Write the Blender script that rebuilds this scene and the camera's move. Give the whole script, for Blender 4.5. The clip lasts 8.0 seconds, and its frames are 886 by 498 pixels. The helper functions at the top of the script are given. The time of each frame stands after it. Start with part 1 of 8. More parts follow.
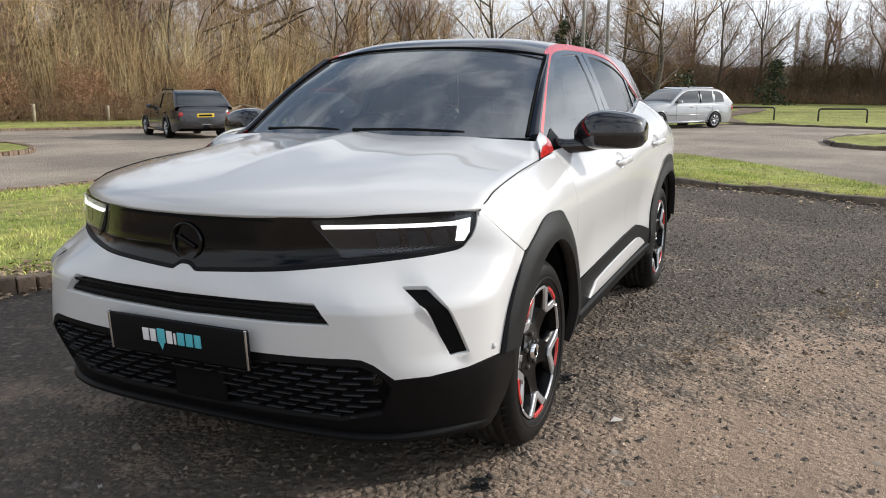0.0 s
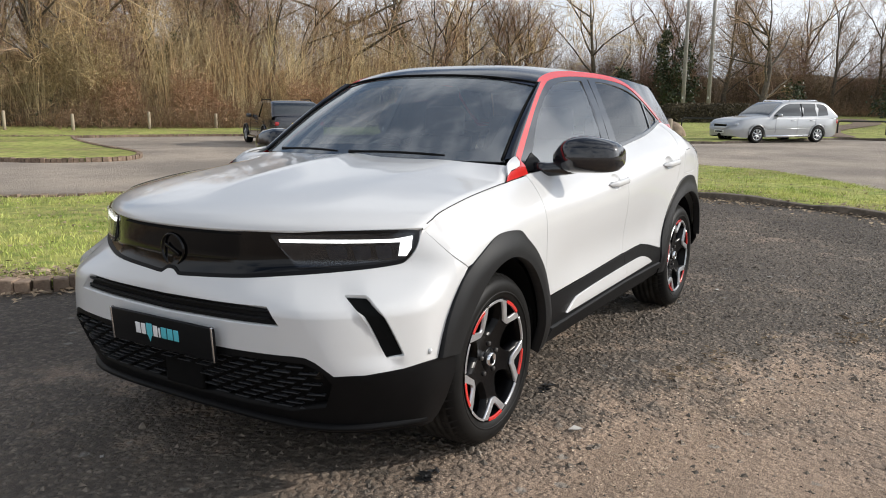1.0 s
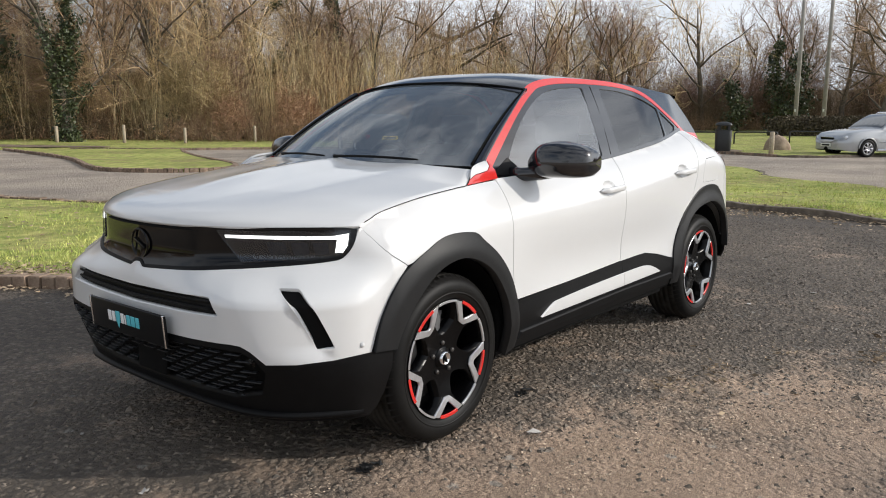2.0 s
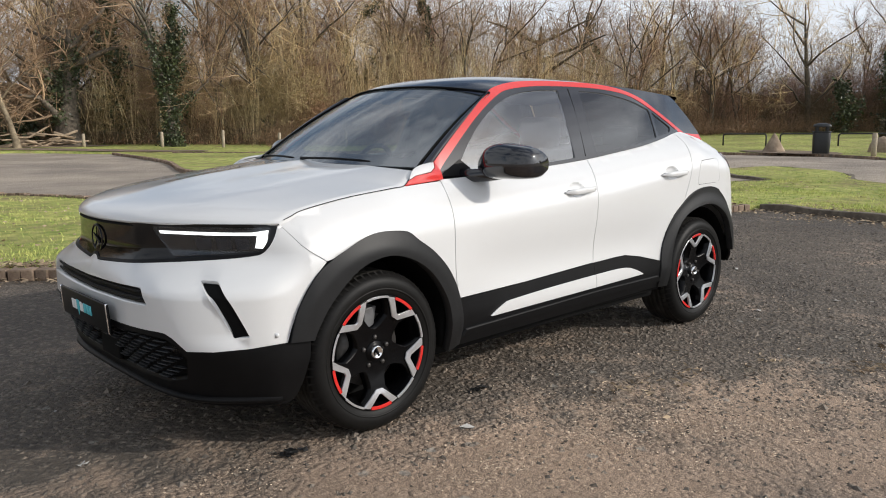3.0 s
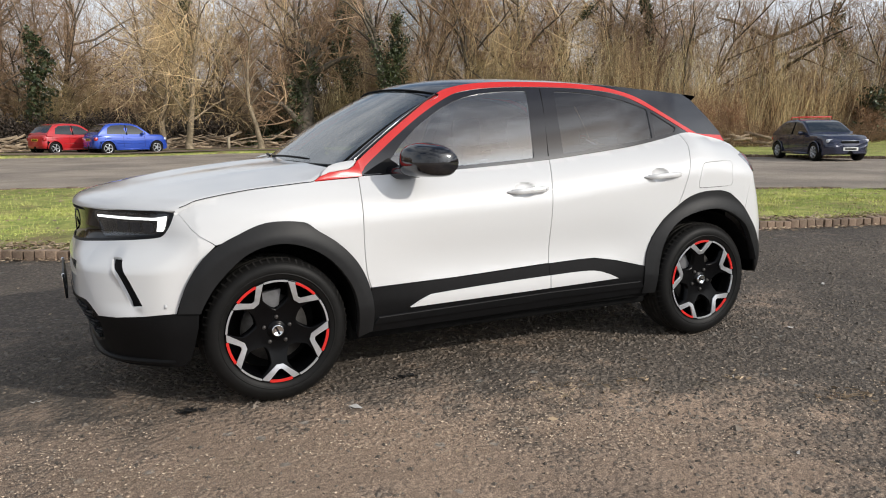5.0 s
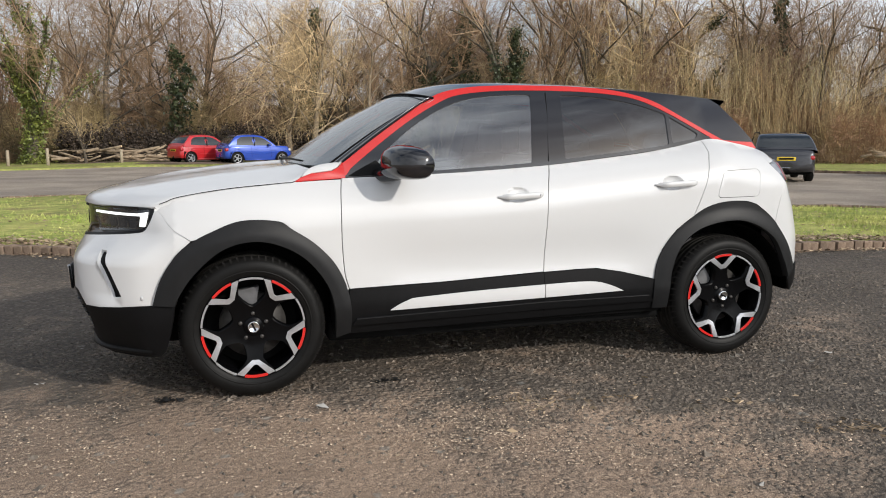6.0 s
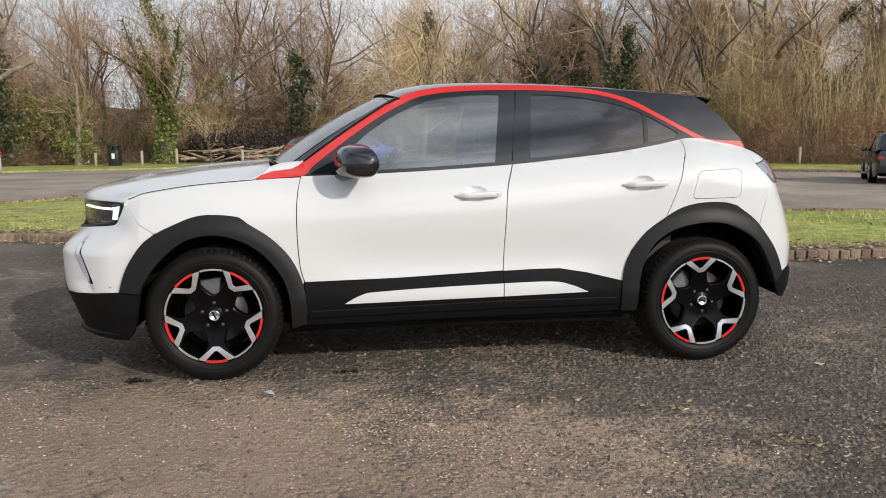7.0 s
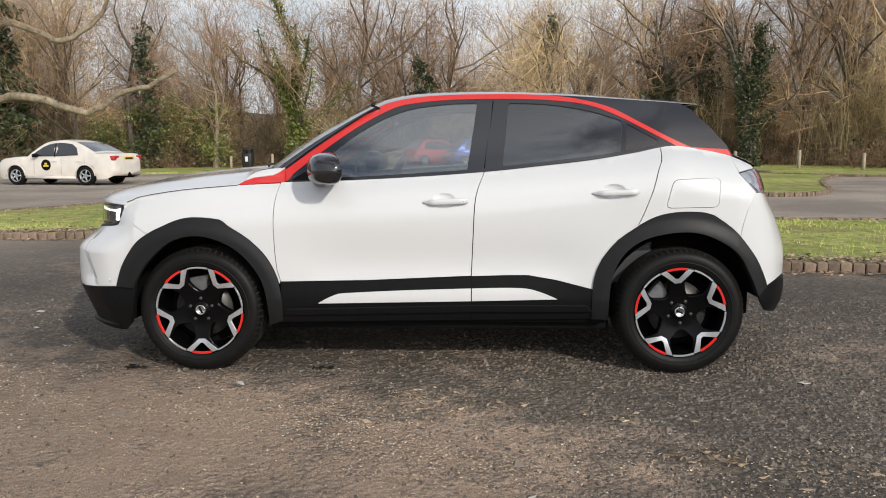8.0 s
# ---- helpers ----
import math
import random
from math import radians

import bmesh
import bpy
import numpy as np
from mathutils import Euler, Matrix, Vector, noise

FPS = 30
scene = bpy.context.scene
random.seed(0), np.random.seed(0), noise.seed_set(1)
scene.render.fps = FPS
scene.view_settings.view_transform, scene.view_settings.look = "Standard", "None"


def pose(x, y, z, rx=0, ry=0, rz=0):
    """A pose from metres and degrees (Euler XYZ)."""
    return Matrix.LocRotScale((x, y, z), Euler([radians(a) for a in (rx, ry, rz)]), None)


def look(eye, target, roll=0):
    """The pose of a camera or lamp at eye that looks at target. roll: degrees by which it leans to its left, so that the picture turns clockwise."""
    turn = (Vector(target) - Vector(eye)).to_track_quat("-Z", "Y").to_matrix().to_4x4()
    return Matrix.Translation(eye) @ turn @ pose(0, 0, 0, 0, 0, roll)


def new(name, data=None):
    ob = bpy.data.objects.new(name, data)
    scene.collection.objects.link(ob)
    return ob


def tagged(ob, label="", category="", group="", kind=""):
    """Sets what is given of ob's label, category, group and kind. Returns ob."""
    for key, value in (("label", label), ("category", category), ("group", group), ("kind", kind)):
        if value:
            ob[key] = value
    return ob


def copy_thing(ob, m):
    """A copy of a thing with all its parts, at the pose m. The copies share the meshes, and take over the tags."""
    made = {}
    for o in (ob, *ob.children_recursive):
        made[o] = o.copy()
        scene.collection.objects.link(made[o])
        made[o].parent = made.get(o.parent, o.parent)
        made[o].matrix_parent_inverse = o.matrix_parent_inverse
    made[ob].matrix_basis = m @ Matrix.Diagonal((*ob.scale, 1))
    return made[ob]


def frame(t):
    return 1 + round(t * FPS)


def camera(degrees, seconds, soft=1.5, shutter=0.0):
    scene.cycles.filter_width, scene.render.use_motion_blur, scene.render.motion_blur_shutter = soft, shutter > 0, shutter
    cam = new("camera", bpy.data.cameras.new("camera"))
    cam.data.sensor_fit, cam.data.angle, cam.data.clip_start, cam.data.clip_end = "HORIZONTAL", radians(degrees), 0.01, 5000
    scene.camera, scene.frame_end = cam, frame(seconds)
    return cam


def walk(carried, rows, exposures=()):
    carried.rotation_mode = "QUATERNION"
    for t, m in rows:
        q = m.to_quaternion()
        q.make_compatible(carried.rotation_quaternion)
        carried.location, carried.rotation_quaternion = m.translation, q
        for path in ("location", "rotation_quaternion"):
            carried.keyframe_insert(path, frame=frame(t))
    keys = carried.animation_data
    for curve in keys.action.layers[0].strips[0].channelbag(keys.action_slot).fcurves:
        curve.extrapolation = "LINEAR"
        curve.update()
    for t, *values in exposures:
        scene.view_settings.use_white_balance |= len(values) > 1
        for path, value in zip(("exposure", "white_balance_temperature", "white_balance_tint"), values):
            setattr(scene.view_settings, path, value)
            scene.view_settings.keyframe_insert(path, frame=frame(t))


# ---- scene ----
cam = camera(59.4, 8.0, soft=1.0)
PATH = [
    (0, (-3.838, -1.655, 1.232), (-2.051, -0.843, 0.847), -0.1),
    (0.5, (-3.856, -1.935, 1.265), (-2.158, -0.944, 0.894), 0.2),
    (1, (-3.838, -2.215, 1.305), (-2.166, -1.178, 0.942), 0.3),
    (1.5, (-3.701, -2.418, 1.283), (-2.051, -1.341, 0.939), 0.2),
    (1.7, (-3.648, -2.532, 1.279), (-2.054, -1.371, 0.945), 0.2),
    (2.8, (-3.294, -3.225, 1.244), (-1.885, -1.842, 0.924), -0.3),
    (3, (-3.193, -3.3, 1.265), (-1.844, -1.858, 0.946), -0.3),
    (3.5, (-2.957, -3.631, 1.269), (-1.752, -2.065, 0.957), -0.4),
    (4, (-2.714, -3.916, 1.263), (-1.573, -2.305, 0.945), -0.3),
    (4.5, (-2.414, -4.046, 1.242), (-1.399, -2.353, 0.92), -0.2),
    (4.7, (-2.294, -4.154, 1.247), (-1.353, -2.418, 0.93), -0.4),
    (5.8, (-1.567, -4.457, 1.204), (-0.903, -2.592, 0.922), -0.1),
    (6, (-1.439, -4.501, 1.188), (-0.875, -2.601, 0.916), -0.1),
    (6.5, (-1.028, -4.72, 1.195), (-0.658, -2.773, 0.928), -0.2),
    (7, (-0.647, -4.75, 1.181), (-0.387, -2.786, 0.911), -0.2),
    (7.5, (-0.249, -4.822, 1.183), (-0.182, -2.841, 0.921), -0.2),
    (8, (0.187, -4.913, 1.204), (0.111, -2.931, 0.943), -0.2),
]
walk(cam, [(t, look(eye, target, roll)) for t, eye, target, roll in PATH], exposures=[(0, 0.33), (1.5, 0.27), (3.5, 0.14), (6.0, 0.07), (8, 0.07)])

# ---- daylight ----
SUN_EL, SUN_AZ = 26.0, -56.0   # degrees above the horizon; compass turn of the sun's place seen from above, from +x
world = bpy.data.worlds.new("sky")
scene.world = world
world.use_nodes = True
wn, wl = world.node_tree.nodes, world.node_tree.links
wn.clear()
w_out, w_bg, w_sky = wn.new("ShaderNodeOutputWorld"), wn.new("ShaderNodeBackground"), wn.new("ShaderNodeTexSky")
w_sky.sky_type, w_sky.sun_disc = "NISHITA", False
w_sky.sun_elevation, w_sky.sun_rotation = radians(SUN_EL), radians(90.0 - SUN_AZ)
w_sky.dust_density, w_sky.ozone_density = 1.6, 1.0
w_map, w_tc = wn.new("ShaderNodeMapping"), wn.new("ShaderNodeTexCoord")
w_cl, w_ramp, w_mix = wn.new("ShaderNodeTexNoise"), wn.new("ShaderNodeValToRGB"), wn.new("ShaderNodeMix")
w_map.inputs["Scale"].default_value = (1.0, 1.0, 1.9)
w_map.inputs["Location"].default_value = (0.35, 0.1, 0.0)
w_cl.inputs["Scale"].default_value, w_cl.inputs["Detail"].default_value, w_cl.inputs["Roughness"].default_value = 2.1, 9.0, 0.56
w_ramp.color_ramp.elements[0].position, w_ramp.color_ramp.elements[1].position = 0.41, 0.58
w_mix.data_type = "RGBA"
wl.new(w_tc.outputs["Generated"], w_map.inputs["Vector"])
wl.new(w_map.outputs["Vector"], w_cl.inputs["Vector"])
# clouds crowd together towards the horizon
w_xyz, w_low, w_sq, w_more = (wn.new("ShaderNode" + k) for k in ("SeparateXYZ", "Math", "Math", "Math"))
w_low.operation, w_low.use_clamp, w_low.inputs[0].default_value = "SUBTRACT", True, 1.0
w_sq.operation, w_sq.inputs[1].default_value = "POWER", 2.5
w_more.operation, w_more.inputs[1].default_value = "MULTIPLY_ADD", 0.17
wl.new(w_tc.outputs["Generated"], w_xyz.inputs["Vector"])
wl.new(w_xyz.outputs["Z"], w_low.inputs[1])
wl.new(w_low.outputs[0], w_sq.inputs[0])
wl.new(w_sq.outputs[0], w_more.inputs[0])
wl.new(w_cl.outputs["Fac"], w_more.inputs[2])
wl.new(w_more.outputs[0], w_ramp.inputs["Fac"])
wl.new(w_ramp.outputs["Color"], w_mix.inputs[0])
wl.new(w_sky.outputs["Color"], w_mix.inputs[6])
w_grey, w_lift = wn.new("ShaderNodeRGBToBW"), wn.new("ShaderNodeVectorMath")
w_lift.operation, w_lift.inputs[1].default_value, w_lift.inputs[2].default_value = "MULTIPLY_ADD", (0.25, 0.25, 0.25), (6.6, 7.0, 7.6)
wl.new(w_sky.outputs["Color"], w_grey.inputs["Color"])
wl.new(w_grey.outputs["Val"], w_lift.inputs[0])
# clouds shine towards the sun
sun_to = Vector((math.cos(radians(SUN_AZ)) * math.cos(radians(SUN_EL)), math.sin(radians(SUN_AZ)) * math.cos(radians(SUN_EL)), math.sin(radians(SUN_EL))))
w_dot, w_pos, w_pow, w_gain, w_shine = (wn.new("ShaderNode" + k) for k in ("VectorMath", "Math", "Math", "Math", "VectorMath"))
w_dot.operation, w_dot.inputs[1].default_value = "DOT_PRODUCT", sun_to
w_pos.operation, w_pos.inputs[1].default_value = "MAXIMUM", 0.0
w_pow.operation, w_pow.inputs[1].default_value = "POWER", 5.0
w_gain.operation, w_gain.inputs[1].default_value, w_gain.inputs[2].default_value = "MULTIPLY_ADD", 1.3, 1.0
w_shine.operation = "SCALE"
wl.new(w_tc.outputs["Generated"], w_dot.inputs[0])
wl.new(w_dot.outputs["Value"], w_pos.inputs[0])
wl.new(w_pos.outputs[0], w_pow.inputs[0])
wl.new(w_pow.outputs[0], w_gain.inputs[0])
wl.new(w_lift.outputs["Vector"], w_shine.inputs[0])
wl.new(w_gain.outputs[0], w_shine.inputs["Scale"])
wl.new(w_shine.outputs["Vector"], w_mix.inputs[7])
wl.new(w_mix.outputs[2], w_bg.inputs["Color"])
w_bg.inputs["Strength"].default_value = 0.1
wl.new(w_bg.outputs["Background"], w_out.inputs["Surface"])
sun = new("sun", bpy.data.lights.new("sun", "SUN"))
sun.data.energy, sun.data.angle, sun.data.color = 2.55, radians(0.6), (1.0, 0.94, 0.86)
sun.matrix_world = look(sun_to * 60, (0, 0, 0))
# ---- materials ----
def material(name, colour, rough=0.5, metal=0.0, vary=0.0, scale=20.0, bump=0.0, bump_scale=60.0, coat=0.0, spec=0.5, second=None, split=0.5, detail=6.0, island=0.0, wide=0.0, wide_scale=1.0, bump_dist=0.01):
    """A procedural material: base colour that varies by noise at a fine and a wide scale, with relief."""
    m = bpy.data.materials.new(name)
    m.use_nodes = True
    n, l = m.node_tree.nodes, m.node_tree.links
    b = n["Principled BSDF"]
    b.inputs["Roughness"].default_value, b.inputs["Metallic"].default_value = rough, metal
    b.inputs["Coat Weight"].default_value, b.inputs["Coat Roughness"].default_value = coat, 0.03
    b.inputs["Specular IOR Level"].default_value = spec
    c = (*colour, 1)
    b.inputs["Base Color"].default_value = c
    tc = n.new("ShaderNodeTexCoord")
    out = None
    if vary or second:
        t = n.new("ShaderNodeTexNoise")
        t.inputs["Scale"].default_value, t.inputs["Detail"].default_value = scale, detail
        l.new(tc.outputs["Object"], t.inputs["Vector"])
        r = n.new("ShaderNodeValToRGB")
        l.new(t.outputs["Fac"], r.inputs["Fac"])
        e = r.color_ramp.elements
        e[0].position, e[1].position = max(0.0, split - 0.2), min(1.0, split + 0.2)
        s = second or tuple(v * (1 + vary) for v in colour)
        e[0].color = c if second else (*[v * (1 - vary) for v in colour], 1)
        e[1].color = (*s, 1)
        out = r.outputs["Color"]
    if wide and out:
        t = n.new("ShaderNodeTexNoise")
        t.inputs["Scale"].default_value, t.inputs["Detail"].default_value = wide_scale, 4.0
        l.new(tc.outputs["Object"], t.inputs["Vector"])
        mr = n.new("ShaderNodeMapRange")
        mr.inputs["From Min"].default_value, mr.inputs["From Max"].default_value = 0.3, 0.7
        mr.inputs["To Min"].default_value, mr.inputs["To Max"].default_value = 1 - wide, 1 + wide
        l.new(t.outputs["Fac"], mr.inputs["Value"])
        mx = n.new("ShaderNodeVectorMath")
        mx.operation = "SCALE"
        l.new(out, mx.inputs[0])
        l.new(mr.outputs["Result"], mx.inputs["Scale"])
        out = mx.outputs["Vector"]
    if island and out:
        g = n.new("ShaderNodeNewGeometry")
        o = n.new("ShaderNodeObjectInfo")
        ad = n.new("ShaderNodeMath")
        ad.operation = "ADD"
        l.new(g.outputs["Random Per Island"], ad.inputs[0])
        l.new(o.outputs["Random"], ad.inputs[1])
        fr = n.new("ShaderNodeMath")
        fr.operation = "FRACT"
        l.new(ad.outputs[0], fr.inputs[0])
        mr = n.new("ShaderNodeMapRange")
        mr.inputs["To Min"].default_value, mr.inputs["To Max"].default_value = 1 - island, 1 + island
        l.new(fr.outputs[0], mr.inputs["Value"])
        mx = n.new("ShaderNodeVectorMath")
        mx.operation = "SCALE"
        l.new(out, mx.inputs[0])
        l.new(mr.outputs["Result"], mx.inputs["Scale"])
        out = mx.outputs["Vector"]
    if out:
        l.new(out, b.inputs["Base Color"])
    if bump:
        t = n.new("ShaderNodeTexNoise")
        t.inputs["Scale"].default_value, t.inputs["Detail"].default_value = bump_scale, 5.0
        l.new(tc.outputs["Object"], t.inputs["Vector"])
        bp = n.new("ShaderNodeBump")
        bp.inputs["Strength"].default_value, bp.inputs["Distance"].default_value = bump, bump_dist
        l.new(t.outputs["Fac"], bp.inputs["Height"])
        l.new(bp.outputs["Normal"], b.inputs["Normal"])
    return m


def glass(name, tint, gloss=0.10, gloss_rough=0.0, film=0.0):
    """A pane: tinted see-through with a Fresnel gloss and a film of dust."""
    m = bpy.data.materials.new(name)
    m.use_nodes = True
    n, l = m.node_tree.nodes, m.node_tree.links
    n.clear()
    o, mix, tr, gl, fr, pw, sc = (n.new("ShaderNode" + k) for k in ("OutputMaterial", "MixShader", "BsdfTransparent", "BsdfGlossy", "LayerWeight", "Math", "Math"))
    fr.inputs["Blend"].default_value = 0.5
    pw.operation, pw.inputs[1].default_value = "POWER", 5.0
    sc.operation, sc.inputs[1].default_value, sc.inputs[2].default_value = "MULTIPLY_ADD", 1.0 - gloss, gloss
    l.new(fr.outputs["Facing"], pw.inputs[0])
    l.new(pw.outputs[0], sc.inputs[0])
    tr.inputs["Color"].default_value = (*tint, 1)
    gl.inputs["Roughness"].default_value = gloss_rough
    l.new(sc.outputs[0], mix.inputs["Fac"])
    l.new(tr.outputs["BSDF"], mix.inputs[1])
    l.new(gl.outputs["BSDF"], mix.inputs[2])
    df, fm, nz, mr, tc = (n.new("ShaderNode" + k) for k in ("BsdfDiffuse", "MixShader", "TexNoise", "MapRange", "TexCoord"))
    df.inputs["Color"].default_value = (0.5, 0.53, 0.53, 1)
    nz.inputs["Scale"].default_value, nz.inputs["Detail"].default_value = 6.0, 6.0
    mr.inputs["To Min"].default_value, mr.inputs["To Max"].default_value = film * 0.6, film * 1.4
    l.new(tc.outputs["Object"], nz.inputs["Vector"])
    l.new(nz.outputs["Fac"], mr.inputs["Value"])
    l.new(mr.outputs["Result"], fm.inputs["Fac"])
    l.new(mix.outputs["Shader"], fm.inputs[1])
    l.new(df.outputs["BSDF"], fm.inputs[2])
    l.new(fm.outputs["Shader"], o.inputs["Surface"])
    return m


def glow(name, colour, strength):
    m = material(name, colour, 0.3)
    b = m.node_tree.nodes["Principled BSDF"]
    b.inputs["Emission Color"].default_value, b.inputs["Emission Strength"].default_value = (*colour, 1), strength
    return m


M_WHITE = material("white paint", (0.60, 0.60, 0.595), 0.42, coat=1.0, vary=0.012, scale=900)
M_GLOSS = material("gloss black paint", (0.010, 0.010, 0.012), 0.10, coat=0.7, spec=0.45, vary=0.1, scale=400)
M_VISOR = material("black visor gloss", (0.0025, 0.0025, 0.003), 0.08, spec=0.26, coat=0.1, vary=0.1, scale=200)
M_ROOF = material("black roof paint", (0.011, 0.012, 0.016), 0.14, coat=0.6, spec=0.45, vary=0.1, scale=400)
M_PLASTIC = material("dark moulded plastic", (0.0058, 0.0058, 0.0062), 0.46, spec=0.12, vary=0.12, scale=30, bump=0.12, bump_scale=900, bump_dist=0.001)
M_TRIM = material("grained grey-black plastic", (0.0105, 0.0107, 0.0112), 0.46, spec=0.22, vary=0.12, scale=30, bump=0.12, bump_scale=900, bump_dist=0.001)
M_INNER = material("dark underbody", (0.004, 0.004, 0.004), 0.85, spec=0.15, vary=0.2, scale=12)
M_RED = material("red lacquer", (0.56, 0.018, 0.014), 0.24, coat=0.9, spec=0.35, vary=0.05, scale=60)
M_GLASS = glass("clear tinted glass", (0.72, 0.77, 0.755), 0.26, film=0.03)
M_SCREEN = glass("windscreen glass", (0.46, 0.5, 0.5), 0.34, film=0.13)
M_PRIVACY = glass("privacy glass", (0.12, 0.12, 0.13), 0.14)
M_LENS = glass("lamp lens", (0.80, 0.82, 0.84), 0.025)
M_TYRE = material("tyre rubber", (0.0075, 0.0073, 0.007), 0.5, spec=0.15, vary=0.2, scale=25, bump=0.15, bump_scale=300, bump_dist=0.001)
M_ALLOY = material("machined alloy", (0.55, 0.56, 0.58), 0.3, 0.75, vary=0.06, scale=80)
M_RIM = material("black wheel lacquer", (0.0022, 0.0022, 0.0026), 0.26, coat=0.0, spec=0.13, vary=0.1, scale=60)
M_DISC = material("brake steel", (0.07, 0.066, 0.062), 0.45, 0.6, vary=0.25, scale=40)
M_CHROME = material("chrome", (0.75, 0.76, 0.78), 0.1, 1.0, vary=0.03, scale=50)
M_DRL = glow("running light", (1.0, 0.98, 0.94), 1.7)
M_TAIL = material("red tail lens", (0.4, 0.012, 0.015), 0.15, coat=1.0, vary=0.1, scale=60)
M_SEAT = material("dark seat cloth", (0.06, 0.06, 0.065), 0.85, vary=0.2, scale=60, bump=0.2, bump_scale=300, bump_dist=0.002)
M_DASH = material("soft dashboard", (0.035, 0.035, 0.038), 0.6, vary=0.15, scale=60)
M_PLATE = material("black plate", (0.006, 0.0065, 0.0075), 0.35, spec=0.15, vary=0.1, scale=60)
M_TEAL = material("teal print", (0.10, 0.50, 0.58), 0.4, vary=0.03, scale=60)
M_PRINT = material("white print", (0.80, 0.80, 0.80), 0.4, vary=0.03, scale=60)
M_LAMP = material("lamp housing", (0.035, 0.035, 0.04), 0.3, 0.4, vary=0.3, scale=40)
M_BAND = material("dusty tread rubber", (0.028, 0.026, 0.023), 0.85, spec=0.15, vary=0.4, scale=18)
M_CALIPER = material("grey caliper casting", (0.13, 0.13, 0.133), 0.5, 0.5, vary=0.2, scale=30)
M_DASHES = material("satin grille dashes", (0.035, 0.037, 0.04), 0.4, spec=0.3, vary=0.1, scale=30)
M_TAIL_CLEAR = material("clear tail lens", (0.5, 0.5, 0.52), 0.25, 0.2, vary=0.45, scale=25)
M_TREAD = material("dusty tyre tread", (0.018, 0.017, 0.016), 0.8, spec=0.2, vary=0.35, scale=40)
# ---- mesh helpers ----
from mathutils.geometry import delaunay_2d_cdt


def thing(name, label, category, group="", kind="", at=(0, 0, 0), turn=0.0):
    ob = new(name)
    ob.matrix_world = pose(*at, 0, 0, turn)
    return tagged(ob, label, category, group, kind)


def part(name, mesh, mat, parent=None, label="", m=None):
    """Links a bmesh or a mesh as one object under a thing or a part."""
    if isinstance(mesh, bmesh.types.BMesh):
        me = bpy.data.meshes.new(name)
        mesh.to_mesh(me)
        mesh.free()
        mesh = me
    if mat and not mesh.materials:
        mesh.materials.append(mat)
    ob = new(name, mesh)
    ob.parent = parent
    if m is not None:
        ob.matrix_local = m
    return tagged(ob, label)


def from_lists(verts, faces, flat=True):
    me = bpy.data.meshes.new("mesh")
    me.from_pydata([tuple(v) for v in verts], [], faces)
    if not flat:
        me.polygons.foreach_set("use_smooth", [True] * len(me.polygons))
    me.update()
    return me


def box(w, d, h, bevel=0.0, at=(0, 0, 0), seg=2):
    bm = bmesh.new()
    bmesh.ops.create_cube(bm, size=1.0, matrix=Matrix.Translation(at) @ Matrix.Diagonal((w, d, h, 1)))
    if bevel:
        bmesh.ops.bevel(bm, geom=bm.edges[:], offset=bevel, segments=seg, affect="EDGES", profile=0.6)
        for f in bm.faces:
            f.smooth = True
    return bm


def lathe(profile, seg=32, axis="y", smooth_it=True):
    """Turns (radius, along) points round an axis."""
    v, f = [], []
    for r, h in profile:
        for i in range(seg):
            a = 2 * math.pi * i / seg
            c, s = r * math.cos(a), r * math.sin(a)
            v.append((c, h, s) if axis == "y" else (c, s, h))
    for k in range(len(profile) - 1):
        for i in range(seg):
            j = (i + 1) % seg
            q = (k * seg + i, k * seg + j, k * seg + seg + j, k * seg + seg + i)
            f.append(q if axis != "y" else q[::-1])
    return from_lists(v, f, not smooth_it)


def tube(points, radius, sides=6, closed_ends=True):
    """A round bar along points; radius: a number or one a point."""
    v, f = [], []
    n = len(points)
    rad = radius if isinstance(radius, (list, tuple)) else [radius] * n
    pts = [Vector(p) for p in points]
    up = Vector((0.123, 0.457, 0.881))
    for i, p in enumerate(pts):
        d = (pts[min(n - 1, i + 1)] - pts[max(0, i - 1)]).normalized()
        a = d.cross(up).normalized() if abs(d.dot(up)) < 0.98 else d.cross(Vector((1, 0, 0))).normalized()
        b = d.cross(a)
        for k in range(sides):
            t = 2 * math.pi * k / sides
            v.append(p + (a * math.cos(t) + b * math.sin(t)) * rad[i])
    for i in range(n - 1):
        for k in range(sides):
            j = (k + 1) % sides
            f.append((i * sides + k, i * sides + j, (i + 1) * sides + j, (i + 1) * sides + k))
    if closed_ends:
        f.append(tuple(range(sides))[::-1])
        f.append(tuple((n - 1) * sides + k for k in range(sides)))
    return from_lists(v, f, False)


def spline(pts, n=6):
    """An open Catmull-Rom line through 2D or 3D points."""
    out = []
    p = [Vector(q) for q in pts]
    for i in range(len(p) - 1):
        a, b, c, d = p[max(0, i - 1)], p[i], p[i + 1], p[min(len(p) - 1, i + 2)]
        for k in range(n):
            t = k / n
            out.append(tuple(0.5 * (2 * b + (c - a) * t + (2 * a - 5 * b + 4 * c - d) * t * t + (3 * b - a - 3 * c + d) * t ** 3)))
    out.append(tuple(p[-1]))
    return out


def inside(poly, x, y):
    c, j = False, len(poly) - 1
    for i in range(len(poly)):
        (xi, yi), (xj, yj) = poly[i], poly[j]
        if (yi > y) != (yj > y) and x < (xj - xi) * (y - yi) / (yj - yi) + xi:
            c = not c
        j = i
    return c


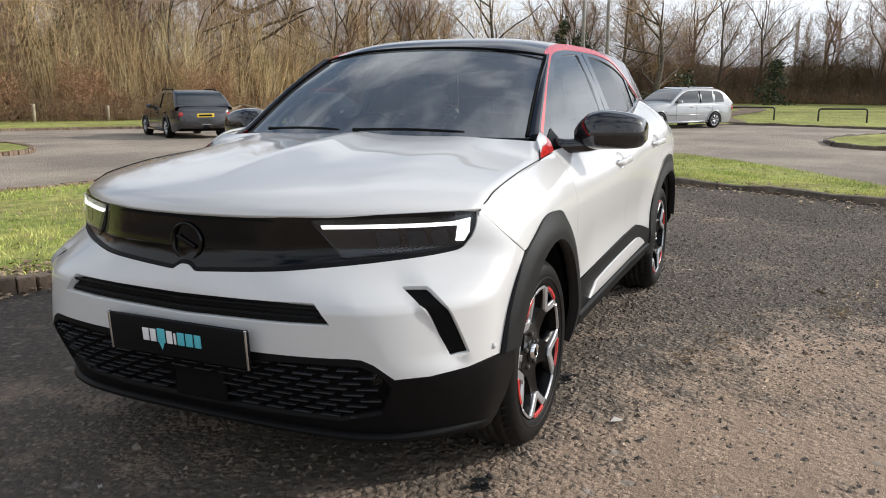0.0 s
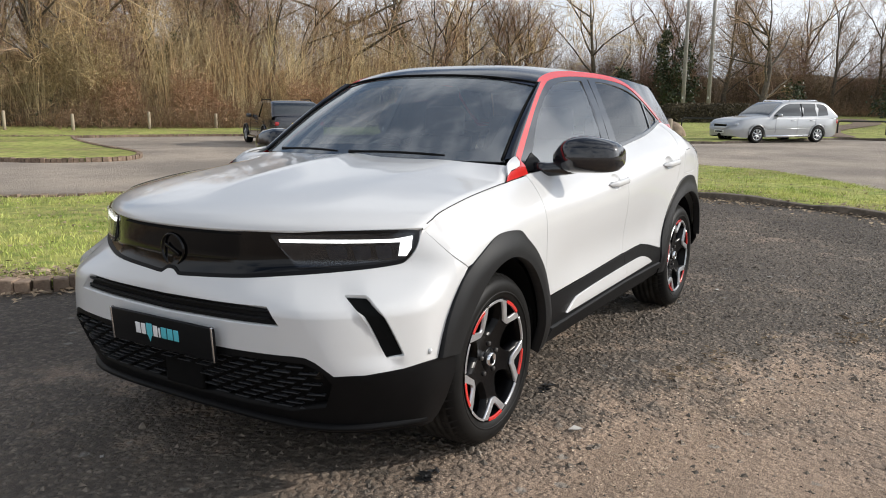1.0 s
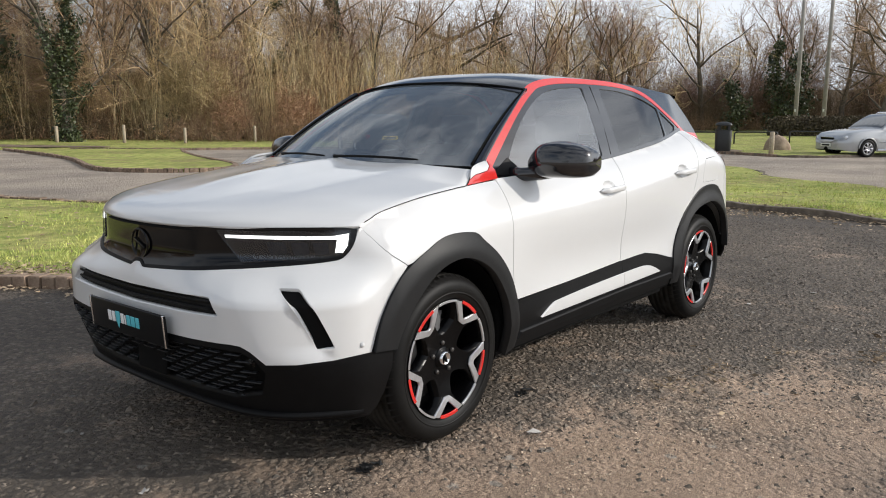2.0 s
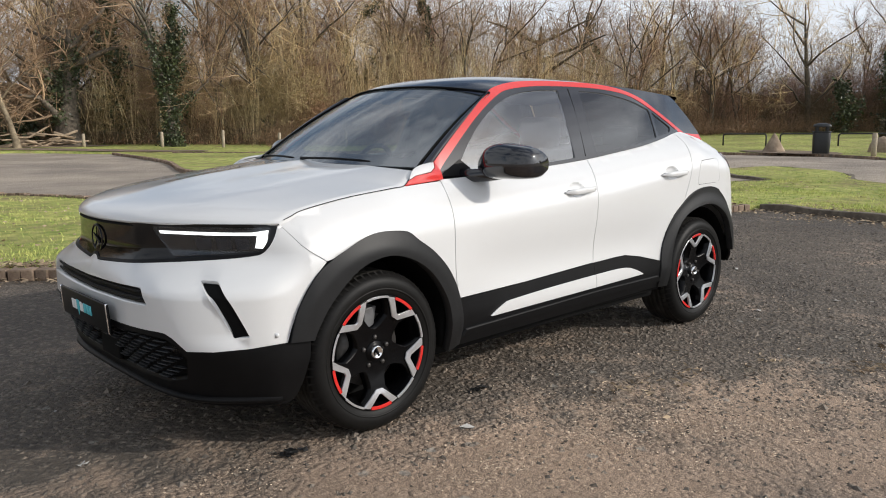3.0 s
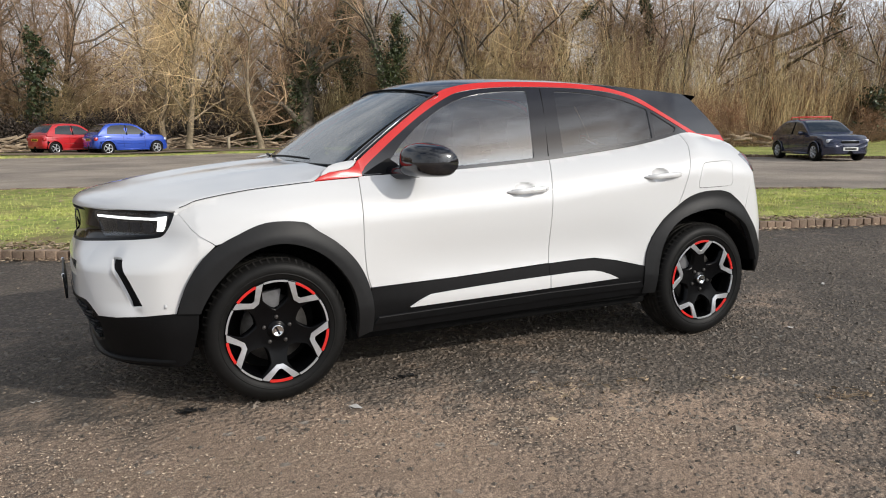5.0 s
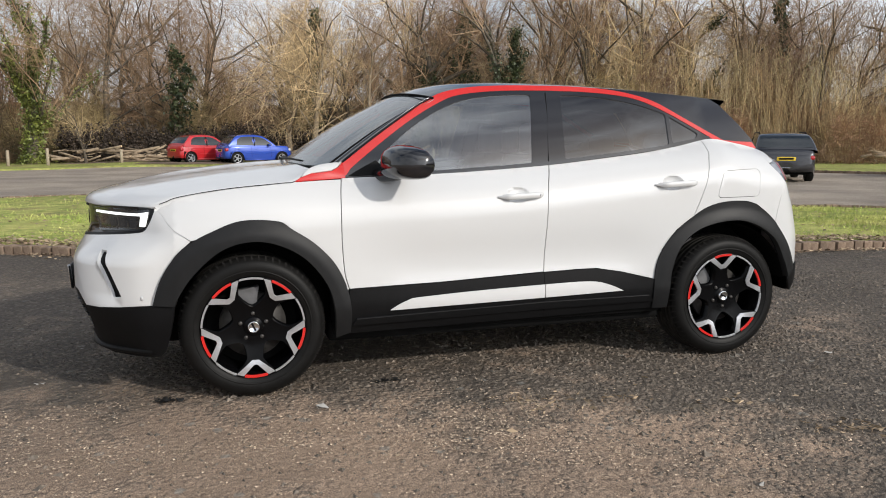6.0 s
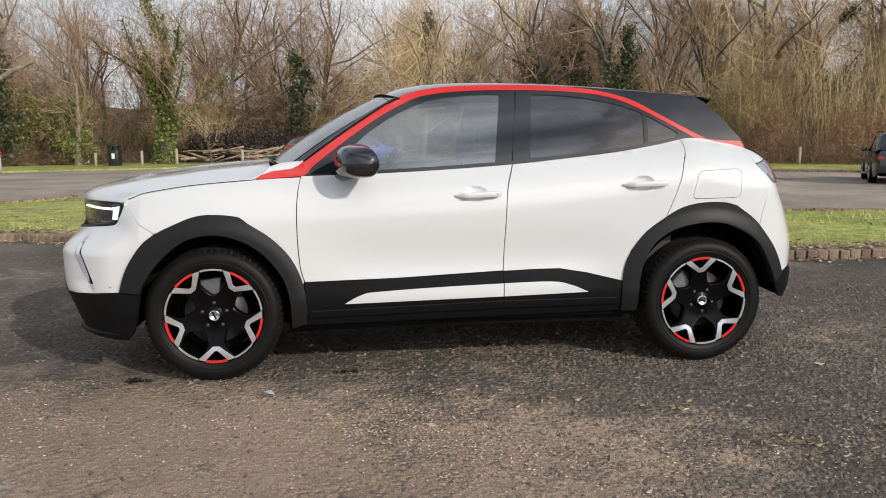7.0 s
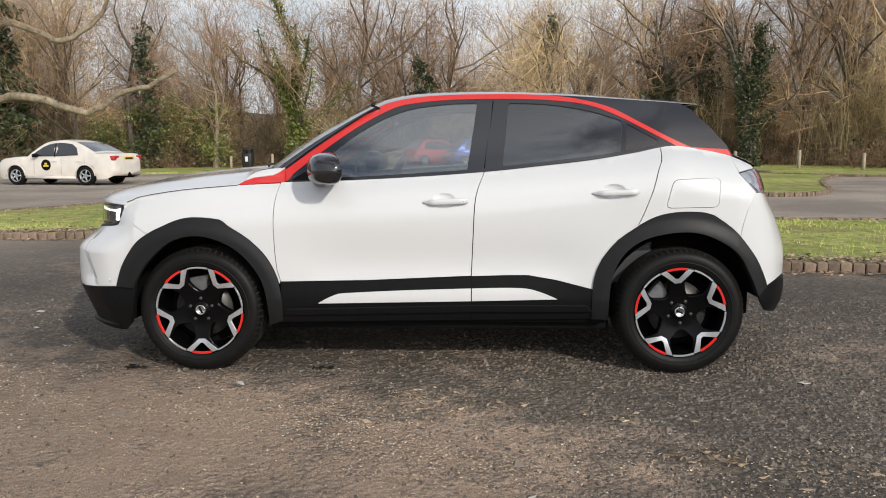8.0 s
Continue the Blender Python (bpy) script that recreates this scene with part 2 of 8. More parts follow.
def tidy(loop, gap=0.002):
    """Drops points that fall together and gives a closed loop."""
    out = []
    for p in loop:
        if not out or math.hypot(p[0] - out[-1][0], p[1] - out[-1][1]) > gap:
            out.append((p[0], p[1]))
    if len(out) > 2 and math.hypot(out[0][0] - out[-1][0], out[0][1] - out[-1][1]) <= gap:
        out.pop()
    return out


def shrink(loop, d):
    """The loop moved inwards by d (outwards if negative)."""
    n = len(loop)
    area = sum(loop[i][0] * loop[(i + 1) % n][1] - loop[(i + 1) % n][0] * loop[i][1] for i in range(n))
    s = 1 if area > 0 else -1
    out = []
    for i in range(n):
        a, b, c = loop[i - 1], loop[i], loop[(i + 1) % n]
        e, f = Vector((b[0] - a[0], b[1] - a[1])).normalized(), Vector((c[0] - b[0], c[1] - b[1])).normalized()
        na, nb = Vector((-e.y, e.x)), Vector((-f.y, f.x))
        m = na + nb
        k = m.length_squared
        m = na if k < 0.3 else m * (2 / k)
        out.append((b[0] + s * d * m.x, b[1] + s * d * m.y))
    return out


def rounded(loop, r=0.01, n=4):
    """Rounds a loop's corners."""
    out = []
    m = len(loop)
    for i in range(m):
        a, b, c = Vector(loop[i - 1]), Vector(loop[i]), Vector(loop[(i + 1) % m])
        u, v = a - b, c - b
        k = min(r, u.length * 0.45, v.length * 0.45)
        p, q = b + u.normalized() * k, b + v.normalized() * k
        for t in range(n + 1):
            t /= n
            w = p * (1 - t) ** 2 + b * 2 * t * (1 - t) + q * t * t
            out.append((w.x, w.y))
    return out


HEART = Vector((0.0, 0.0, 0.65))


def panel_mesh(loops, surf, thick=0.012, lift=0.0, step=0.03, gap=0.0, heart=HEART, edge=0.0):
    """A sheet cut to the outline loops[0], with loops[1:] as holes, laid on the surface surf(u, v), with a rim as thick as given.
    gap: how far the outline is drawn in, for a joint. edge: how far the rim rolls over."""
    loops = [tidy(lp) for lp in loops]
    if gap:
        loops = [shrink(loops[0], gap)] + [shrink(h, -gap) for h in loops[1:]]
    pts, edges = [], []
    for lp in loops:
        k = len(pts)
        pts += lp
        edges += [(k + i, k + (i + 1) % len(lp)) for i in range(len(lp))]
    nb = len(pts)
    xs, ys = [p[0] for p in loops[0]], [p[1] for p in loops[0]]
    border = np.array(pts)
    for i in range(int((max(xs) - min(xs)) / step) + 2):
        for j in range(int((max(ys) - min(ys)) / step) + 2):
            x, y = min(xs) + (i + 0.37 + 0.5 * (j % 2)) * step, min(ys) + (j + 0.41) * step
            if inside(loops[0], x, y) and not any(inside(h, x, y) for h in loops[1:]):
                if np.min((border[:, 0] - x) ** 2 + (border[:, 1] - y) ** 2) > (0.5 * step) ** 2:
                    pts.append((x, y))
    vs, es, fs, *_ = delaunay_2d_cdt([Vector(p) for p in pts], edges, [], 0, 1e-5)
    tris = []
    for f in fs:
        cx, cy = sum(vs[i].x for i in f) / len(f), sum(vs[i].y for i in f) / len(f)
        if inside(loops[0], cx, cy) and not any(inside(h, cx, cy) for h in loops[1:]):
            tris.append(list(f))
    P, N = [], []
    e = 0.004
    for q in vs:
        p = Vector(surf(q.x, q.y))
        n = (Vector(surf(q.x + e, q.y)) - Vector(surf(q.x - e, q.y))).cross(Vector(surf(q.x, q.y + e)) - Vector(surf(q.x, q.y - e)))
        n = n.normalized() if n.length > 1e-12 else Vector((0, -1, 0))
        if n.dot(p - heart) < 0:
            n = -n
        P.append(p)
        N.append(n)
    front = [P[i] + N[i] * lift for i in range(len(P))]
    verts, normals, faces = list(front), list(N), []
    count = {}
    for t in tris:
        a, b, c = (front[i] for i in t[:3])
        if (b - a).cross(c - a).dot(N[t[0]]) < 0:
            t.reverse()
        faces.append(tuple(t))
        for k in range(len(t)):
            ed = (t[k], t[(k + 1) % len(t)])
            if (ed[1], ed[0]) in count:
                del count[(ed[1], ed[0])]
            else:
                count[ed] = True
    loop_n = [tuple(N[i]) for f in faces for i in f]
    for a, b in count:
        k = len(verts)
        d = (front[b] - front[a]).normalized()
        o = d.cross(N[a]).normalized()
        ra, rb = front[a], front[b]
        verts += [ra, rb, rb - N[b] * thick, ra - N[a] * thick]
        faces.append((k + 1, k, k + 3, k + 2))
        mixed = [(N[b] + o * 0.6).normalized(), (N[a] + o * 0.6).normalized(), o, o]
        loop_n += [tuple(w) for w in mixed]
    me = bpy.data.meshes.new("panel")
    me.from_pydata([tuple(v) for v in verts], [], faces)
    me.polygons.foreach_set("use_smooth", [True] * len(me.polygons))
    me.normals_split_custom_set(loop_n)
    return me


def grid_mesh(rows, close=False, smooth_it=True, thick=0.0):
    """A sheet through rows of points."""
    n, m = len(rows), len(rows[0])
    v = [p for r in rows for p in r]
    f = []
    for i in range(n - 1):
        for j in range(m if close else m - 1):
            k = (j + 1) % m
            f.append((i * m + j, i * m + k, (i + 1) * m + k, (i + 1) * m + j))
    return from_lists(v, f, not smooth_it)


def mirrored(surf):
    def other(u, v):
        x, y, z = surf(u, v)
        return (x, -y, z)
    return other
# ---- shape of the crossover: side, nose and cabin surfaces ----
def curve(pts):
    """A monotone cubic through (x, y) points, as a function."""
    xs, ys = [p[0] for p in pts], [p[1] for p in pts]
    n = len(xs)
    d = [(ys[i + 1] - ys[i]) / (xs[i + 1] - xs[i]) for i in range(n - 1)]
    m = [d[0]] + [0.0 if d[i - 1] * d[i] <= 0 else 2 * d[i - 1] * d[i] / (d[i - 1] + d[i]) for i in range(1, n - 1)] + [d[-1]]

    def f(x):
        if x <= xs[0]:
            return ys[0] + m[0] * (x - xs[0])
        if x >= xs[-1]:
            return ys[-1] + m[-1] * (x - xs[-1])
        i = 0
        while x > xs[i + 1]:
            i += 1
        h = xs[i + 1] - xs[i]
        t = (x - xs[i]) / h
        return (ys[i] * (1 + 2 * t) * (1 - t) ** 2 + h * m[i] * t * (1 - t) ** 2
                + ys[i + 1] * t * t * (3 - 2 * t) + h * m[i + 1] * t * t * (t - 1))
    return f


def smooth(a, b, x):
    t = min(1.0, max(0.0, (x - a) / (b - a)))
    return t * t * (3 - 2 * t)


BELT = curve([(-1.95, 0.844), (-1.66, 0.912), (-1.5, 0.959), (-1.3, 0.989), (-1.05, 1.009), (-0.84, 1.018), (-0.5, 1.026), (-0.15, 1.044),
              (0.25, 1.072), (0.55, 1.104), (0.85, 1.140), (1.05, 1.171), (1.25, 1.204), (1.42, 1.179), (1.57, 1.154), (1.75, 1.094)])
BELT_W = curve([(-1.75, 0.782), (-1.66, 0.802), (-1.3, 0.802), (-1.04, 0.785), (-0.8, 0.765), (0.3, 0.755), (0.8, 0.745), (1.2, 0.722), (1.6, 0.687)])
TAIL_D = curve([(0.3, 0.235), (0.42, 0.265), (0.6, 0.265), (0.8, 0.225), (0.95, 0.17), (1.08, 0.15), (1.2, 0.06)])
NOSE_U = [0.0, 0.3, 0.5, 0.62, 0.75, 0.9, 1.05, 1.2]
LOW_X, LOW_Y = curve(list(zip(NOSE_U, (-2.11, -2.104, -2.085, -2.05, -1.98, -1.88, -1.755, -1.61)))), curve(list(zip(NOSE_U, (0, 0.3, 0.5, 0.613, 0.722, 0.815, 0.88, 0.902))))
TOP_X, TOP_Y = curve(list(zip(NOSE_U, (-2.065, -2.032, -1.955, -1.895, -1.828, -1.75, -1.68, -1.61)))), curve(list(zip(NOSE_U, (0, 0.29, 0.466, 0.576, 0.675, 0.752, 0.803, 0.838))))
TAIL_U = [0.0, 0.12, 0.22, 0.31, 0.42, 0.56, 0.8, 1.05]
TAIL_X, TAIL_Y = curve(list(zip(TAIL_U, (0, 0.118, 0.2, 0.26, 0.32, 0.365, 0.39, 0.4)))), curve(list(zip(TAIL_U, (1.0, 0.985, 0.94, 0.87, 0.76, 0.6, 0.3, 0.0))))
NOSE_END, TAIL_START = -1.61, 1.55


def half_width(x, z):
    s = max(0.0, BELT(x) - z)
    k = min(1.0, s / 0.24)
    wt = BELT_W(x)
    wm = 0.882 + 0.022 * math.exp(-((x + 1.3) / 0.36) ** 2) + 0.024 * math.exp(-((x - 1.32) / 0.4) ** 2)
    w = wt + (wm - wt) * (1 - (1 - k) ** 2.4)
    w -= 0.02 * math.exp(-((z - 0.6) / 0.13) ** 2) * smooth(-0.95, -0.45, x) * (1 - smooth(0.55, 0.95, x))
    if z < 0.42:
        w -= 0.6 * (0.42 - z) ** 1.5
    return w


def shell(u, z):
    """Lower body: u runs round the plan from the middle of the nose (0) past the side, where x = u + NOSE_END - 1.2, to the tail's middle."""
    a = abs(u)
    x = a - 1.2 + NOSE_END
    if a < 1.2:
        b = smooth(0.64, 0.8, z)
        x = LOW_X(a) * (1 - b) + TOP_X(a) * b
        y = LOW_Y(a) * (1 - b) + TOP_Y(a) * b
        if z < 0.45:
            x += (0.45 - z) * 0.45 * (1 - smooth(0.8, 1.2, a))
            y -= 0.6 * max(0.0, 0.42 - z) ** 1.5 * smooth(0.6, 1.2, a)
        y += (half_width(NOSE_END, z) - (LOW_Y(1.2) * (1 - b) + TOP_Y(1.2) * b)) * smooth(0.8, 1.2, a) if z > 0.45 else 0.0
        # slanted pocket beside the corner slit
        if 0.44 < z < 0.765 and 0.45 < a < 1.06:
            lo, slit_in, slit_out = 0.54 + (0.715 - z) * 0.66, 0.70 + (0.70 - z) * 0.87, 0.80 + (0.70 - z) * 0.74
            d = 0.021 * min(1.0, max(0.0, (a - lo) / (slit_in - lo))) ** 1.1 * (1 - smooth(slit_in, slit_out, a)) * smooth(0.44, 0.52, z) * smooth(0.765, 0.69, z)
            x += d * 0.9
            y -= d * 0.35
    elif x <= TAIL_START:
        y = half_width(x, z)
    else:
        e = x - TAIL_START
        x = TAIL_START + TAIL_X(e) * TAIL_D(z) / 0.265
        y = half_width(TAIL_START + 0.3 * e, z) * TAIL_Y(e)
    return (x, -y if u >= 0 else y, z)


def side(x, z):
    """Lower body by x and z, for the left side."""
    return shell(x - NOSE_END + 1.2, z)


def cabin_width(x, z):
    s = z - BELT(max(-0.84, min(1.25, x)))
    w = 0.756 - 0.036 * smooth(-0.2, -1.0, x) - 0.075 * smooth(0.7, 1.6, x)
    w += 0.05 * smooth(-0.8, -1.02, x)
    return w - 0.36 * s - 0.3 * s * abs(s)


def cabin(x, z):
    return (x, -cabin_width(x, z), z)
# ---- end of shape ----
# ---- ground: tarmac, kerbs, grass ----
KERB = [(-14, 5.6), (-9, 5.25), (-6.0, 5.12), (-5.2, 5.2), (-4.7, 5.35), (-4.1, 5.15), (-3.5, 4.8), (-2.9, 4.5), (-2.2, 4.1), (-1.7, 3.92), (-1.2, 3.55), (-0.9, 3.12), (-0.6, 2.9),
        (-0.2, 2.78), (1.5, 2.66), (3.3, 2.62), (4.3, 2.5), (5.3, 2.45), (6.2, 2.24), (7.6, 1.88)]
EDGING = [(7.9, 1.75), (7.8, 0.9), (7.6, 0.0), (7.35, -0.8), (7.0, -1.7), (6.5, -2.7), (5.8, -4.2), (4.5, -7.5), (2.0, -12.0)]
STRIP_FAR = [(2.0, -13.5), (5.5, -7.8), (6.9, -4.5), (8.3, -2.8), (10.2, -1.6), (12.2, 0.0), (12.9, 0.8), (14.0, 2.6), (16.0, 3.5), (17.8, 5.8), (16.3, 6.5), (15.1, 6.6), (14.0, 5.2), (13.1, 3.9), (12.0, 4.3),
             (10.7, 5.4), (8.7, 6.65), (6.5, 7.15), (5.0, 7.3), (3.7, 7.25), (2.8, 7.5), (1.9, 8.2), (1.5, 9.5), (1.0, 11.0), (0.3, 12.3), (-0.8, 12.9), (-2.0, 13.4), (-4.0, 13.7), (-5.8, 13.3), (-6.6, 12.2),
             (-7.4, 10.5), (-8.4, 9.0), (-10.0, 8.5), (-14.0, 8.4)]
FAR_EDGE = [(-60, 20), (-34, 23), (-22, 24.5), (-17.5, 27), (-13, 31.8), (-6, 34.6), (0.5, 33.8), (6.5, 34.5), (11.5, 29.5), (14.0, 26.4), (17.0, 24.6), (19.6, 22.4), (22.0, 18.4), (24.2, 14.2), (25.6, 11.4),
            (26.2, 8.0), (25.0, 5.0), (28, 2.9), (32.3, 1.2), (32.2, -0.6), (31.2, -4.7), (29, -12), (24, -30), (10, -60)]
LOBE = [(9.5, 31.0), (8.0, 22.5), (6.1, 17.0), (6.0, 15.4), (6.7, 14.2), (7.8, 13.8), (8.8, 14.6), (9.7, 16.2), (11.0, 19.6), (12.6, 23.0), (14.5, 26.2)]
ISLAND = [(18.4, -2.5), (17.5, -3.4), (18.0, -5.5), (22, -9), (27, -8), (26.5, -5), (24.8, -3.7), (21, -2.4)]


def land(x, y):
    """Height of the ground: a slight fall towards the camera's side, a gentle rise of the far lawns."""
    z = -0.019 * max(0.0, -0.85 - y) if y > -6 else -0.098
    return z + 0.012 * max(0.0, x - 33) * smooth(33, 40, x) + 0.12 * smooth(31, 37, y) * smooth(-9, -5, x)


def some_h(n, l, cells):
    """A height of its own for each stone chip."""
    s, r = n.new("ShaderNodeSeparateColor"), n.new("ShaderNodeMapRange")
    l.new(cells.outputs["Color"], s.inputs["Color"])
    l.new(s.outputs["Green"], r.inputs["Value"])
    r.inputs["To Min"].default_value, r.inputs["To Max"].default_value = 0.25, 1.0
    return r.outputs["Result"]


def tarmac():
    m = bpy.data.materials.new("worn tarmac")
    m.use_nodes = True
    n, l = m.node_tree.nodes, m.node_tree.links
    b = n["Principled BSDF"]
    b.inputs["Roughness"].default_value, b.inputs["Specular IOR Level"].default_value = 0.82, 0.35
    tc = n.new("ShaderNodeTexCoord")

    def tex(kind, scale, detail=4.0, rough=0.55):
        t = n.new("ShaderNodeTex" + kind)
        t.inputs["Scale"].default_value = scale
        if kind == "Noise":
            t.inputs["Detail"].default_value, t.inputs["Roughness"].default_value = detail, rough
        l.new(tc.outputs["Object"], t.inputs["Vector"])
        return t

    def ramp(src, *stops):
        r = n.new("ShaderNodeValToRGB")
        l.new(src, r.inputs["Fac"])
        e = r.color_ramp.elements
        while len(e) < len(stops):
            e.new(0.5)
        for i, (p, c) in enumerate(stops):
            e[i].position, e[i].color = p, (*c, 1) if len(c) == 3 else c
        return r.outputs["Color"]

    def mix(fac, a, c, kind="MIX"):
        x = n.new("ShaderNodeMix")
        x.data_type, x.blend_type = "RGBA", kind
        if isinstance(fac, float):
            x.inputs[0].default_value = fac
        else:
            l.new(fac, x.inputs[0])
        l.new(a, x.inputs[6])
        l.new(c, x.inputs[7])
        return x.outputs[2]
    def calc(op, a, c, e=0.0):
        x = n.new("ShaderNodeMath")
        x.operation = op
        for k, v in enumerate((a, c, e)):
            if isinstance(v, (int, float)):
                x.inputs[k].default_value = v
            else:
                l.new(v, x.inputs[k])
        return x.outputs[0]
    # stone chips bedded in dark binder, their outlines roughened
    rough = tex("Noise", 34.0, 2.0)
    warp = n.new("ShaderNodeVectorMath")
    warp.operation, warp.inputs[1].default_value = "MULTIPLY_ADD", (0.022, 0.022, 0.0)
    l.new(rough.outputs["Color"], warp.inputs[0])
    l.new(tc.outputs["Object"], warp.inputs[2])
    cells, grit = tex("Voronoi", 36.0), tex("Noise", 230.0, 3.0)
    l.new(warp.outputs["Vector"], cells.inputs["Vector"])
    chips = ramp(cells.outputs["Color"], (0.12, (0.068, 0.058, 0.049)), (0.5, (0.137, 0.115, 0.095)), (0.9, (0.245, 0.205, 0.165)))
    binder = ramp(grit.outputs["Fac"], (0.36, (0.037, 0.031, 0.026)), (0.70, (0.17, 0.14, 0.11)))
    gap_f = ramp(cells.outputs["Distance"], (0.30, (0.85, 0.85, 0.85)), (0.62, (0.25, 0.25, 0.25)))
    base = mix(gap_f, binder, chips)
    # sand and dust worn into it, thickest where the tarmac is old and fine
    sep = n.new("ShaderNodeSeparateXYZ")
    l.new(tc.outputs["Object"], sep.inputs["Vector"])
    lean = calc("SUBTRACT", -0.37, calc("MULTIPLY_ADD", sep.outputs["X"], 0.11, calc("MULTIPLY", sep.outputs["Y"], 0.25)))
    lean = calc("MINIMUM", lean, calc("MULTIPLY_ADD", sep.outputs["X"], -0.16, 0.11))
    old = n.new("ShaderNodeMapRange")
    old.inputs["From Min"].default_value, old.inputs["From Max"].default_value, old.inputs["To Min"].default_value, old.inputs["To Max"].default_value = -0.12, 0.10, -0.05, 0.36
    l.new(lean, old.inputs["Value"])
    sand = tex("Noise", 0.62, 9.0, 0.64)
    crumb = tex("Noise", 5.0, 7.0, 0.7)
    amount = calc("MULTIPLY_ADD", grit.outputs["Fac"], 0.30, calc("ADD", sand.outputs["Fac"], old.outputs["Result"]))
    amount = calc("ADD", amount, calc("MULTIPLY_ADD", crumb.outputs["Fac"], 0.7, -0.36))
    sand_f = ramp(amount, (0.68, (0, 0, 0)), (0.96, (0.74, 0.74, 0.74)))
    sand_c = ramp(grit.outputs["Fac"], (0.36, (0.15, 0.103, 0.073)), (0.54, (0.41, 0.295, 0.212)), (0.70, (0.80, 0.61, 0.44)))
    base = mix(sand_f, base, sand_c)
    # the road beyond the grass is older and paler
    off, far, wob = n.new("ShaderNodeVectorMath"), n.new("ShaderNodeVectorMath"), tex("Noise", 0.25, 5.0)
    off.operation, off.inputs[1].default_value = "ADD", (-1.0, 1.0, 0.0)
    far.operation = "LENGTH"
    l.new(tc.outputs["Object"], off.inputs[0])
    l.new(off.outputs["Vector"], far.inputs[0])
    reach = calc("MULTIPLY_ADD", wob.outputs["Fac"], 4.0, far.outputs["Value"])
    pale = n.new("ShaderNodeMapRange")
    pale.inputs["From Min"].default_value, pale.inputs["From Max"].default_value, pale.inputs["To Max"].default_value = 8.5, 12.5, 0.8
    l.new(reach, pale.inputs["Value"])
    pale_c = ramp(grit.outputs["Fac"], (0.34, (0.31, 0.262, 0.215)), (0.70, (0.53, 0.455, 0.375)))
    base = mix(pale.outputs["Result"], base, pale_c)
    dark = tex("Noise", 0.33, 6.0, 0.6)
    dark_f = ramp(dark.outputs["Fac"], (0.38, (0.80, 0.80, 0.80)), (0.62, (1.30, 1.28, 1.25)))
    base = mix(1.0, base, dark_f, "MULTIPLY")
    moss = tex("Noise", 1.7, 8.0, 0.7)
    moss_f = ramp(moss.outputs["Fac"], (0.60, (0, 0, 0)), (0.74, (0.45, 0.45, 0.45)))
    moss_c = n.new("ShaderNodeRGB")
    moss_c.outputs[0].default_value = (0.10, 0.09, 0.045, 1)
    base = mix(moss_f, base, moss_c.outputs[0])
    # pale lichen discs
    disc, frill, field = tex("Voronoi", 6.5), tex("Noise", 40.0, 3.0), tex("Noise", 0.5, 3.0)
    edge = calc("MULTIPLY_ADD", frill.outputs["Fac"], 0.28, disc.outputs["Distance"])
    disc_f = ramp(edge, (0.25, (0.6, 0.6, 0.6)), (0.30, (0, 0, 0)))
    some = n.new("ShaderNodeSeparateColor")
    l.new(disc.outputs["Color"], some.inputs["Color"])
    pick_f = calc("MULTIPLY", calc("GREATER_THAN", some.outputs["Red"], 0.52), calc("GREATER_THAN", field.outputs["Fac"], 0.46))
    disc_c = n.new("ShaderNodeRGB")
    disc_c.outputs[0].default_value = (0.30, 0.285, 0.25, 1)
    base = mix(calc("MULTIPLY", pick_f, disc_f), base, disc_c.outputs[0])
    l.new(base, b.inputs["Base Color"])
    bp = n.new("ShaderNodeBump")
    bp.inputs["Strength"].default_value, bp.inputs["Distance"].default_value = 1.0, 0.026
    proud = ramp(cells.outputs["Distance"], (0.12, (1, 1, 1)), (0.68, (0, 0, 0)))
    flat = calc("SUBTRACT", 1.0, sand_f)
    high = calc("MULTIPLY", calc("MULTIPLY", proud, some_h(n, l, cells)), calc("MULTIPLY_ADD", flat, 0.7, 0.3))
    lump = tex("Noise", 17.0, 4.0, 0.55)
    l.new(calc("MULTIPLY_ADD", calc("MULTIPLY", lump.outputs["Fac"], calc("MULTIPLY_ADD", flat, 0.9, 0.25)), 1.1, calc("MULTIPLY_ADD", grit.outputs["Fac"], 0.4, high)), bp.inputs["Height"])
    l.new(bp.outputs["Normal"], b.inputs["Normal"])
    return m


M_TARMAC = tarmac()
def grass_ground():
    """Winter grass: green and straw in tufts, thin brown patches where soil shows."""
    m = material("short grass", (0.174, 0.239, 0.0508), 0.9, second=(0.479, 0.45, 0.152), scale=5.5, detail=9.0, wide=0.3, wide_scale=0.35, bump=0.8, bump_scale=45, bump_dist=0.03, spec=0.2)
    n, l = m.node_tree.nodes, m.node_tree.links
    b, tc = n["Principled BSDF"], n.new("ShaderNodeTexCoord")
    t, r, x = n.new("ShaderNodeTexNoise"), n.new("ShaderNodeValToRGB"), n.new("ShaderNodeMix")
    t.inputs["Scale"].default_value, t.inputs["Detail"].default_value, t.inputs["Roughness"].default_value = 0.7, 9.0, 0.65
    r.color_ramp.elements[0].position, r.color_ramp.elements[1].position = 0.50, 0.66
    r.color_ramp.elements[1].color = (0.85, 0.85, 0.85, 1)
    x.data_type = "RGBA"
    x.inputs[7].default_value = (0.20, 0.145, 0.085, 1)
    src = b.inputs["Base Color"].links[0].from_socket
    l.new(tc.outputs["Object"], t.inputs["Vector"])
    l.new(t.outputs["Fac"], r.inputs["Fac"])
    l.new(r.outputs["Color"], x.inputs[0])
    l.new(src, x.inputs[6])
    l.new(x.outputs[2], b.inputs["Base Color"])
    return m


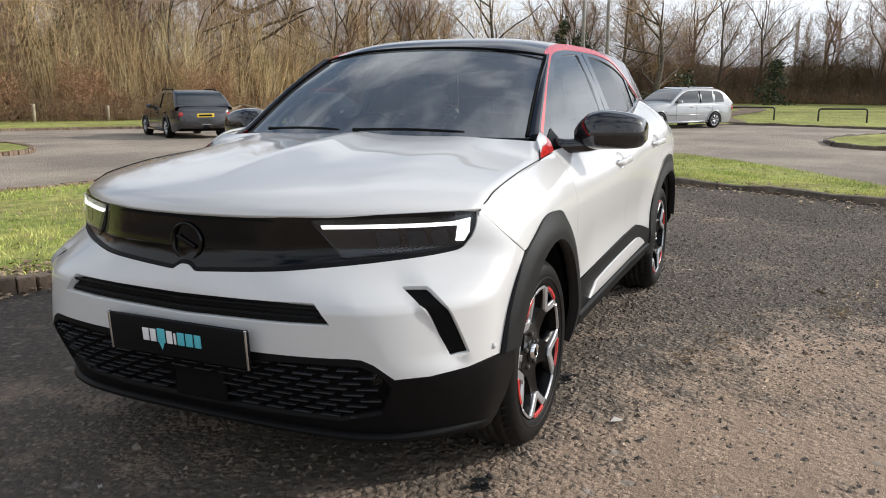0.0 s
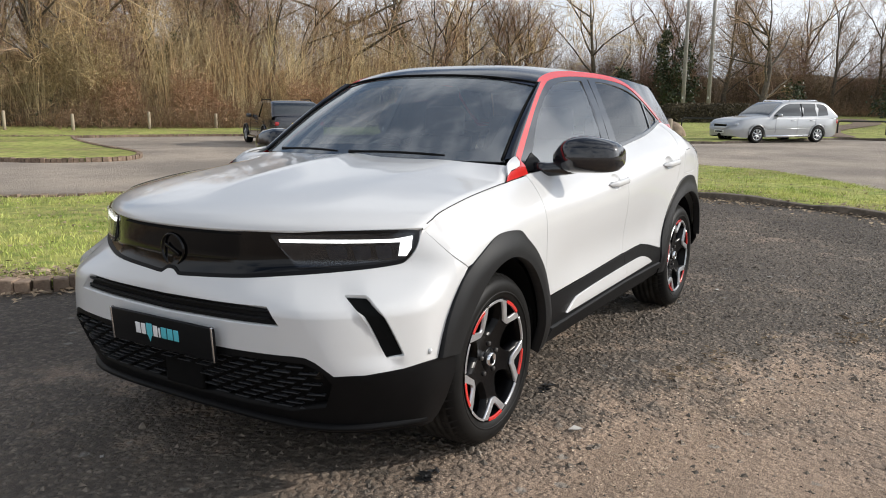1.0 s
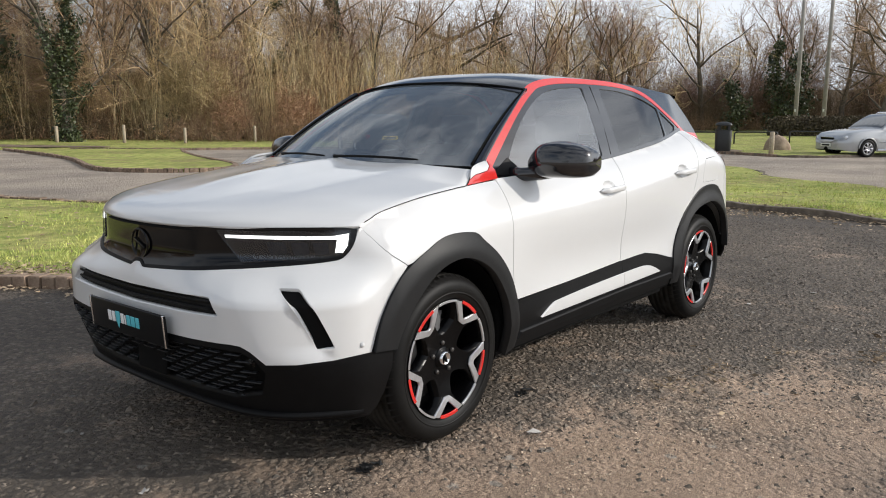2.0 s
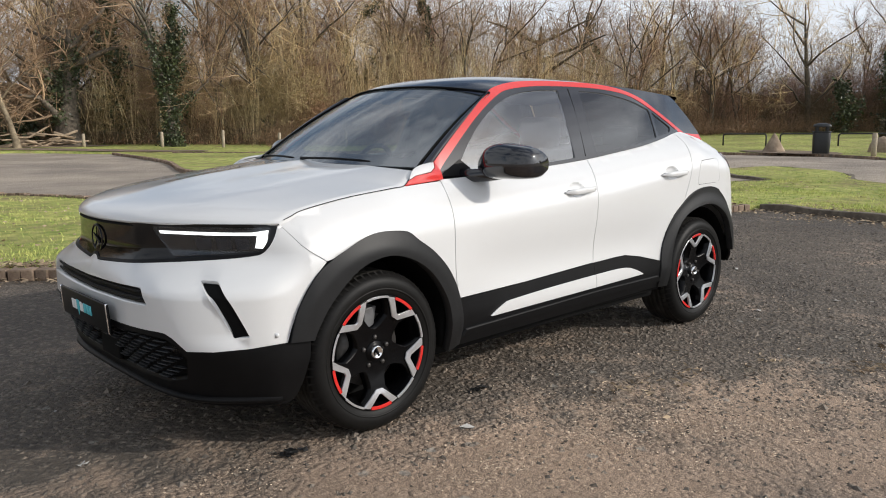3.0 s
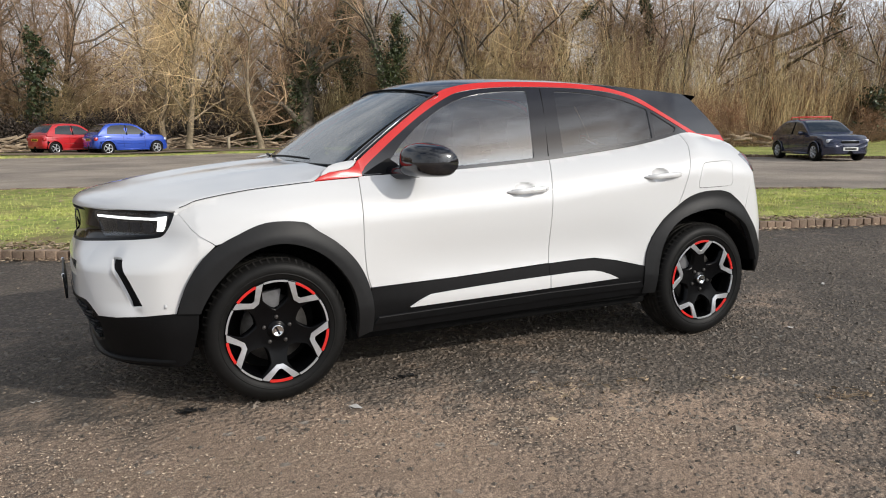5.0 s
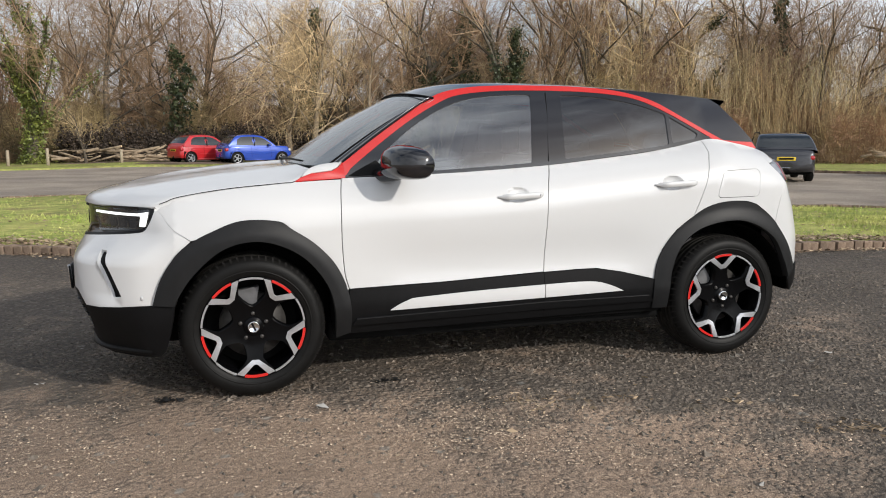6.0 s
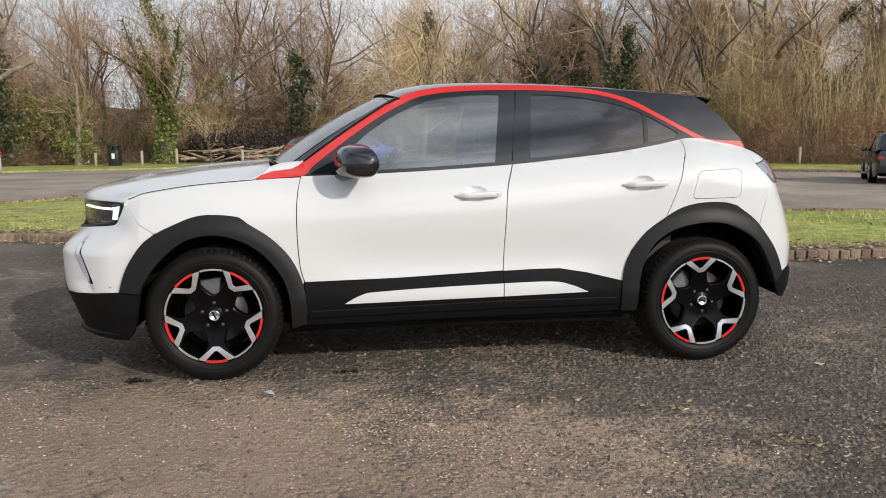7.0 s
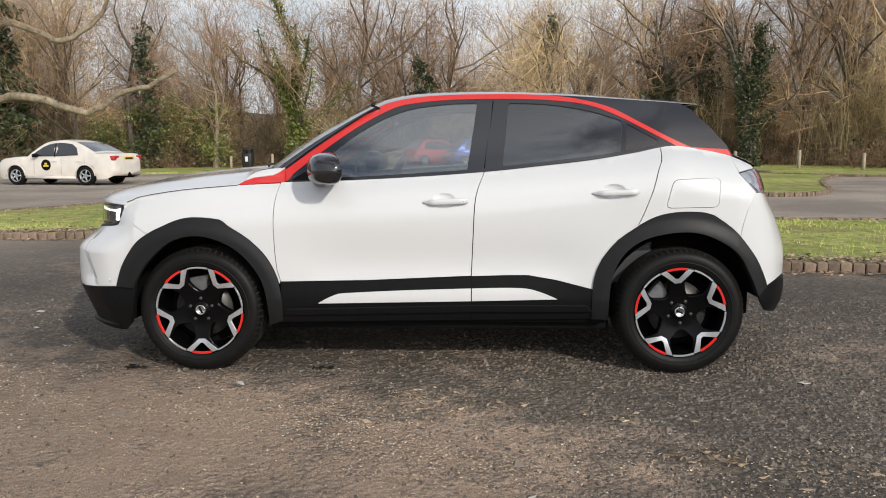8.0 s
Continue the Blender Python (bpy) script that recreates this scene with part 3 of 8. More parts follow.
M_GRASS = grass_ground()
M_BLADE = material("grass blades", (0.23, 0.337, 0.0614), 0.7, second=(0.644, 0.614, 0.215), scale=1.3, wide=0.2, wide_scale=0.4, island=0.4, spec=0.25)
M_BRICK = material("weathered kerb brick", (0.15, 0.10, 0.07), 0.9, second=(0.28, 0.205, 0.145), scale=22, island=0.3, wide=0.2, wide_scale=3, bump=0.5, bump_scale=90, bump_dist=0.006)
M_EDGING = material("dark concrete edging", (0.085, 0.068, 0.05), 0.92, second=(0.19, 0.155, 0.12), scale=12, wide=0.25, wide_scale=1.5, bump=0.6, bump_scale=60, bump_dist=0.008)
M_LITTER = material("dead leaves", (0.20, 0.135, 0.08), 0.85, second=(0.46, 0.36, 0.24), scale=2.5, island=0.5)
M_SOIL = material("bare brown soil", (0.12, 0.085, 0.055), 0.95, second=(0.24, 0.175, 0.12), scale=8, wide=0.25, wide_scale=0.8, bump=0.7, bump_scale=30, bump_dist=0.02)

# one sheet of tarmac, finer near the car
xs = sorted(set([-900, -400, -200, -120, -80] + [i * 2.0 for i in range(-30, 36)] + [80, 110, 160, 250, 450, 900]))
ys = sorted(set([-900, -400, -150, -80, -40, -20] + [i * 0.5 for i in range(-14, 10)] + [i * 2.0 for i in range(3, 30)] + [65, 80, 120, 200, 400, 900]))
part("ground", grid_mesh([[(x, y, land(x, y)) for x in xs] for y in ys]), M_TARMAC).matrix_world = Matrix()
tagged(bpy.data.objects["ground"], "worn dark tarmac of the car park with sandy patches", "ground", kind="structure")


def swell(x, y):
    """Unevenness of the lawns."""
    return 0.025 * noise.noise((x * 0.9, y * 0.9, 0.3)) + 0.03 * noise.noise((x * 0.25, y * 0.25, 1.7))


def lawn(name, outline, label, up=0.075, step=1.0, heart_z=-50):
    loop = tidy(outline, 0.02)

    def s(u, v):
        return (u, v, land(u, v) + up + swell(u, v))
    ob = part(name, panel_mesh([loop], s, thick=up + 0.12, step=step, heart=Vector((0, 0, heart_z))), M_GRASS)
    return tagged(ob, label, "grass", kind="structure")


kerb_line = spline(KERB, 5)
edge_line = spline(EDGING, 5)
far_line = spline(STRIP_FAR, 4)
strip = lawn("grass_strip", [(x, y + 0.06) for x, y in kerb_line] + [(x + 0.05, y) for x, y in edge_line] + far_line, "green and yellow grass strip behind a brick kerb", 0.07, 0.6)
verge_line = spline(FAR_EDGE, 4)
lawn("far_verge", [(x, y) for x, y in verge_line] + [(200, -60), (240, 60), (160, 200), (0, 240), (-160, 160), (-130, 20)], "grass verge at the far side of the car park", 0.08, 2.5)
lawn("grass_tongue", spline(LOBE, 4), "grass tongue edged with bricks", 0.07, 1.0)
lawn("grass_island", spline(ISLAND + ISLAND[:1], 4), "small kerbed grass island", 0.07, 1.0)


def along(line, pitch):
    """Places at even steps along a line: (x, y, heading)."""
    out, left = [], 0.0
    for a, b in zip(line, line[1:]):
        d = math.hypot(b[0] - a[0], b[1] - a[1])
        while left < d:
            t = left / d
            out.append((a[0] + (b[0] - a[0]) * t, a[1] + (b[1] - a[1]) * t, math.atan2(b[1] - a[1], b[0] - a[0])))
            left += pitch
        left -= d
    return out


def brick_mesh(w, d, h, seed):
    rnd = random.Random(seed)
    bm = box(w, d, h, 0.007, (0, 0, h / 2), 1)
    for v in bm.verts:
        v.co += Vector((rnd.uniform(-1, 1), rnd.uniform(-1, 1), rnd.uniform(-1, 1))) * 0.0035
    for f in bm.faces:
        f.smooth = False
    me = bpy.data.meshes.new("brick")
    bm.to_mesh(me)
    bm.free()
    me.materials.append(M_BRICK)
    return me


BRICKS = [brick_mesh(0.102, 0.13, 0.26, k) for k in range(5)]
kerb = tagged(new("brick_kerb"), "kerb of upright weathered bricks", "kerb", kind="structure")
rnd = random.Random(5)
loose = []
for i, (x, y, a) in enumerate(along(kerb_line, 0.112)):
    m = Matrix.Translation((x, y, land(x, y) - 0.165 + rnd.uniform(-0.008, 0.008))) @ pose(0, 0, 0, rnd.uniform(-2, 2), rnd.uniform(-2, 2), math.degrees(a) + rnd.uniform(-3, 3))
    if -6.2 < x < 7.7:
        ob = new("brick", BRICKS[i % 5])
        ob.parent = kerb
        ob.matrix_local = m
    else:
        loose.append(m)


def joined(meshes, places, rnd):
    v, f = [], []
    for m in places:
        me = rnd.choice(meshes)
        k = len(v)
        v += [m @ q.co for q in me.vertices]
        f += [tuple(k + i for i in p.vertices) for p in me.polygons]
    return from_lists(v, f)


for line in (spline(LOBE, 4), verge_line[8 * 4:16 * 4], far_line[60:]):
    for x, y, a in along(line, 0.115):
        loose.append(Matrix.Translation((x, y, land(x, y) - 0.16 + rnd.uniform(-0.01, 0.01))) @ pose(0, 0, 0, rnd.uniform(-3, 3), rnd.uniform(-3, 3), math.degrees(a)))
tagged(part("distant_bricks", joined(BRICKS, loose, rnd), M_BRICK, kerb), kind="stuff")


def edging(name, line, label, h=0.07, w=0.06):
    """A low continuous edging along a line."""
    rows = []
    for i, (x, y, a) in enumerate(along(line, 0.4)):
        nx, ny = -math.sin(a), math.cos(a)
        z = land(x, y)
        j = 0.016 * math.sin(i * 1.7) + 0.012 * math.sin(i * 0.61) - 0.012 * (i % 5 == 2)
        rows.append([(x - nx * w, y - ny * w, z - 0.03), (x - nx * w, y - ny * w, z + h + j - 0.008), (x - nx * (w - 0.01), y - ny * (w - 0.01), z + h + j), (x + nx * w, y + ny * w, z + h + j), (x + nx * w, y + ny * w, z - 0.03)])
    tagged(part(name, grid_mesh(rows, smooth_it=False), M_EDGING), label, "kerb", kind="structure")


edging("edging_near", edge_line, "low dark edging strewn with dead leaves", 0.085)
edging("edging_island", spline(ISLAND + ISLAND[:1], 4), "low dark island edging", 0.10)
edging("edging_lobe", far_line[28:62], "low dark edging of the grass strip", 0.07)
edging("edging_right", verge_line[15 * 4:21 * 4], "low dark edging of the far verge", 0.09)


def scatter(name, mat, places, size, label, category, lean=0.5, wide=0.12, seed=1, flat=False):
    """Many small blades or leaves as one object."""
    r = np.random.RandomState(seed)
    P = np.array(places, float)
    k = len(P)
    h = size * r.uniform(0.5, 1.3, k)
    a = r.uniform(0, 2 * np.pi, k)
    w = h * wide
    dx, dy = np.cos(a), np.sin(a)
    V = np.zeros((k, 4, 3))
    if flat:
        t = r.uniform(-0.5, 0.5, (k, 2))
        V[:, 0] = P + np.stack([-dx * h, -dy * h, 0 * h], 1)
        V[:, 1] = P + np.stack([dy * w, -dx * w, h * t[:, 0]], 1)
        V[:, 2] = P + np.stack([dx * h, dy * h, 0.2 * h], 1)
        V[:, 3] = P + np.stack([-dy * w, dx * w, h * t[:, 1]], 1)
        F = np.arange(4 * k).reshape(k, 4)
    else:
        la = r.uniform(0, 2 * np.pi, k)
        ln = h * lean * r.uniform(0, 1, k)
        V[:, 0] = P + np.stack([-dx * w, -dy * w, 0 * h], 1)
        V[:, 1] = P + np.stack([dx * w, dy * w, 0 * h], 1)
        V[:, 2] = P + np.stack([dx * w * 0.6 + np.cos(la) * ln * 0.4, dy * w * 0.6 + np.sin(la) * ln * 0.4, h * 0.6], 1)
        V[:, 3] = P + np.stack([np.cos(la) * ln, np.sin(la) * ln, h], 1)
        F = np.concatenate([np.stack([np.arange(k) * 4 + i for i in (0, 1, 2)], 1), np.stack([np.arange(k) * 4 + i for i in (0, 2, 3)], 1)])
    me = bpy.data.meshes.new(name)
    me.from_pydata(V.reshape(-1, 3).tolist(), [], F.tolist())
    ob = part(name, me, mat)
    return tagged(ob, label, category, kind="stuff")


def spread(loop, count, seed, up, keep=None):
    """Random places within an outline, on the ground."""
    r = random.Random(seed)
    xs_, ys_ = [p[0] for p in loop], [p[1] for p in loop]
    out = []
    while len(out) < count:
        x, y = r.uniform(min(xs_), max(xs_)), r.uniform(min(ys_), max(ys_))
        if (keep is None or r.random() < keep(x, y)) and inside(loop, x, y):
            out.append((x, y, land(x, y) + up))
    return out


strip_loop = tidy([(x, y + 0.1) for x, y in kerb_line] + [(x + 0.1, y) for x, y in edge_line] + far_line, 0.02)


def near(x, y):
    return 1.0 if -9 < x < 13 and y > -4 and y < 9 else 0.25


def tufts(x, y):
    return near(x, y) * (0.25 + 0.75 * smooth(-0.15, 0.25, noise.noise((x * 0.8, y * 0.8, 4.0))))


scatter("grass_blades", M_BLADE, spread(strip_loop, 85000, 3, 0.055, tufts), 0.045, "short green and straw-coloured grass", "grass", 0.9, 0.07, 4)
scatter("far_grass_blades", M_BLADE, spread(tidy(verge_line[5 * 4:] + [(80, -30), (80, 30), (30, 60), (-20, 60)], 0.02), 45000, 6, 0.06, lambda x, y: 1.0 if math.hypot(x, y) < 60 else 0.1), 0.06, "rough verge grass", "grass", 0.9, 0.1, 5)
# leaves and twigs along the kerbs
r = random.Random(11)
litter = []
for line, n, spread_w in ((kerb_line, 14000, 0.17), (edge_line, 4200, 0.30)):
    pts = along(line, 0.05)
    for _ in range(n):
        x, y, a = r.choice(pts)
        if x < -9 or y < -7:
            continue
        d = r.gauss(0.16 if line is kerb_line else -0.02, spread_w)
        nx, ny = -math.sin(a), math.cos(a)
        x, y = x + nx * d + r.uniform(-0.1, 0.1), y + ny * d + r.uniform(-0.05, 0.05)
        litter.append((x, y, land(x, y) + (0.078 + swell(x, y) if d > 0.05 else 0.008) + r.uniform(0, 0.02)))
litter += [(x, y, z + swell(x, y)) for x, y, z in spread(strip_loop, 2600, 31, 0.085, near)]
scatter("leaf_litter", M_LITTER, litter, 0.026, "brown dead leaves gathered along the kerbs", "leaves", 0, 0.55, 12, True)
specks = [(x, y, land(x, y) + 0.006) for x, y in ((r.uniform(-6, 8), r.uniform(-4.5, 3.5)) for _ in range(500))]
scatter("fallen_bits", M_LITTER, specks, 0.011, "scattered leaf and straw scraps on the tarmac", "leaves", 0, 0.4, 13, True)
clumps = []
for cx, cy, k, sp in ((-0.05, -1.27, 60, 0.10), (0.30, -1.33, 30, 0.12), (0.87, -1.55, 25, 0.10), (1.12, -1.95, 60, 0.09), (1.5, -2.05, 60, 0.16), (1.9, -2.3, 50, 0.2), (0.1, -1.5, 30, 0.25), (7.2, 0.8, 120, 0.3)):
    clumps += [(cx + r.gauss(0, sp), cy + r.gauss(0, sp * 0.6), land(cx, cy) + 0.008) for _ in range(k)]
scatter("straw_clumps", M_LITTER, clumps, 0.022, "small heaps of pale straw on the tarmac", "straw", 0, 0.12, 14, True)
M_PALE = material("pale scraps", (0.42, 0.40, 0.37), 0.9, vary=0.2, scale=30)
pale = [(1.878, -1.012), (0.858, -1.53), (-2.3, -0.35), (-2.75, 0.1), (-2.5, -0.6), (-3.0, 0.6), (-1.0, -1.1), (2.57, -1.26), (0.4, -2.3), (-2.2, 0.3), (2.2, -0.6), (3.2, -0.2)]
scatter("pale_scraps", M_PALE, [(x, y, land(x, y) + 0.006) for x, y in pale for _ in range(2)], 0.03, "pale scraps lying on the tarmac", "litter", 0, 0.4, 15, True)
M_OIL = material("dark tar spot", (0.012, 0.012, 0.012), 0.6, vary=0.2, scale=60)
scatter("tar_spots", M_OIL, [(-1.678 + r.gauss(0, 0.03), -0.81 + r.gauss(0, 0.012), 0.005) for _ in range(30)] + [(-0.62 + r.gauss(0, 0.03), -0.80 + r.gauss(0, 0.01), 0.005) for _ in range(14)], 0.021, "black clotted tar spots on the tarmac", "stain", 0, 0.5, 16, True)

# golden grit and chaff on the sandy tarmac
M_CHAFF = material("golden chaff", (0.36, 0.27, 0.185), 0.85, second=(0.60, 0.48, 0.355), scale=9, island=0.4)
chaff = []
while len(chaff) < 12000:
    x, y = r.uniform(-3.6, 4.2), r.uniform(-3.4, -0.75)
    k = math.exp(-((y + 1.72 + 0.25 * noise.noise((x * 0.7, 0, 3.0)) + 0.26 * x) / 0.30) ** 2) + 0.10
    if r.random() < k * smooth(-0.6, 0.5, noise.noise((x * 1.6, y * 2.2, 8.0))) * (1.0 if x < 0.6 else 0.35):
        chaff.append((x, y, land(x, y) + 0.007))
scatter("chaff", M_CHAFF, chaff, 0.0056, "golden grit and chaff strewn over the worn tarmac", "chaff", 0, 0.5, 17, True)

# loose and bedded stone chips standing proud of the binder
M_CHIP = material("grey-brown stone chips", (0.075, 0.062, 0.049), 0.75, second=(0.185, 0.152, 0.118), scale=60, island=0.45, wide=0.2, wide_scale=0.7)
R = np.random.RandomState(23)
K = 110000
X, Y = R.uniform(-4.2, 6.5, K), R.uniform(-4.6, 1.2, K)
worn = 1.4 * np.minimum(-0.37 - 0.11 * X - 0.25 * Y, 0.11 - 0.16 * X)
patch = 0.5 + 0.25 * np.sin(1.7 * X + 2.1 * np.sin(0.8 * Y)) + 0.25 * np.sin(2.3 * Y + 1.3 * np.sin(1.1 * X))
keep = R.uniform(0, 1, K) < np.clip(0.95 - 4.2 * np.clip(worn, 0, 0.25), 0.32, 1) * (0.45 + 0.55 * patch) * (0.3 + 0.7 / (1 + np.exp(-4.0 * (X + 0.2))))
X, Y = X[keep], Y[keep]
K = len(X)
A, S = R.uniform(0, 2 * np.pi, K), 0.0085 * np.exp(R.normal(0, 0.34, K))
Z = np.where(Y < -0.85, 0.019 * (Y + 0.85), 0.0) - 0.0015
V = np.zeros((K, 5, 3))
for c in range(4):
    t, q = A + c * np.pi / 2 + R.uniform(-0.5, 0.5, K), S * R.uniform(0.7, 1.5, K)
    V[:, c] = np.stack([X + np.cos(t) * q, Y + np.sin(t) * q, Z], 1)
V[:, 4] = np.stack([X + R.normal(0, 0.35, K) * S, Y + R.normal(0, 0.35, K) * S, Z + 0.0015 + S * R.uniform(0.35, 0.95, K)], 1)
F = np.concatenate([np.stack([np.arange(K) * 5 + c, np.arange(K) * 5 + (c + 1) % 4, np.arange(K) * 5 + 4], 1) for c in range(4)])
me = bpy.data.meshes.new("stone_chips")
me.from_pydata(V.reshape(-1, 3).tolist(), [], F.tolist())
tagged(part("stone_chips", me, M_CHIP), "small stone chips standing out of the worn tarmac", "gravel", kind="stuff")
# ---- the white crossover ----
car = thing("crossover_car", "white compact crossover car with black roof and red roofline stripe", "car")
U = 2.81   # side outlines are drawn in x and moved by U onto the shell


def on_u(pts):
    return [(x + U + 0.003, z + 0.003) for x, z in pts]


# outlines, in metres along and up
DOOR_F = spline([(-0.845, 1.012), (-0.858, 0.94), (-0.864, 0.84), (-0.863, 0.705), (-0.853, 0.57), (-0.834, 0.497)], 4)
DOOR_M = spline([(0.246, 1.069), (0.2, 0.94), (0.187, 0.735), (0.179, 0.552), (0.176, 0.524)], 4)
DOOR_R = spline([(1.176, 1.188), (1.165, 1.13), (1.138, 1.071), (1.098, 0.943), (1.04, 0.8), (0.99, 0.735)], 4)
ARCH_F_OUT = spline([(-0.831, 0.283), (-0.829, 0.4), (-0.855, 0.523), (-0.91, 0.63), (-0.996, 0.72), (-1.09, 0.784)], 5) + \
    spline([(-1.105, 0.795), (-1.155, 0.827), (-1.274, 0.837), (-1.36, 0.825), (-1.456, 0.786), (-1.52, 0.755), (-1.598, 0.699), (-1.676, 0.584), (-1.715, 0.467)], 5)
ARCH_F_IN = spline([(-1.622, 0.462), (-1.601, 0.508), (-1.536, 0.6), (-1.413, 0.706), (-1.275, 0.742), (-1.143, 0.714), (-1.028, 0.64), (-0.938, 0.52), (-0.905, 0.4), (-0.9, 0.26)], 5)
ARCH_R_OUT = spline([(1.72, 0.474), (1.695, 0.527), (1.628, 0.648), (1.531, 0.767), (1.434, 0.839)], 5) + \
    spline([(1.42, 0.848), (1.352, 0.864), (1.237, 0.864), (1.137, 0.844), (1.053, 0.802), (0.94, 0.722), (0.857, 0.617), (0.816, 0.496), (0.812, 0.3)], 5)
ARCH_R_IN = spline([(0.893, 0.3), (0.904, 0.497), (0.958, 0.633), (1.07, 0.723), (1.241, 0.762), (1.386, 0.745), (1.537, 0.66), (1.618, 0.529), (1.645, 0.47), (1.662, 0.43)], 5)
CLAD_TOP = [(-0.834, 0.493), (-0.376, 0.5), (0.179, 0.522), (0.373, 0.528), (0.477, 0.528), (0.625, 0.503), (0.816, 0.456)]
SILL_LOW = [(-0.84, 0.272), (0.179, 0.288), (0.82, 0.3)]
INSERT = spline([(-0.634, 0.381), (-0.585, 0.408), (-0.527, 0.43)], 4) + spline([(-0.5, 0.433), (-0.226, 0.447), (0.176, 0.46), (0.432, 0.463), (0.537, 0.443), (0.626, 0.407)], 4) + [(0.179, 0.396)]
RED_OUT = spline([(-0.844, 1.07), (-0.67, 1.197), (-0.488, 1.32), (-0.366, 1.397), (-0.274, 1.441), (-0.118, 1.471), (0.07, 1.483), (0.227, 1.485), (0.443, 1.483), (0.627, 1.472),
                  (0.778, 1.449), (0.928, 1.406), (1.075, 1.329), (1.222, 1.25), (1.342, 1.193)], 4)
RED_IN = spline([(-0.787, 1.06), (-0.607, 1.197), (-0.456, 1.301), (-0.303, 1.387), (-0.179, 1.431), (0.071, 1.456), (0.443, 1.457), (0.686, 1.441), (0.837, 1.412), (0.985, 1.35),
                 (1.19, 1.241), (1.28, 1.193), (1.36, 1.155)], 4)
GLASS_F = rounded([(-0.70, 1.036)] + spline([(-0.582, 1.165), (-0.462, 1.262), (-0.305, 1.353), (-0.145, 1.409), (0.05, 1.433), (0.21, 1.437)], 4) + [(0.157, 1.083), (0.145, 1.068), (-0.17, 1.05), (-0.5, 1.033)], 0.012, 3)
GLASS_R = rounded(spline([(0.38, 1.436), (0.52, 1.432), (0.66, 1.418), (0.835, 1.384), (0.984, 1.335)], 4) + [(0.974, 1.172), (0.823, 1.15), (0.524, 1.113), (0.344, 1.096)], 0.012, 3)
GLASS_Q = rounded([(1.004, 1.323), (1.174, 1.229), (1.15, 1.2), (0.996, 1.178)], 0.01, 3)

RED_OUT, RED_IN, GLASS_F, GLASS_R, GLASS_Q = ([(x + 0.002, z + 0.004) for x, z in lp] for lp in (RED_OUT, RED_IN, GLASS_F, GLASS_R, GLASS_Q))


def belt(a, b, n=24, up=0.0):
    return [(a + (b - a) * i / n, BELT(a + (b - a) * i / n) + up) for i in range(n + 1)]


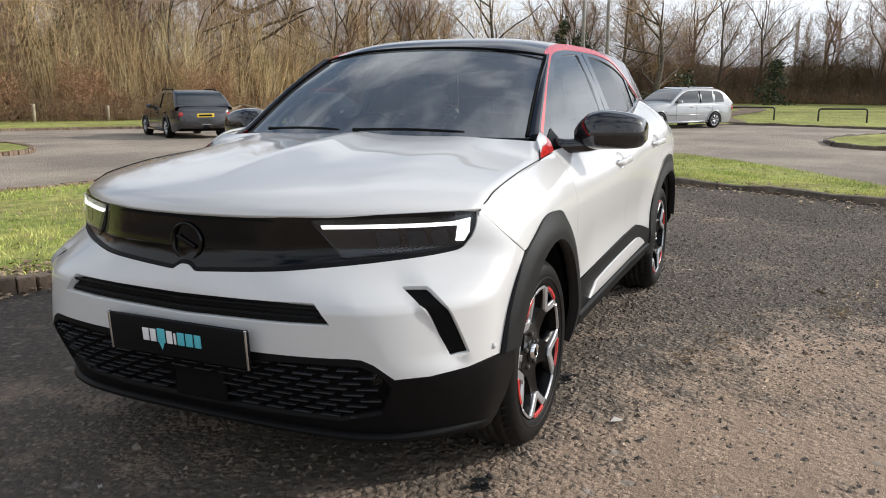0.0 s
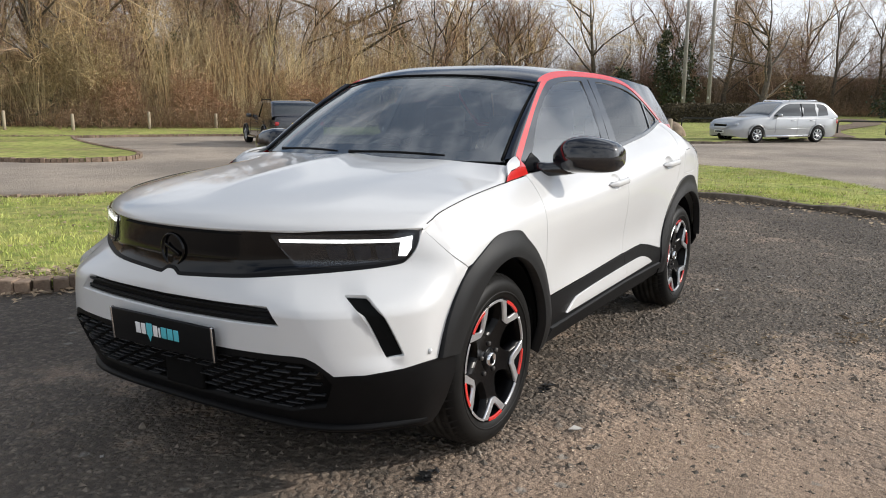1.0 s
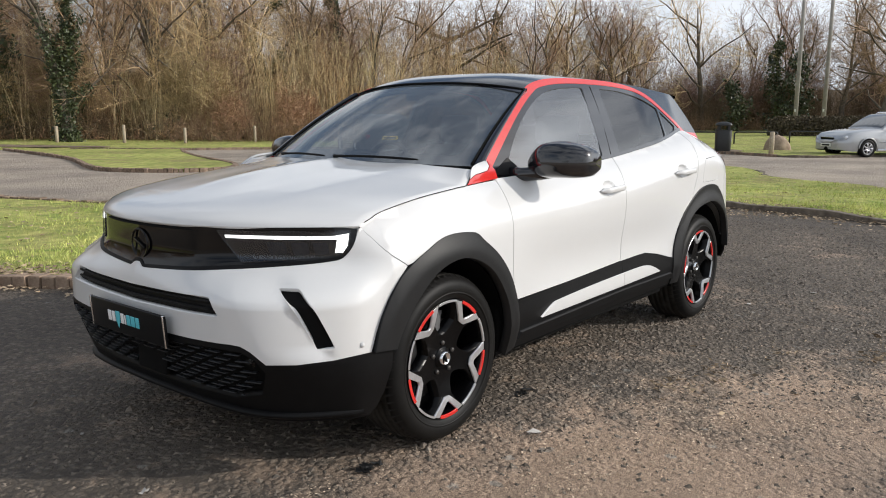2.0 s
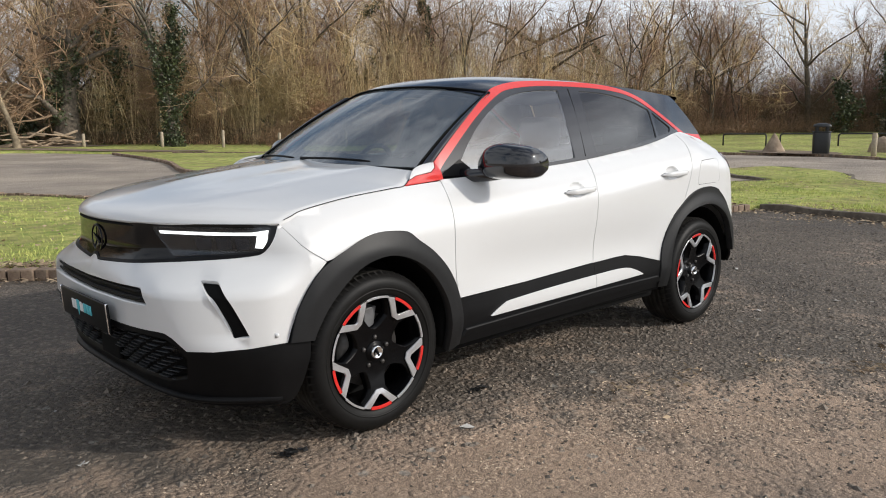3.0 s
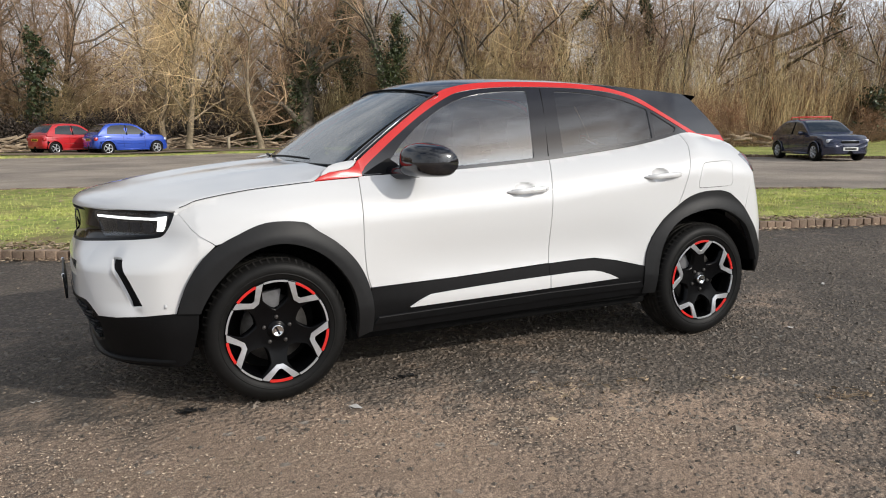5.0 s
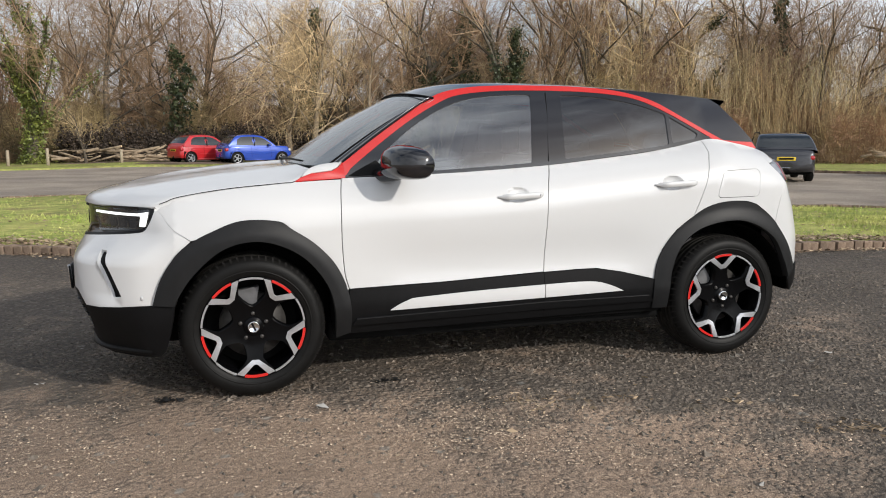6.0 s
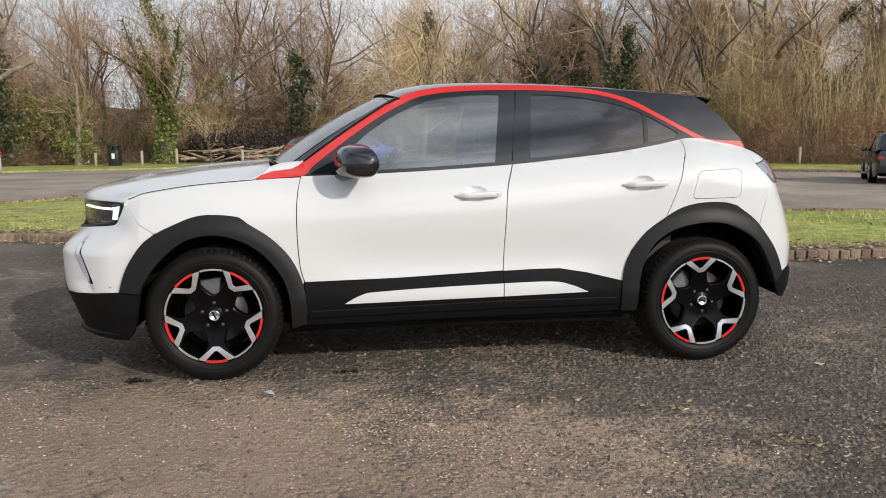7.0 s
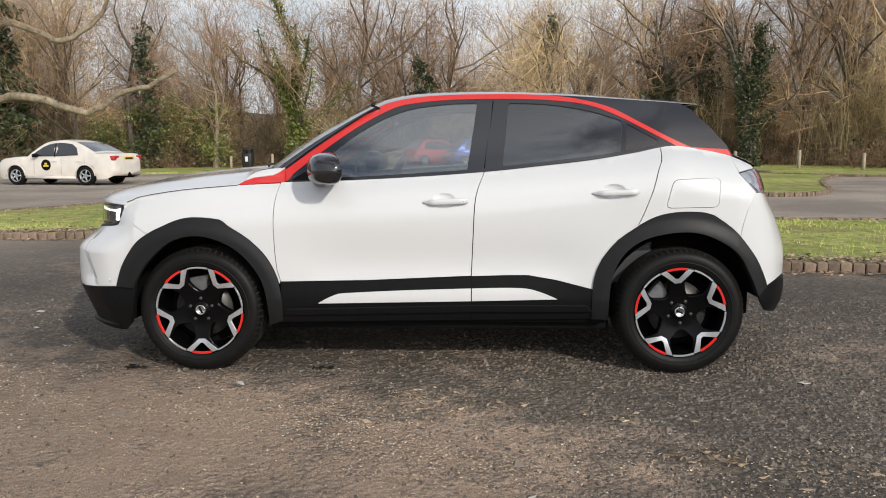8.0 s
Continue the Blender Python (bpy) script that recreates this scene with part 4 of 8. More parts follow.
def car_side(sd):
    """All that stands on one flank; sd 1: left, -1: right."""
    S = shell if sd > 0 else mirrored(shell)
    C = cabin if sd > 0 else mirrored(cabin)
    fine = 0.03 if sd > 0 else 0.05
    # front wing
    rim = [(1.04, 0.902), (1.10, 0.918), (1.22, 0.945), (1.44, 0.977), (1.68, 0.998)]
    loop = spline(rim, 4) + on_u([(-1.05, 1.003), (-0.95, 1.008)]) + on_u(DOOR_F) + on_u(ARCH_F_OUT[8:26 + 6]) + [(1.27, 0.752), (1.16, 0.82)]
    wing = part("front_wing", panel_mesh([loop], S, step=fine, gap=0.0022), M_WHITE, car)
    # doors
    low = on_u([p for p in CLAD_TOP if p[0] < 0.178])[::-1]
    loop = on_u(belt(-0.845, 0.246)) + on_u(DOOR_M) + low + on_u(DOOR_F[::-1])
    door = part("front_door", panel_mesh([loop, cup_loop(-0.074, 0.163, 0.916)], S, step=fine, gap=0.0025), M_WHITE, car)
    handle(door, S, -0.074, 0.163, 0.916, sd, lock=sd > 0)
    low = on_u([p for p in CLAD_TOP if p[0] > 0.17])
    loop = on_u(belt(0.246, 1.176)) + on_u(DOOR_R) + on_u([(0.94, 0.722), (0.857, 0.617), (0.82, 0.5)]) + low[::-1] + on_u(DOOR_M[::-1])
    door = part("rear_door", panel_mesh([loop, cup_loop(0.802, 1.039, 0.963)], S, step=fine, gap=0.0025), M_WHITE, car)
    handle(door, S, 0.802, 1.039, 0.963, sd)
    # rear quarter with fuel flap
    flap = rounded(on_u([(1.175, 0.885), (1.212, 1.03), (1.452, 1.04), (1.44, 0.89)]), 0.03, 4)
    arch = [p for p in ARCH_R_OUT if p[0] > 0.985]
    loop = on_u(belt(1.176, 1.56, 12)) + on_u([(1.565, 1.06), (1.635, 1.006), (1.70, 0.964), (1.61, 0.88), (1.575, 0.80), (1.56, 0.74)]) + on_u([p for p in arch if p[0] < 1.55]) + on_u(DOOR_R[::-1])
    part("rear_quarter_panel", panel_mesh([loop, flap], S, step=fine, gap=0.002), M_WHITE, car)
    part("fuel_flap", panel_mesh([flap], S, step=fine, gap=0.0015), M_WHITE, car)
    # rear bumper corner and tail lamp
    loop = on_u([(1.56, 0.74), (1.575, 0.80), (1.61, 0.88), (1.70, 0.964), (1.78, 0.958), (2.1, 0.95), (2.598, 0.95), (2.598, 0.5), (2.1, 0.5), (1.8, 0.5), (1.72, 0.474)]) + on_u([p for p in ARCH_R_OUT[1:] if p[0] > 1.55])
    part("rear_bumper", panel_mesh([loop], S, step=fine, gap=0.002), M_WHITE, car)
    loop = on_u([(1.72, 0.474), (1.8, 0.5), (2.1, 0.5), (2.598, 0.5), (2.598, 0.31), (1.95, 0.31), (1.74, 0.345), (1.68, 0.40), (1.66, 0.46)])
    part("rear_valance", panel_mesh([loop], S, lift=0.006, step=0.05), M_PLASTIC, car)
    loop = on_u([(1.566, 1.064), (1.8, 1.082), (2.05, 1.08), (2.05, 1.0), (1.95, 0.965), (1.79, 0.957), (1.71, 0.966), (1.64, 1.008)])
    lamp = part("tail_lamp", panel_mesh([loop], S, lift=-0.004, step=0.03, gap=0.003), M_TAIL_CLEAR, car, "clear and red tail lamp")
    part("red_lens", panel_mesh([rounded(on_u([(1.755, 1.068), (1.86, 1.07), (1.90, 0.98), (1.775, 0.972)]), 0.01)], S, lift=0.003, step=0.03), M_TAIL, lamp)
    part("lens", panel_mesh([loop], S, lift=0.006, step=0.03, gap=0.002), M_LENS, lamp)
    loop = on_u([(1.56, 1.15), (1.8, 1.1), (2.598, 1.12), (2.598, 0.955), (2.05, 0.96), (2.05, 1.08), (1.8, 1.085), (1.568, 1.068)])
    part("tailgate", panel_mesh([loop], S, step=0.05, gap=0.002), M_WHITE, car)
    # plastic cladding
    def flared(xc):
        def s(u, z):
            x, y, zz = S(u, z)
            r_ = math.hypot(u - U - xc, z - 0.34)
            return (x, y - sd * (0.016 * smooth(0.505, 0.42, r_)), zz)
        return s
    loop = on_u(ARCH_F_OUT) + on_u(ARCH_F_IN)
    part("front_arch_trim", panel_mesh([loop], flared(-1.2785), lift=0.008, thick=0.04, step=0.016), M_TRIM, car)
    loop = on_u(ARCH_R_OUT) + on_u(ARCH_R_IN)
    part("rear_arch_trim", panel_mesh([loop], flared(1.2785), lift=0.008, thick=0.04, step=0.016), M_TRIM, car)
    mid = [(0.177, 0.522), (0.177, 0.46), (0.179, 0.396), (0.179, 0.288)]
    front = on_u([p for p in CLAD_TOP if p[0] < 0.17]) + on_u(mid) + on_u([SILL_LOW[0]])
    rear_ins = on_u([(0.181, 0.396), (0.181, 0.46)] + [p for p in INSERT if p[0] > 0.181])
    part("front_sill_trim", panel_mesh([front], S, lift=0.006, thick=0.02, step=0.03, gap=0.001), M_PLASTIC, car)
    rear = on_u(mid) + on_u(SILL_LOW[2:]) + on_u([p for p in CLAD_TOP if p[0] > 0.2])[::-1]
    part("rear_sill_trim", panel_mesh([rear], S, lift=0.006, thick=0.02, step=0.03, gap=0.001), M_PLASTIC, car)
    ins = on_u([p for p in INSERT if p[0] < 0.176 and p != (0.179, 0.396)]) + on_u([(0.175, 0.4595), (0.175, 0.396)])
    part("front_sill_insert", panel_mesh([ins], S, lift=0.016, thick=0.012, step=0.03), M_WHITE, car, "white painted sill insert")
    part("rear_sill_insert", panel_mesh([rear_ins], S, lift=0.016, thick=0.012, step=0.03), M_WHITE, car, "white painted sill insert")
    loop = on_u([(-0.80, 0.35), (0.179, 0.374), (0.78, 0.376), (0.81, 0.345), (0.179, 0.34), (-0.82, 0.32)])
    part("sill_ledge", panel_mesh([loop], S, lift=0.022, thick=0.03, step=0.04), M_PLASTIC, car)
    # cabin flank
    frame_loop = [(-0.84, 1.016)] + RED_IN[:-4] + [(1.25, 1.2)] + belt(1.245, -0.84, 30, 0.003)
    part("window_frame", panel_mesh([frame_loop, GLASS_F, GLASS_R, GLASS_Q], C, lift=0.0, thick=0.02, step=0.05), M_GLOSS, car, "gloss black window surround")
    part("front_side_window", panel_mesh([GLASS_F], C, lift=-0.006, thick=0.003, step=0.06), M_GLASS, car, "lightly tinted side glass").visible_shadow = False
    part("rear_side_window", panel_mesh([GLASS_R], C, lift=-0.006, thick=0.003, step=0.06), M_PRIVACY, car, "dark privacy glass")
    part("quarter_window", panel_mesh([GLASS_Q], C, lift=-0.006, thick=0.003, step=0.06), M_PRIVACY, car, "dark privacy glass")
    part("belt_strip", panel_mesh([[(-0.62, BELT(-0.62) - 0.002)] + belt(-0.6, 1.24, 30, 0.016) + belt(1.25, -0.6, 30, -0.002)], C, lift=0.006, thick=0.02, step=0.06), M_GLOSS, car)
    part("pillar_joint", panel_mesh([[(0.244, 1.075), (0.25, 1.075), (0.302, 1.45), (0.296, 1.45)]], C, lift=0.0015, thick=0.002, step=0.05), M_INNER, car)
    # corner between bonnet, screen and wing: the stripe's foot and a white wedge above it
    rim_y, rim_z = curve([(-1.07, 0.790), (-1.02, 0.772), (-0.985, 0.752), (-0.93, 0.738), (-0.81, 0.710)]), curve([(-1.07, 1.005), (-1.02, 1.040), (-0.985, 1.066), (-0.93, 1.082), (-0.81, 1.094)])

    def corner(x, v):
        k = v / 0.08
        o = Vector((x, half_width(x, BELT(x) - 0.002) + 0.001, BELT(x) - 0.002))
        i = Vector((x, rim_y(x), rim_z(x)))
        p = o.lerp(i, k) + Vector((0, 0.5, 0.8)) * 0.05 * k * (1 - k) * smooth(-1.06, -0.9, x)
        return (p.x, -sd * p.y, p.z)
    part("stripe_foot", panel_mesh([[(-1.062, 0.002), (-1.036, 0.058), (-0.985, 0.038), (-0.93, 0.030), (-0.885, 0.031), (-0.852, 0.046), (-0.826, 0.078), (-0.822, 0.002)]], corner, lift=0.003, thick=0.01, step=0.02), M_RED, car)
    part("wing_wedge", panel_mesh([[(-1.030, 0.062), (-1.014, 0.083), (-0.830, 0.083), (-0.856, 0.050), (-0.887, 0.035), (-0.93, 0.034), (-0.983, 0.042)]], corner, lift=0.003, thick=0.01, step=0.02), M_WHITE, car)
    red = RED_OUT + [(1.44, 1.19), (1.541, 1.186), (1.562, 1.151)] + RED_IN[::-1][:-1] + spline([(-0.787, 1.06), (-0.81, 1.03), (-0.85, 1.014)], 3)
    part("roofline_stripe", panel_mesh([red], C, lift=0.003, thick=0.006, step=0.03), M_RED, car, "red roofline stripe")
    # black rear quarter above the stripe
    quarter = [p for p in RED_OUT if p[0] > 0.62] + [(1.44, 1.19), (1.541, 1.186), (1.566, 1.155), (1.535, 1.212), (1.46, 1.30), (1.36, 1.40), (1.30, 1.432)] + [(x, ROOF_EDGE(x)) for x in (1.2, 1.1, 1.0, 0.9, 0.8, 0.7, 0.62)]
    part("black_rear_pillar", panel_mesh([quarter], C, lift=0.002, thick=0.02, step=0.04), M_ROOF, car)
    # door mirror
    mirror(sd)


def cup_loop(x0, x1, z):
    """Outline of the finger hollow behind a door handle."""
    xc = x0 + 0.47 * (x1 - x0)
    return [(xc + 0.058 * math.copysign(abs(math.cos(a)) ** 0.7, math.cos(a)) + U, z + 0.008 + 0.037 * math.copysign(abs(math.sin(a)) ** 0.8, math.sin(a))) for a in (2 * math.pi * i / 24 for i in range(24))]


def handle(door, S, x0, x1, z, sd, lock=False):
    """A flat pull handle that bridges a hollow."""
    rows = []
    for i in range(17):
        t = i / 16
        p = Vector(S(x0 + (x1 - x0) * t + U, z + 0.010 * t))
        out = 0.024 * smooth(0.0, 0.28, t) * (1 - 0.55 * smooth(0.86, 1.0, t)) + 0.004
        tall = 0.0155 * (0.30 + 0.70 * smooth(0.0, 0.22, t)) * (1 - 0.35 * smooth(0.93, 1.0, t))
        deep = 0.010 * (0.35 + 0.65 * smooth(0.0, 0.2, t))
        row = []
        for k in range(12):
            a = 2 * math.pi * k / 12
            c, s = math.cos(a), math.sin(a)
            row.append((p.x, p.y - sd * (out + deep * math.copysign(abs(c) ** 0.7, c)), p.z + tall * math.copysign(abs(s) ** 0.7, s)))
        rows.append(row)
    ends = [[tuple(sum(v[i] for v in r) / 12 for i in range(3))] * 12 for r in (rows[0], rows[-1])]
    rows = [ends[0]] + rows + [ends[1]]
    part("door_handle", grid_mesh(rows if sd > 0 else [r[::-1] for r in rows], close=True), M_WHITE, door)
    xc, zc = x0 + 0.47 * (x1 - x0), z + 0.008

    def hollow(u, v):
        x, y, zz = S(u, v)
        k = max(0.0, 1 - ((u - xc - U) / 0.062) ** 2 - ((v - zc) / 0.040) ** 2)
        return (x, y + sd * 0.019 * k ** 0.7, zz)
    part("handle_cup", panel_mesh([shrink(cup_loop(x0, x1, z), -0.003)], hollow, lift=-0.001, thick=0.001, step=0.01), M_WHITE, door)
    for xe in (x0 + 0.035, x1 - 0.035):
        p = Vector(S(xe + U, z + 0.005))
        part("handle_foot", tube([p, p + Vector((0, -sd * 0.02, 0))], 0.009, 6), M_WHITE, door)
    if lock:
        p = Vector(S(x1 - 0.026 + U, z + 0.009))
        part("lock", lathe([(0.0, -0.0345), (0.007, -0.0345), (0.008, -0.02)], 12), M_CHROME, door, "", Matrix.Translation(p))


def mirror(sd):
    rows = []
    crown, keel, fore = curve([(0, 0.3), (0.1, 0.72), (0.22, 0.93), (0.4, 1.0), (0.62, 0.93), (0.82, 0.80), (0.95, 0.62), (1, 0.45)]), curve([(0, 0.45), (0.12, 0.85), (0.3, 1.0), (0.7, 0.99), (0.88, 0.92), (0.96, 0.78), (1, 0.55)]), curve([(0, 0.55), (0.3, 1.0), (0.6, 0.97), (0.85, 0.78), (1, 0.5)])
    for i in range(19):
        t = i / 18
        y = 0.80 + 0.275 * (t + 0.03 * math.sin(math.pi * t))
        row = []
        for j in range(20):
            a = 2 * math.pi * j / 20
            c, s = math.cos(a), math.sin(a)
            px = math.copysign(abs(c) ** 0.68, c) * (0.118 * fore(t) if c < 0 else 0.06)
            pz = math.copysign(abs(s) ** 0.68, s) * (0.098 * crown(t) if s > 0 else 0.066 * keel(t))
            row.append((-0.57 + px + 0.05 * t, -sd * y, 1.078 + pz + 0.004 * t))
        rows.append(row if sd < 0 else row[::-1])
    cap = [(sum(p[0] for p in r) / 20, sum(p[1] for p in r) / 20, sum(p[2] for p in r) / 20) for r in (rows[0], rows[-1])]
    rows = [[cap[0]] * 20] + rows + [[cap[1]] * 20]
    base = part("door_mirror", grid_mesh(rows, close=True), M_GLOSS, car, "gloss black door mirror")
    v = [(-0.535, -sd * 0.85, 1.05), (-0.505, -sd * 1.0, 1.055), (-0.505, -sd * 1.0, 1.12), (-0.535, -sd * 0.85, 1.115)]
    part("mirror_glass", from_lists(v, [(0, 1, 2, 3) if sd > 0 else (3, 2, 1, 0)]), M_CHROME, base)
    part("mirror_arm", tube([(-0.66, -sd * 0.70, 1.03), (-0.64, -sd * 0.77, 1.026), (-0.60, -sd * 0.85, 1.032), (-0.57, -sd * 0.90, 1.04)], [0.034, 0.032, 0.03, 0.026], 10), M_GLOSS, base)
    loop = [(-0.80, 1.026), (-0.63, 1.03), (-0.61, 1.06), (-0.66, 1.10), (-0.72, 1.07)]
    part("mirror_sail", panel_mesh([loop], cabin if sd > 0 else mirrored(cabin), lift=0.004, thick=0.02, step=0.05), M_PLASTIC, base)
    part("indicator", tube([(-0.65, -sd * 0.86, 1.07), (-0.645, -sd * 0.95, 1.072), (-0.60, -sd * 1.03, 1.075)], 0.007, 6), M_PLASTIC, base)


ROOF_EDGE = curve([(-0.37, 1.396), (-0.30, 1.430), (-0.274, 1.441), (-0.118, 1.472), (0.07, 1.484), (0.227, 1.487), (0.443, 1.486), (0.627, 1.48), (0.8, 1.47), (1.0, 1.455), (1.2, 1.44), (1.4, 1.425)])
for sd in (1, -1):
    car_side(sd)

# bonnet
HOOD_MID = spline([(-2.078, 0.896), (-2.066, 0.92), (-2.025, 0.945), (-1.93, 0.97), (-1.75, 1.004), (-1.5, 1.04), (-1.25, 1.066), (-1.04, 1.08)], 5)
HOOD_RIM = spline([(-1.692, 0.802, 0.903), (-1.675, 0.804, 0.912), (-1.64, 0.806, 0.925), (-1.58, 0.807, 0.946), (-1.375, 0.803, 0.978), (-1.133, 0.791, 0.999), (-1.06, 0.786, 1.008), (-0.985, 0.752, 1.064)], 5)
rows = []
for (xm, zm), (xr, yr, zr) in zip(HOOD_MID, HOOD_RIM):
    row = []
    for j in range(-24, 25):
        b = j / 24
        k = abs(b)
        x = xm + (xr - xm) * k ** 2.2
        y = b * yr
        z = zm - (zm - zr) * k ** 3.0
        t = smooth(-1.95, -1.75, x)
        z += 0.003 * t * smooth(0.17, 0.0, abs(k - 0.62)) + 0.014 * smooth(-2.0, -1.6, x) * max(0.0, 1 - abs(y) / 0.20) ** 1.6
        row.append((x, -y, z))
    # the sides turn down into the shut line
    row = [(row[0][0], row[0][1] - 0.004, row[0][2] - 0.022)] + row + [(row[-1][0], row[-1][1] + 0.004, row[-1][2] - 0.022)]
    rows.append(row)
lip = [(x + 0.018, y, z - 0.012) for x, y, z in rows[0]]
lip2 = [(x + 0.05, y * 0.99, z - 0.012) for x, y, z in rows[0]]
part("bonnet", grid_mesh([lip2, lip] + rows), M_WHITE, car)
for k in (1, -2):
    part("bonnet_seal", tube([(r[k][0], r[k][1] * 1.003, r[k][2] + 0.0008) for r in rows[6:]], 0.0018, 5), M_INNER, car)
part("bonnet_liner", grid_mesh([[(x, y * 0.985, z - 0.03) for x, y, z in r] for r in rows[3:]]), M_INNER, car)

# windscreen, its black border, wipers
def screen(a, b):
    k = abs(a)
    base, top = Vector((-1.05 + 0.17 * k ** 2.2, -a * 0.688, 1.08 - 0.008 * k ** 2)), Vector((-0.425 + 0.10 * k ** 2.2, -a * 0.583, 1.452 - 0.042 * k ** 2.5))
    p = base.lerp(top, b)
    p += Vector((-0.5, 0, 0.86)) * 0.024 * math.sin(math.pi * b) * (1 - 0.3 * k)
    return tuple(p)


HEART = Vector((0.2, 0, 0.9))
outer = [(-1 + 2 * i / 20, 0.0) for i in range(21)] + [(1, 0.5)] + [(1 - 2 * i / 20, 1.0) for i in range(21)] + [(-1, 0.5)]
inner = rounded([(-0.88, 0.10), (0, 0.13), (0.88, 0.10), (0.88, 0.93), (0, 0.95), (-0.88, 0.93)], 0.08, 5)
part("windscreen", panel_mesh([outer], screen, thick=0.004, step=0.08, heart=HEART), M_SCREEN, car, "raked tinted windscreen").visible_shadow = False
part("windscreen_border", panel_mesh([outer, inner], screen, thick=0.002, lift=-0.006, step=0.08, heart=HEART), M_GLOSS, car)
part("sensor_pod", panel_mesh([rounded([(-0.09, 0.97), (0.09, 0.97), (0.075, 0.84), (-0.075, 0.84)], 0.03)], screen, thick=0.03, lift=-0.012, step=0.05, heart=HEART), M_DASH, car)
for a0, a1, n in ((-0.02, 0.66, "wiper"), (-0.72, -0.12, "wiper")):
    pts = [Vector(screen(a0 + (a1 - a0) * i / 8, 0.012 + 0.012 * math.sin(math.pi * i / 8))) + Vector((-0.012, 0, 0.014)) for i in range(9)]
    part(n, tube(pts, [0.009] + [0.006] * 7 + [0.004], 6), M_PLASTIC, car)
part("scuttle", grid_mesh([[(-1.10 + 0.09 * abs(a) ** 2.2, -a * 0.73, 1.045 - 0.01 * a * a) for a in [i / 10 - 1 for i in range(21)]], [(-0.98 + 0.17 * abs(a) ** 2.2, -a * 0.69, 1.075 - 0.012 * a * a) for a in [i / 10 - 1 for i in range(21)]]]), M_PLASTIC, car)
for sd in (1, -1):
    rows = []
    for i in range(25):
        t = i / 24
        k = t * 12.4 - int(t * 12.4)
        a, b = RED_OUT[int(t * 12.4)], RED_OUT[int(t * 12.4) + 1]
        xo, zo = a[0] + (b[0] - a[0]) * k, a[1] + (b[1] - a[1]) * k
        o = Vector((xo, -sd * (cabin_width(xo, zo) + 0.004), zo))
        g = Vector(screen(sd * 0.985, t))
        g.z += 0.002
        mid = o.lerp(g, 0.5) + Vector((-0.25, -sd * 0.75, 0.5)) * 0.026
        q1, q3 = o.lerp(mid, 0.5) + Vector((-0.1, -sd * 0.8, 0.3)) * 0.016, mid.lerp(g, 0.5) + Vector((-0.3, -sd * 0.2, 0.6)) * 0.006
        row = [o, q1, mid, q3, g]
        rows.append(row if sd < 0 else row[::-1])
    part("front_pillar", grid_mesh(rows), M_ROOF, car)
    part("screen_seal", tube([Vector(screen(sd * 0.985, i / 12)) + Vector((-0.004, 0, 0.006)) for i in range(13)], 0.006, 5), M_INNER, car)

# roof
rows = []
for i in range(41):
    t = i / 40
    xe = -0.365 + 1.765 * t
    row = []
    for j in range(-16, 17):
        b = j / 16
        k = abs(b)
        x = xe + (-0.06 * (1 - t) + 0.07 * t ** 3) * (1 - k ** 2.2)
        ze = ROOF_EDGE(xe)
        h = 0.045 * (1 - 0.35 * t)
        w = cabin_width(xe, ze) + 0.002
        row.append((x, -b * w, ze + h * (1 - k ** 3.2)))
    rows.append(row)
part("roof", grid_mesh(rows), M_ROOF, car, "black painted roof")
part("roof_lining", grid_mesh([[(x, y * 0.97, z - 0.035) for x, y, z in r] for r in rows]), M_DASH, car)
part("screen_header", tube([Vector(screen(i / 8 - 1, 0.995)) + Vector((0.0, 0, 0.006)) for i in range(17)], 0.006, 5), M_INNER, car)
tip = rows[-1]
under = [(x - 0.02, y * 0.99, z - 0.035) for x, y, z in tip]
part("roof_spoiler", grid_mesh([tip, [(x + 0.012, y, z - 0.008) for x, y, z in tip], under]), M_ROOF, car)
hatch = []
for i in range(9):
    t = i / 8
    hatch.append([Vector(p).lerp(Vector((1.565 + 0.15 * (1 - (q / 16) ** 2), -q / 16 * 0.665, 1.160)), t) for p, q in zip(under, range(-16, 17))])
part("rear_window", grid_mesh(hatch), M_PRIVACY, car, "dark sloping rear window")
part("tail_deck", grid_mesh([[tuple(p) for p in hatch[-1]], [(1.64 + 0.14 * (1 - (q / 16) ** 2), -q / 16 * 0.665, 1.132) for q in range(-16, 17)], [(1.71 + 0.12 * (1 - (q / 16) ** 2), -q / 16 * 0.64, 1.098) for q in range(-16, 17)], [(1.66 + 0.12 * (1 - (q / 16) ** 2), -q / 16 * 0.6, 1.05) for q in range(-16, 17)]]), M_WHITE, car)

# nose
HEART = Vector((0.0, 0.0, 0.65))


def both(half):
    """An outline across the nose from its right half (from the middle outwards)."""
    return [(-u, z) for u, z in half[::-1]] + half[1 if half[0][0] == 0 else 0:]


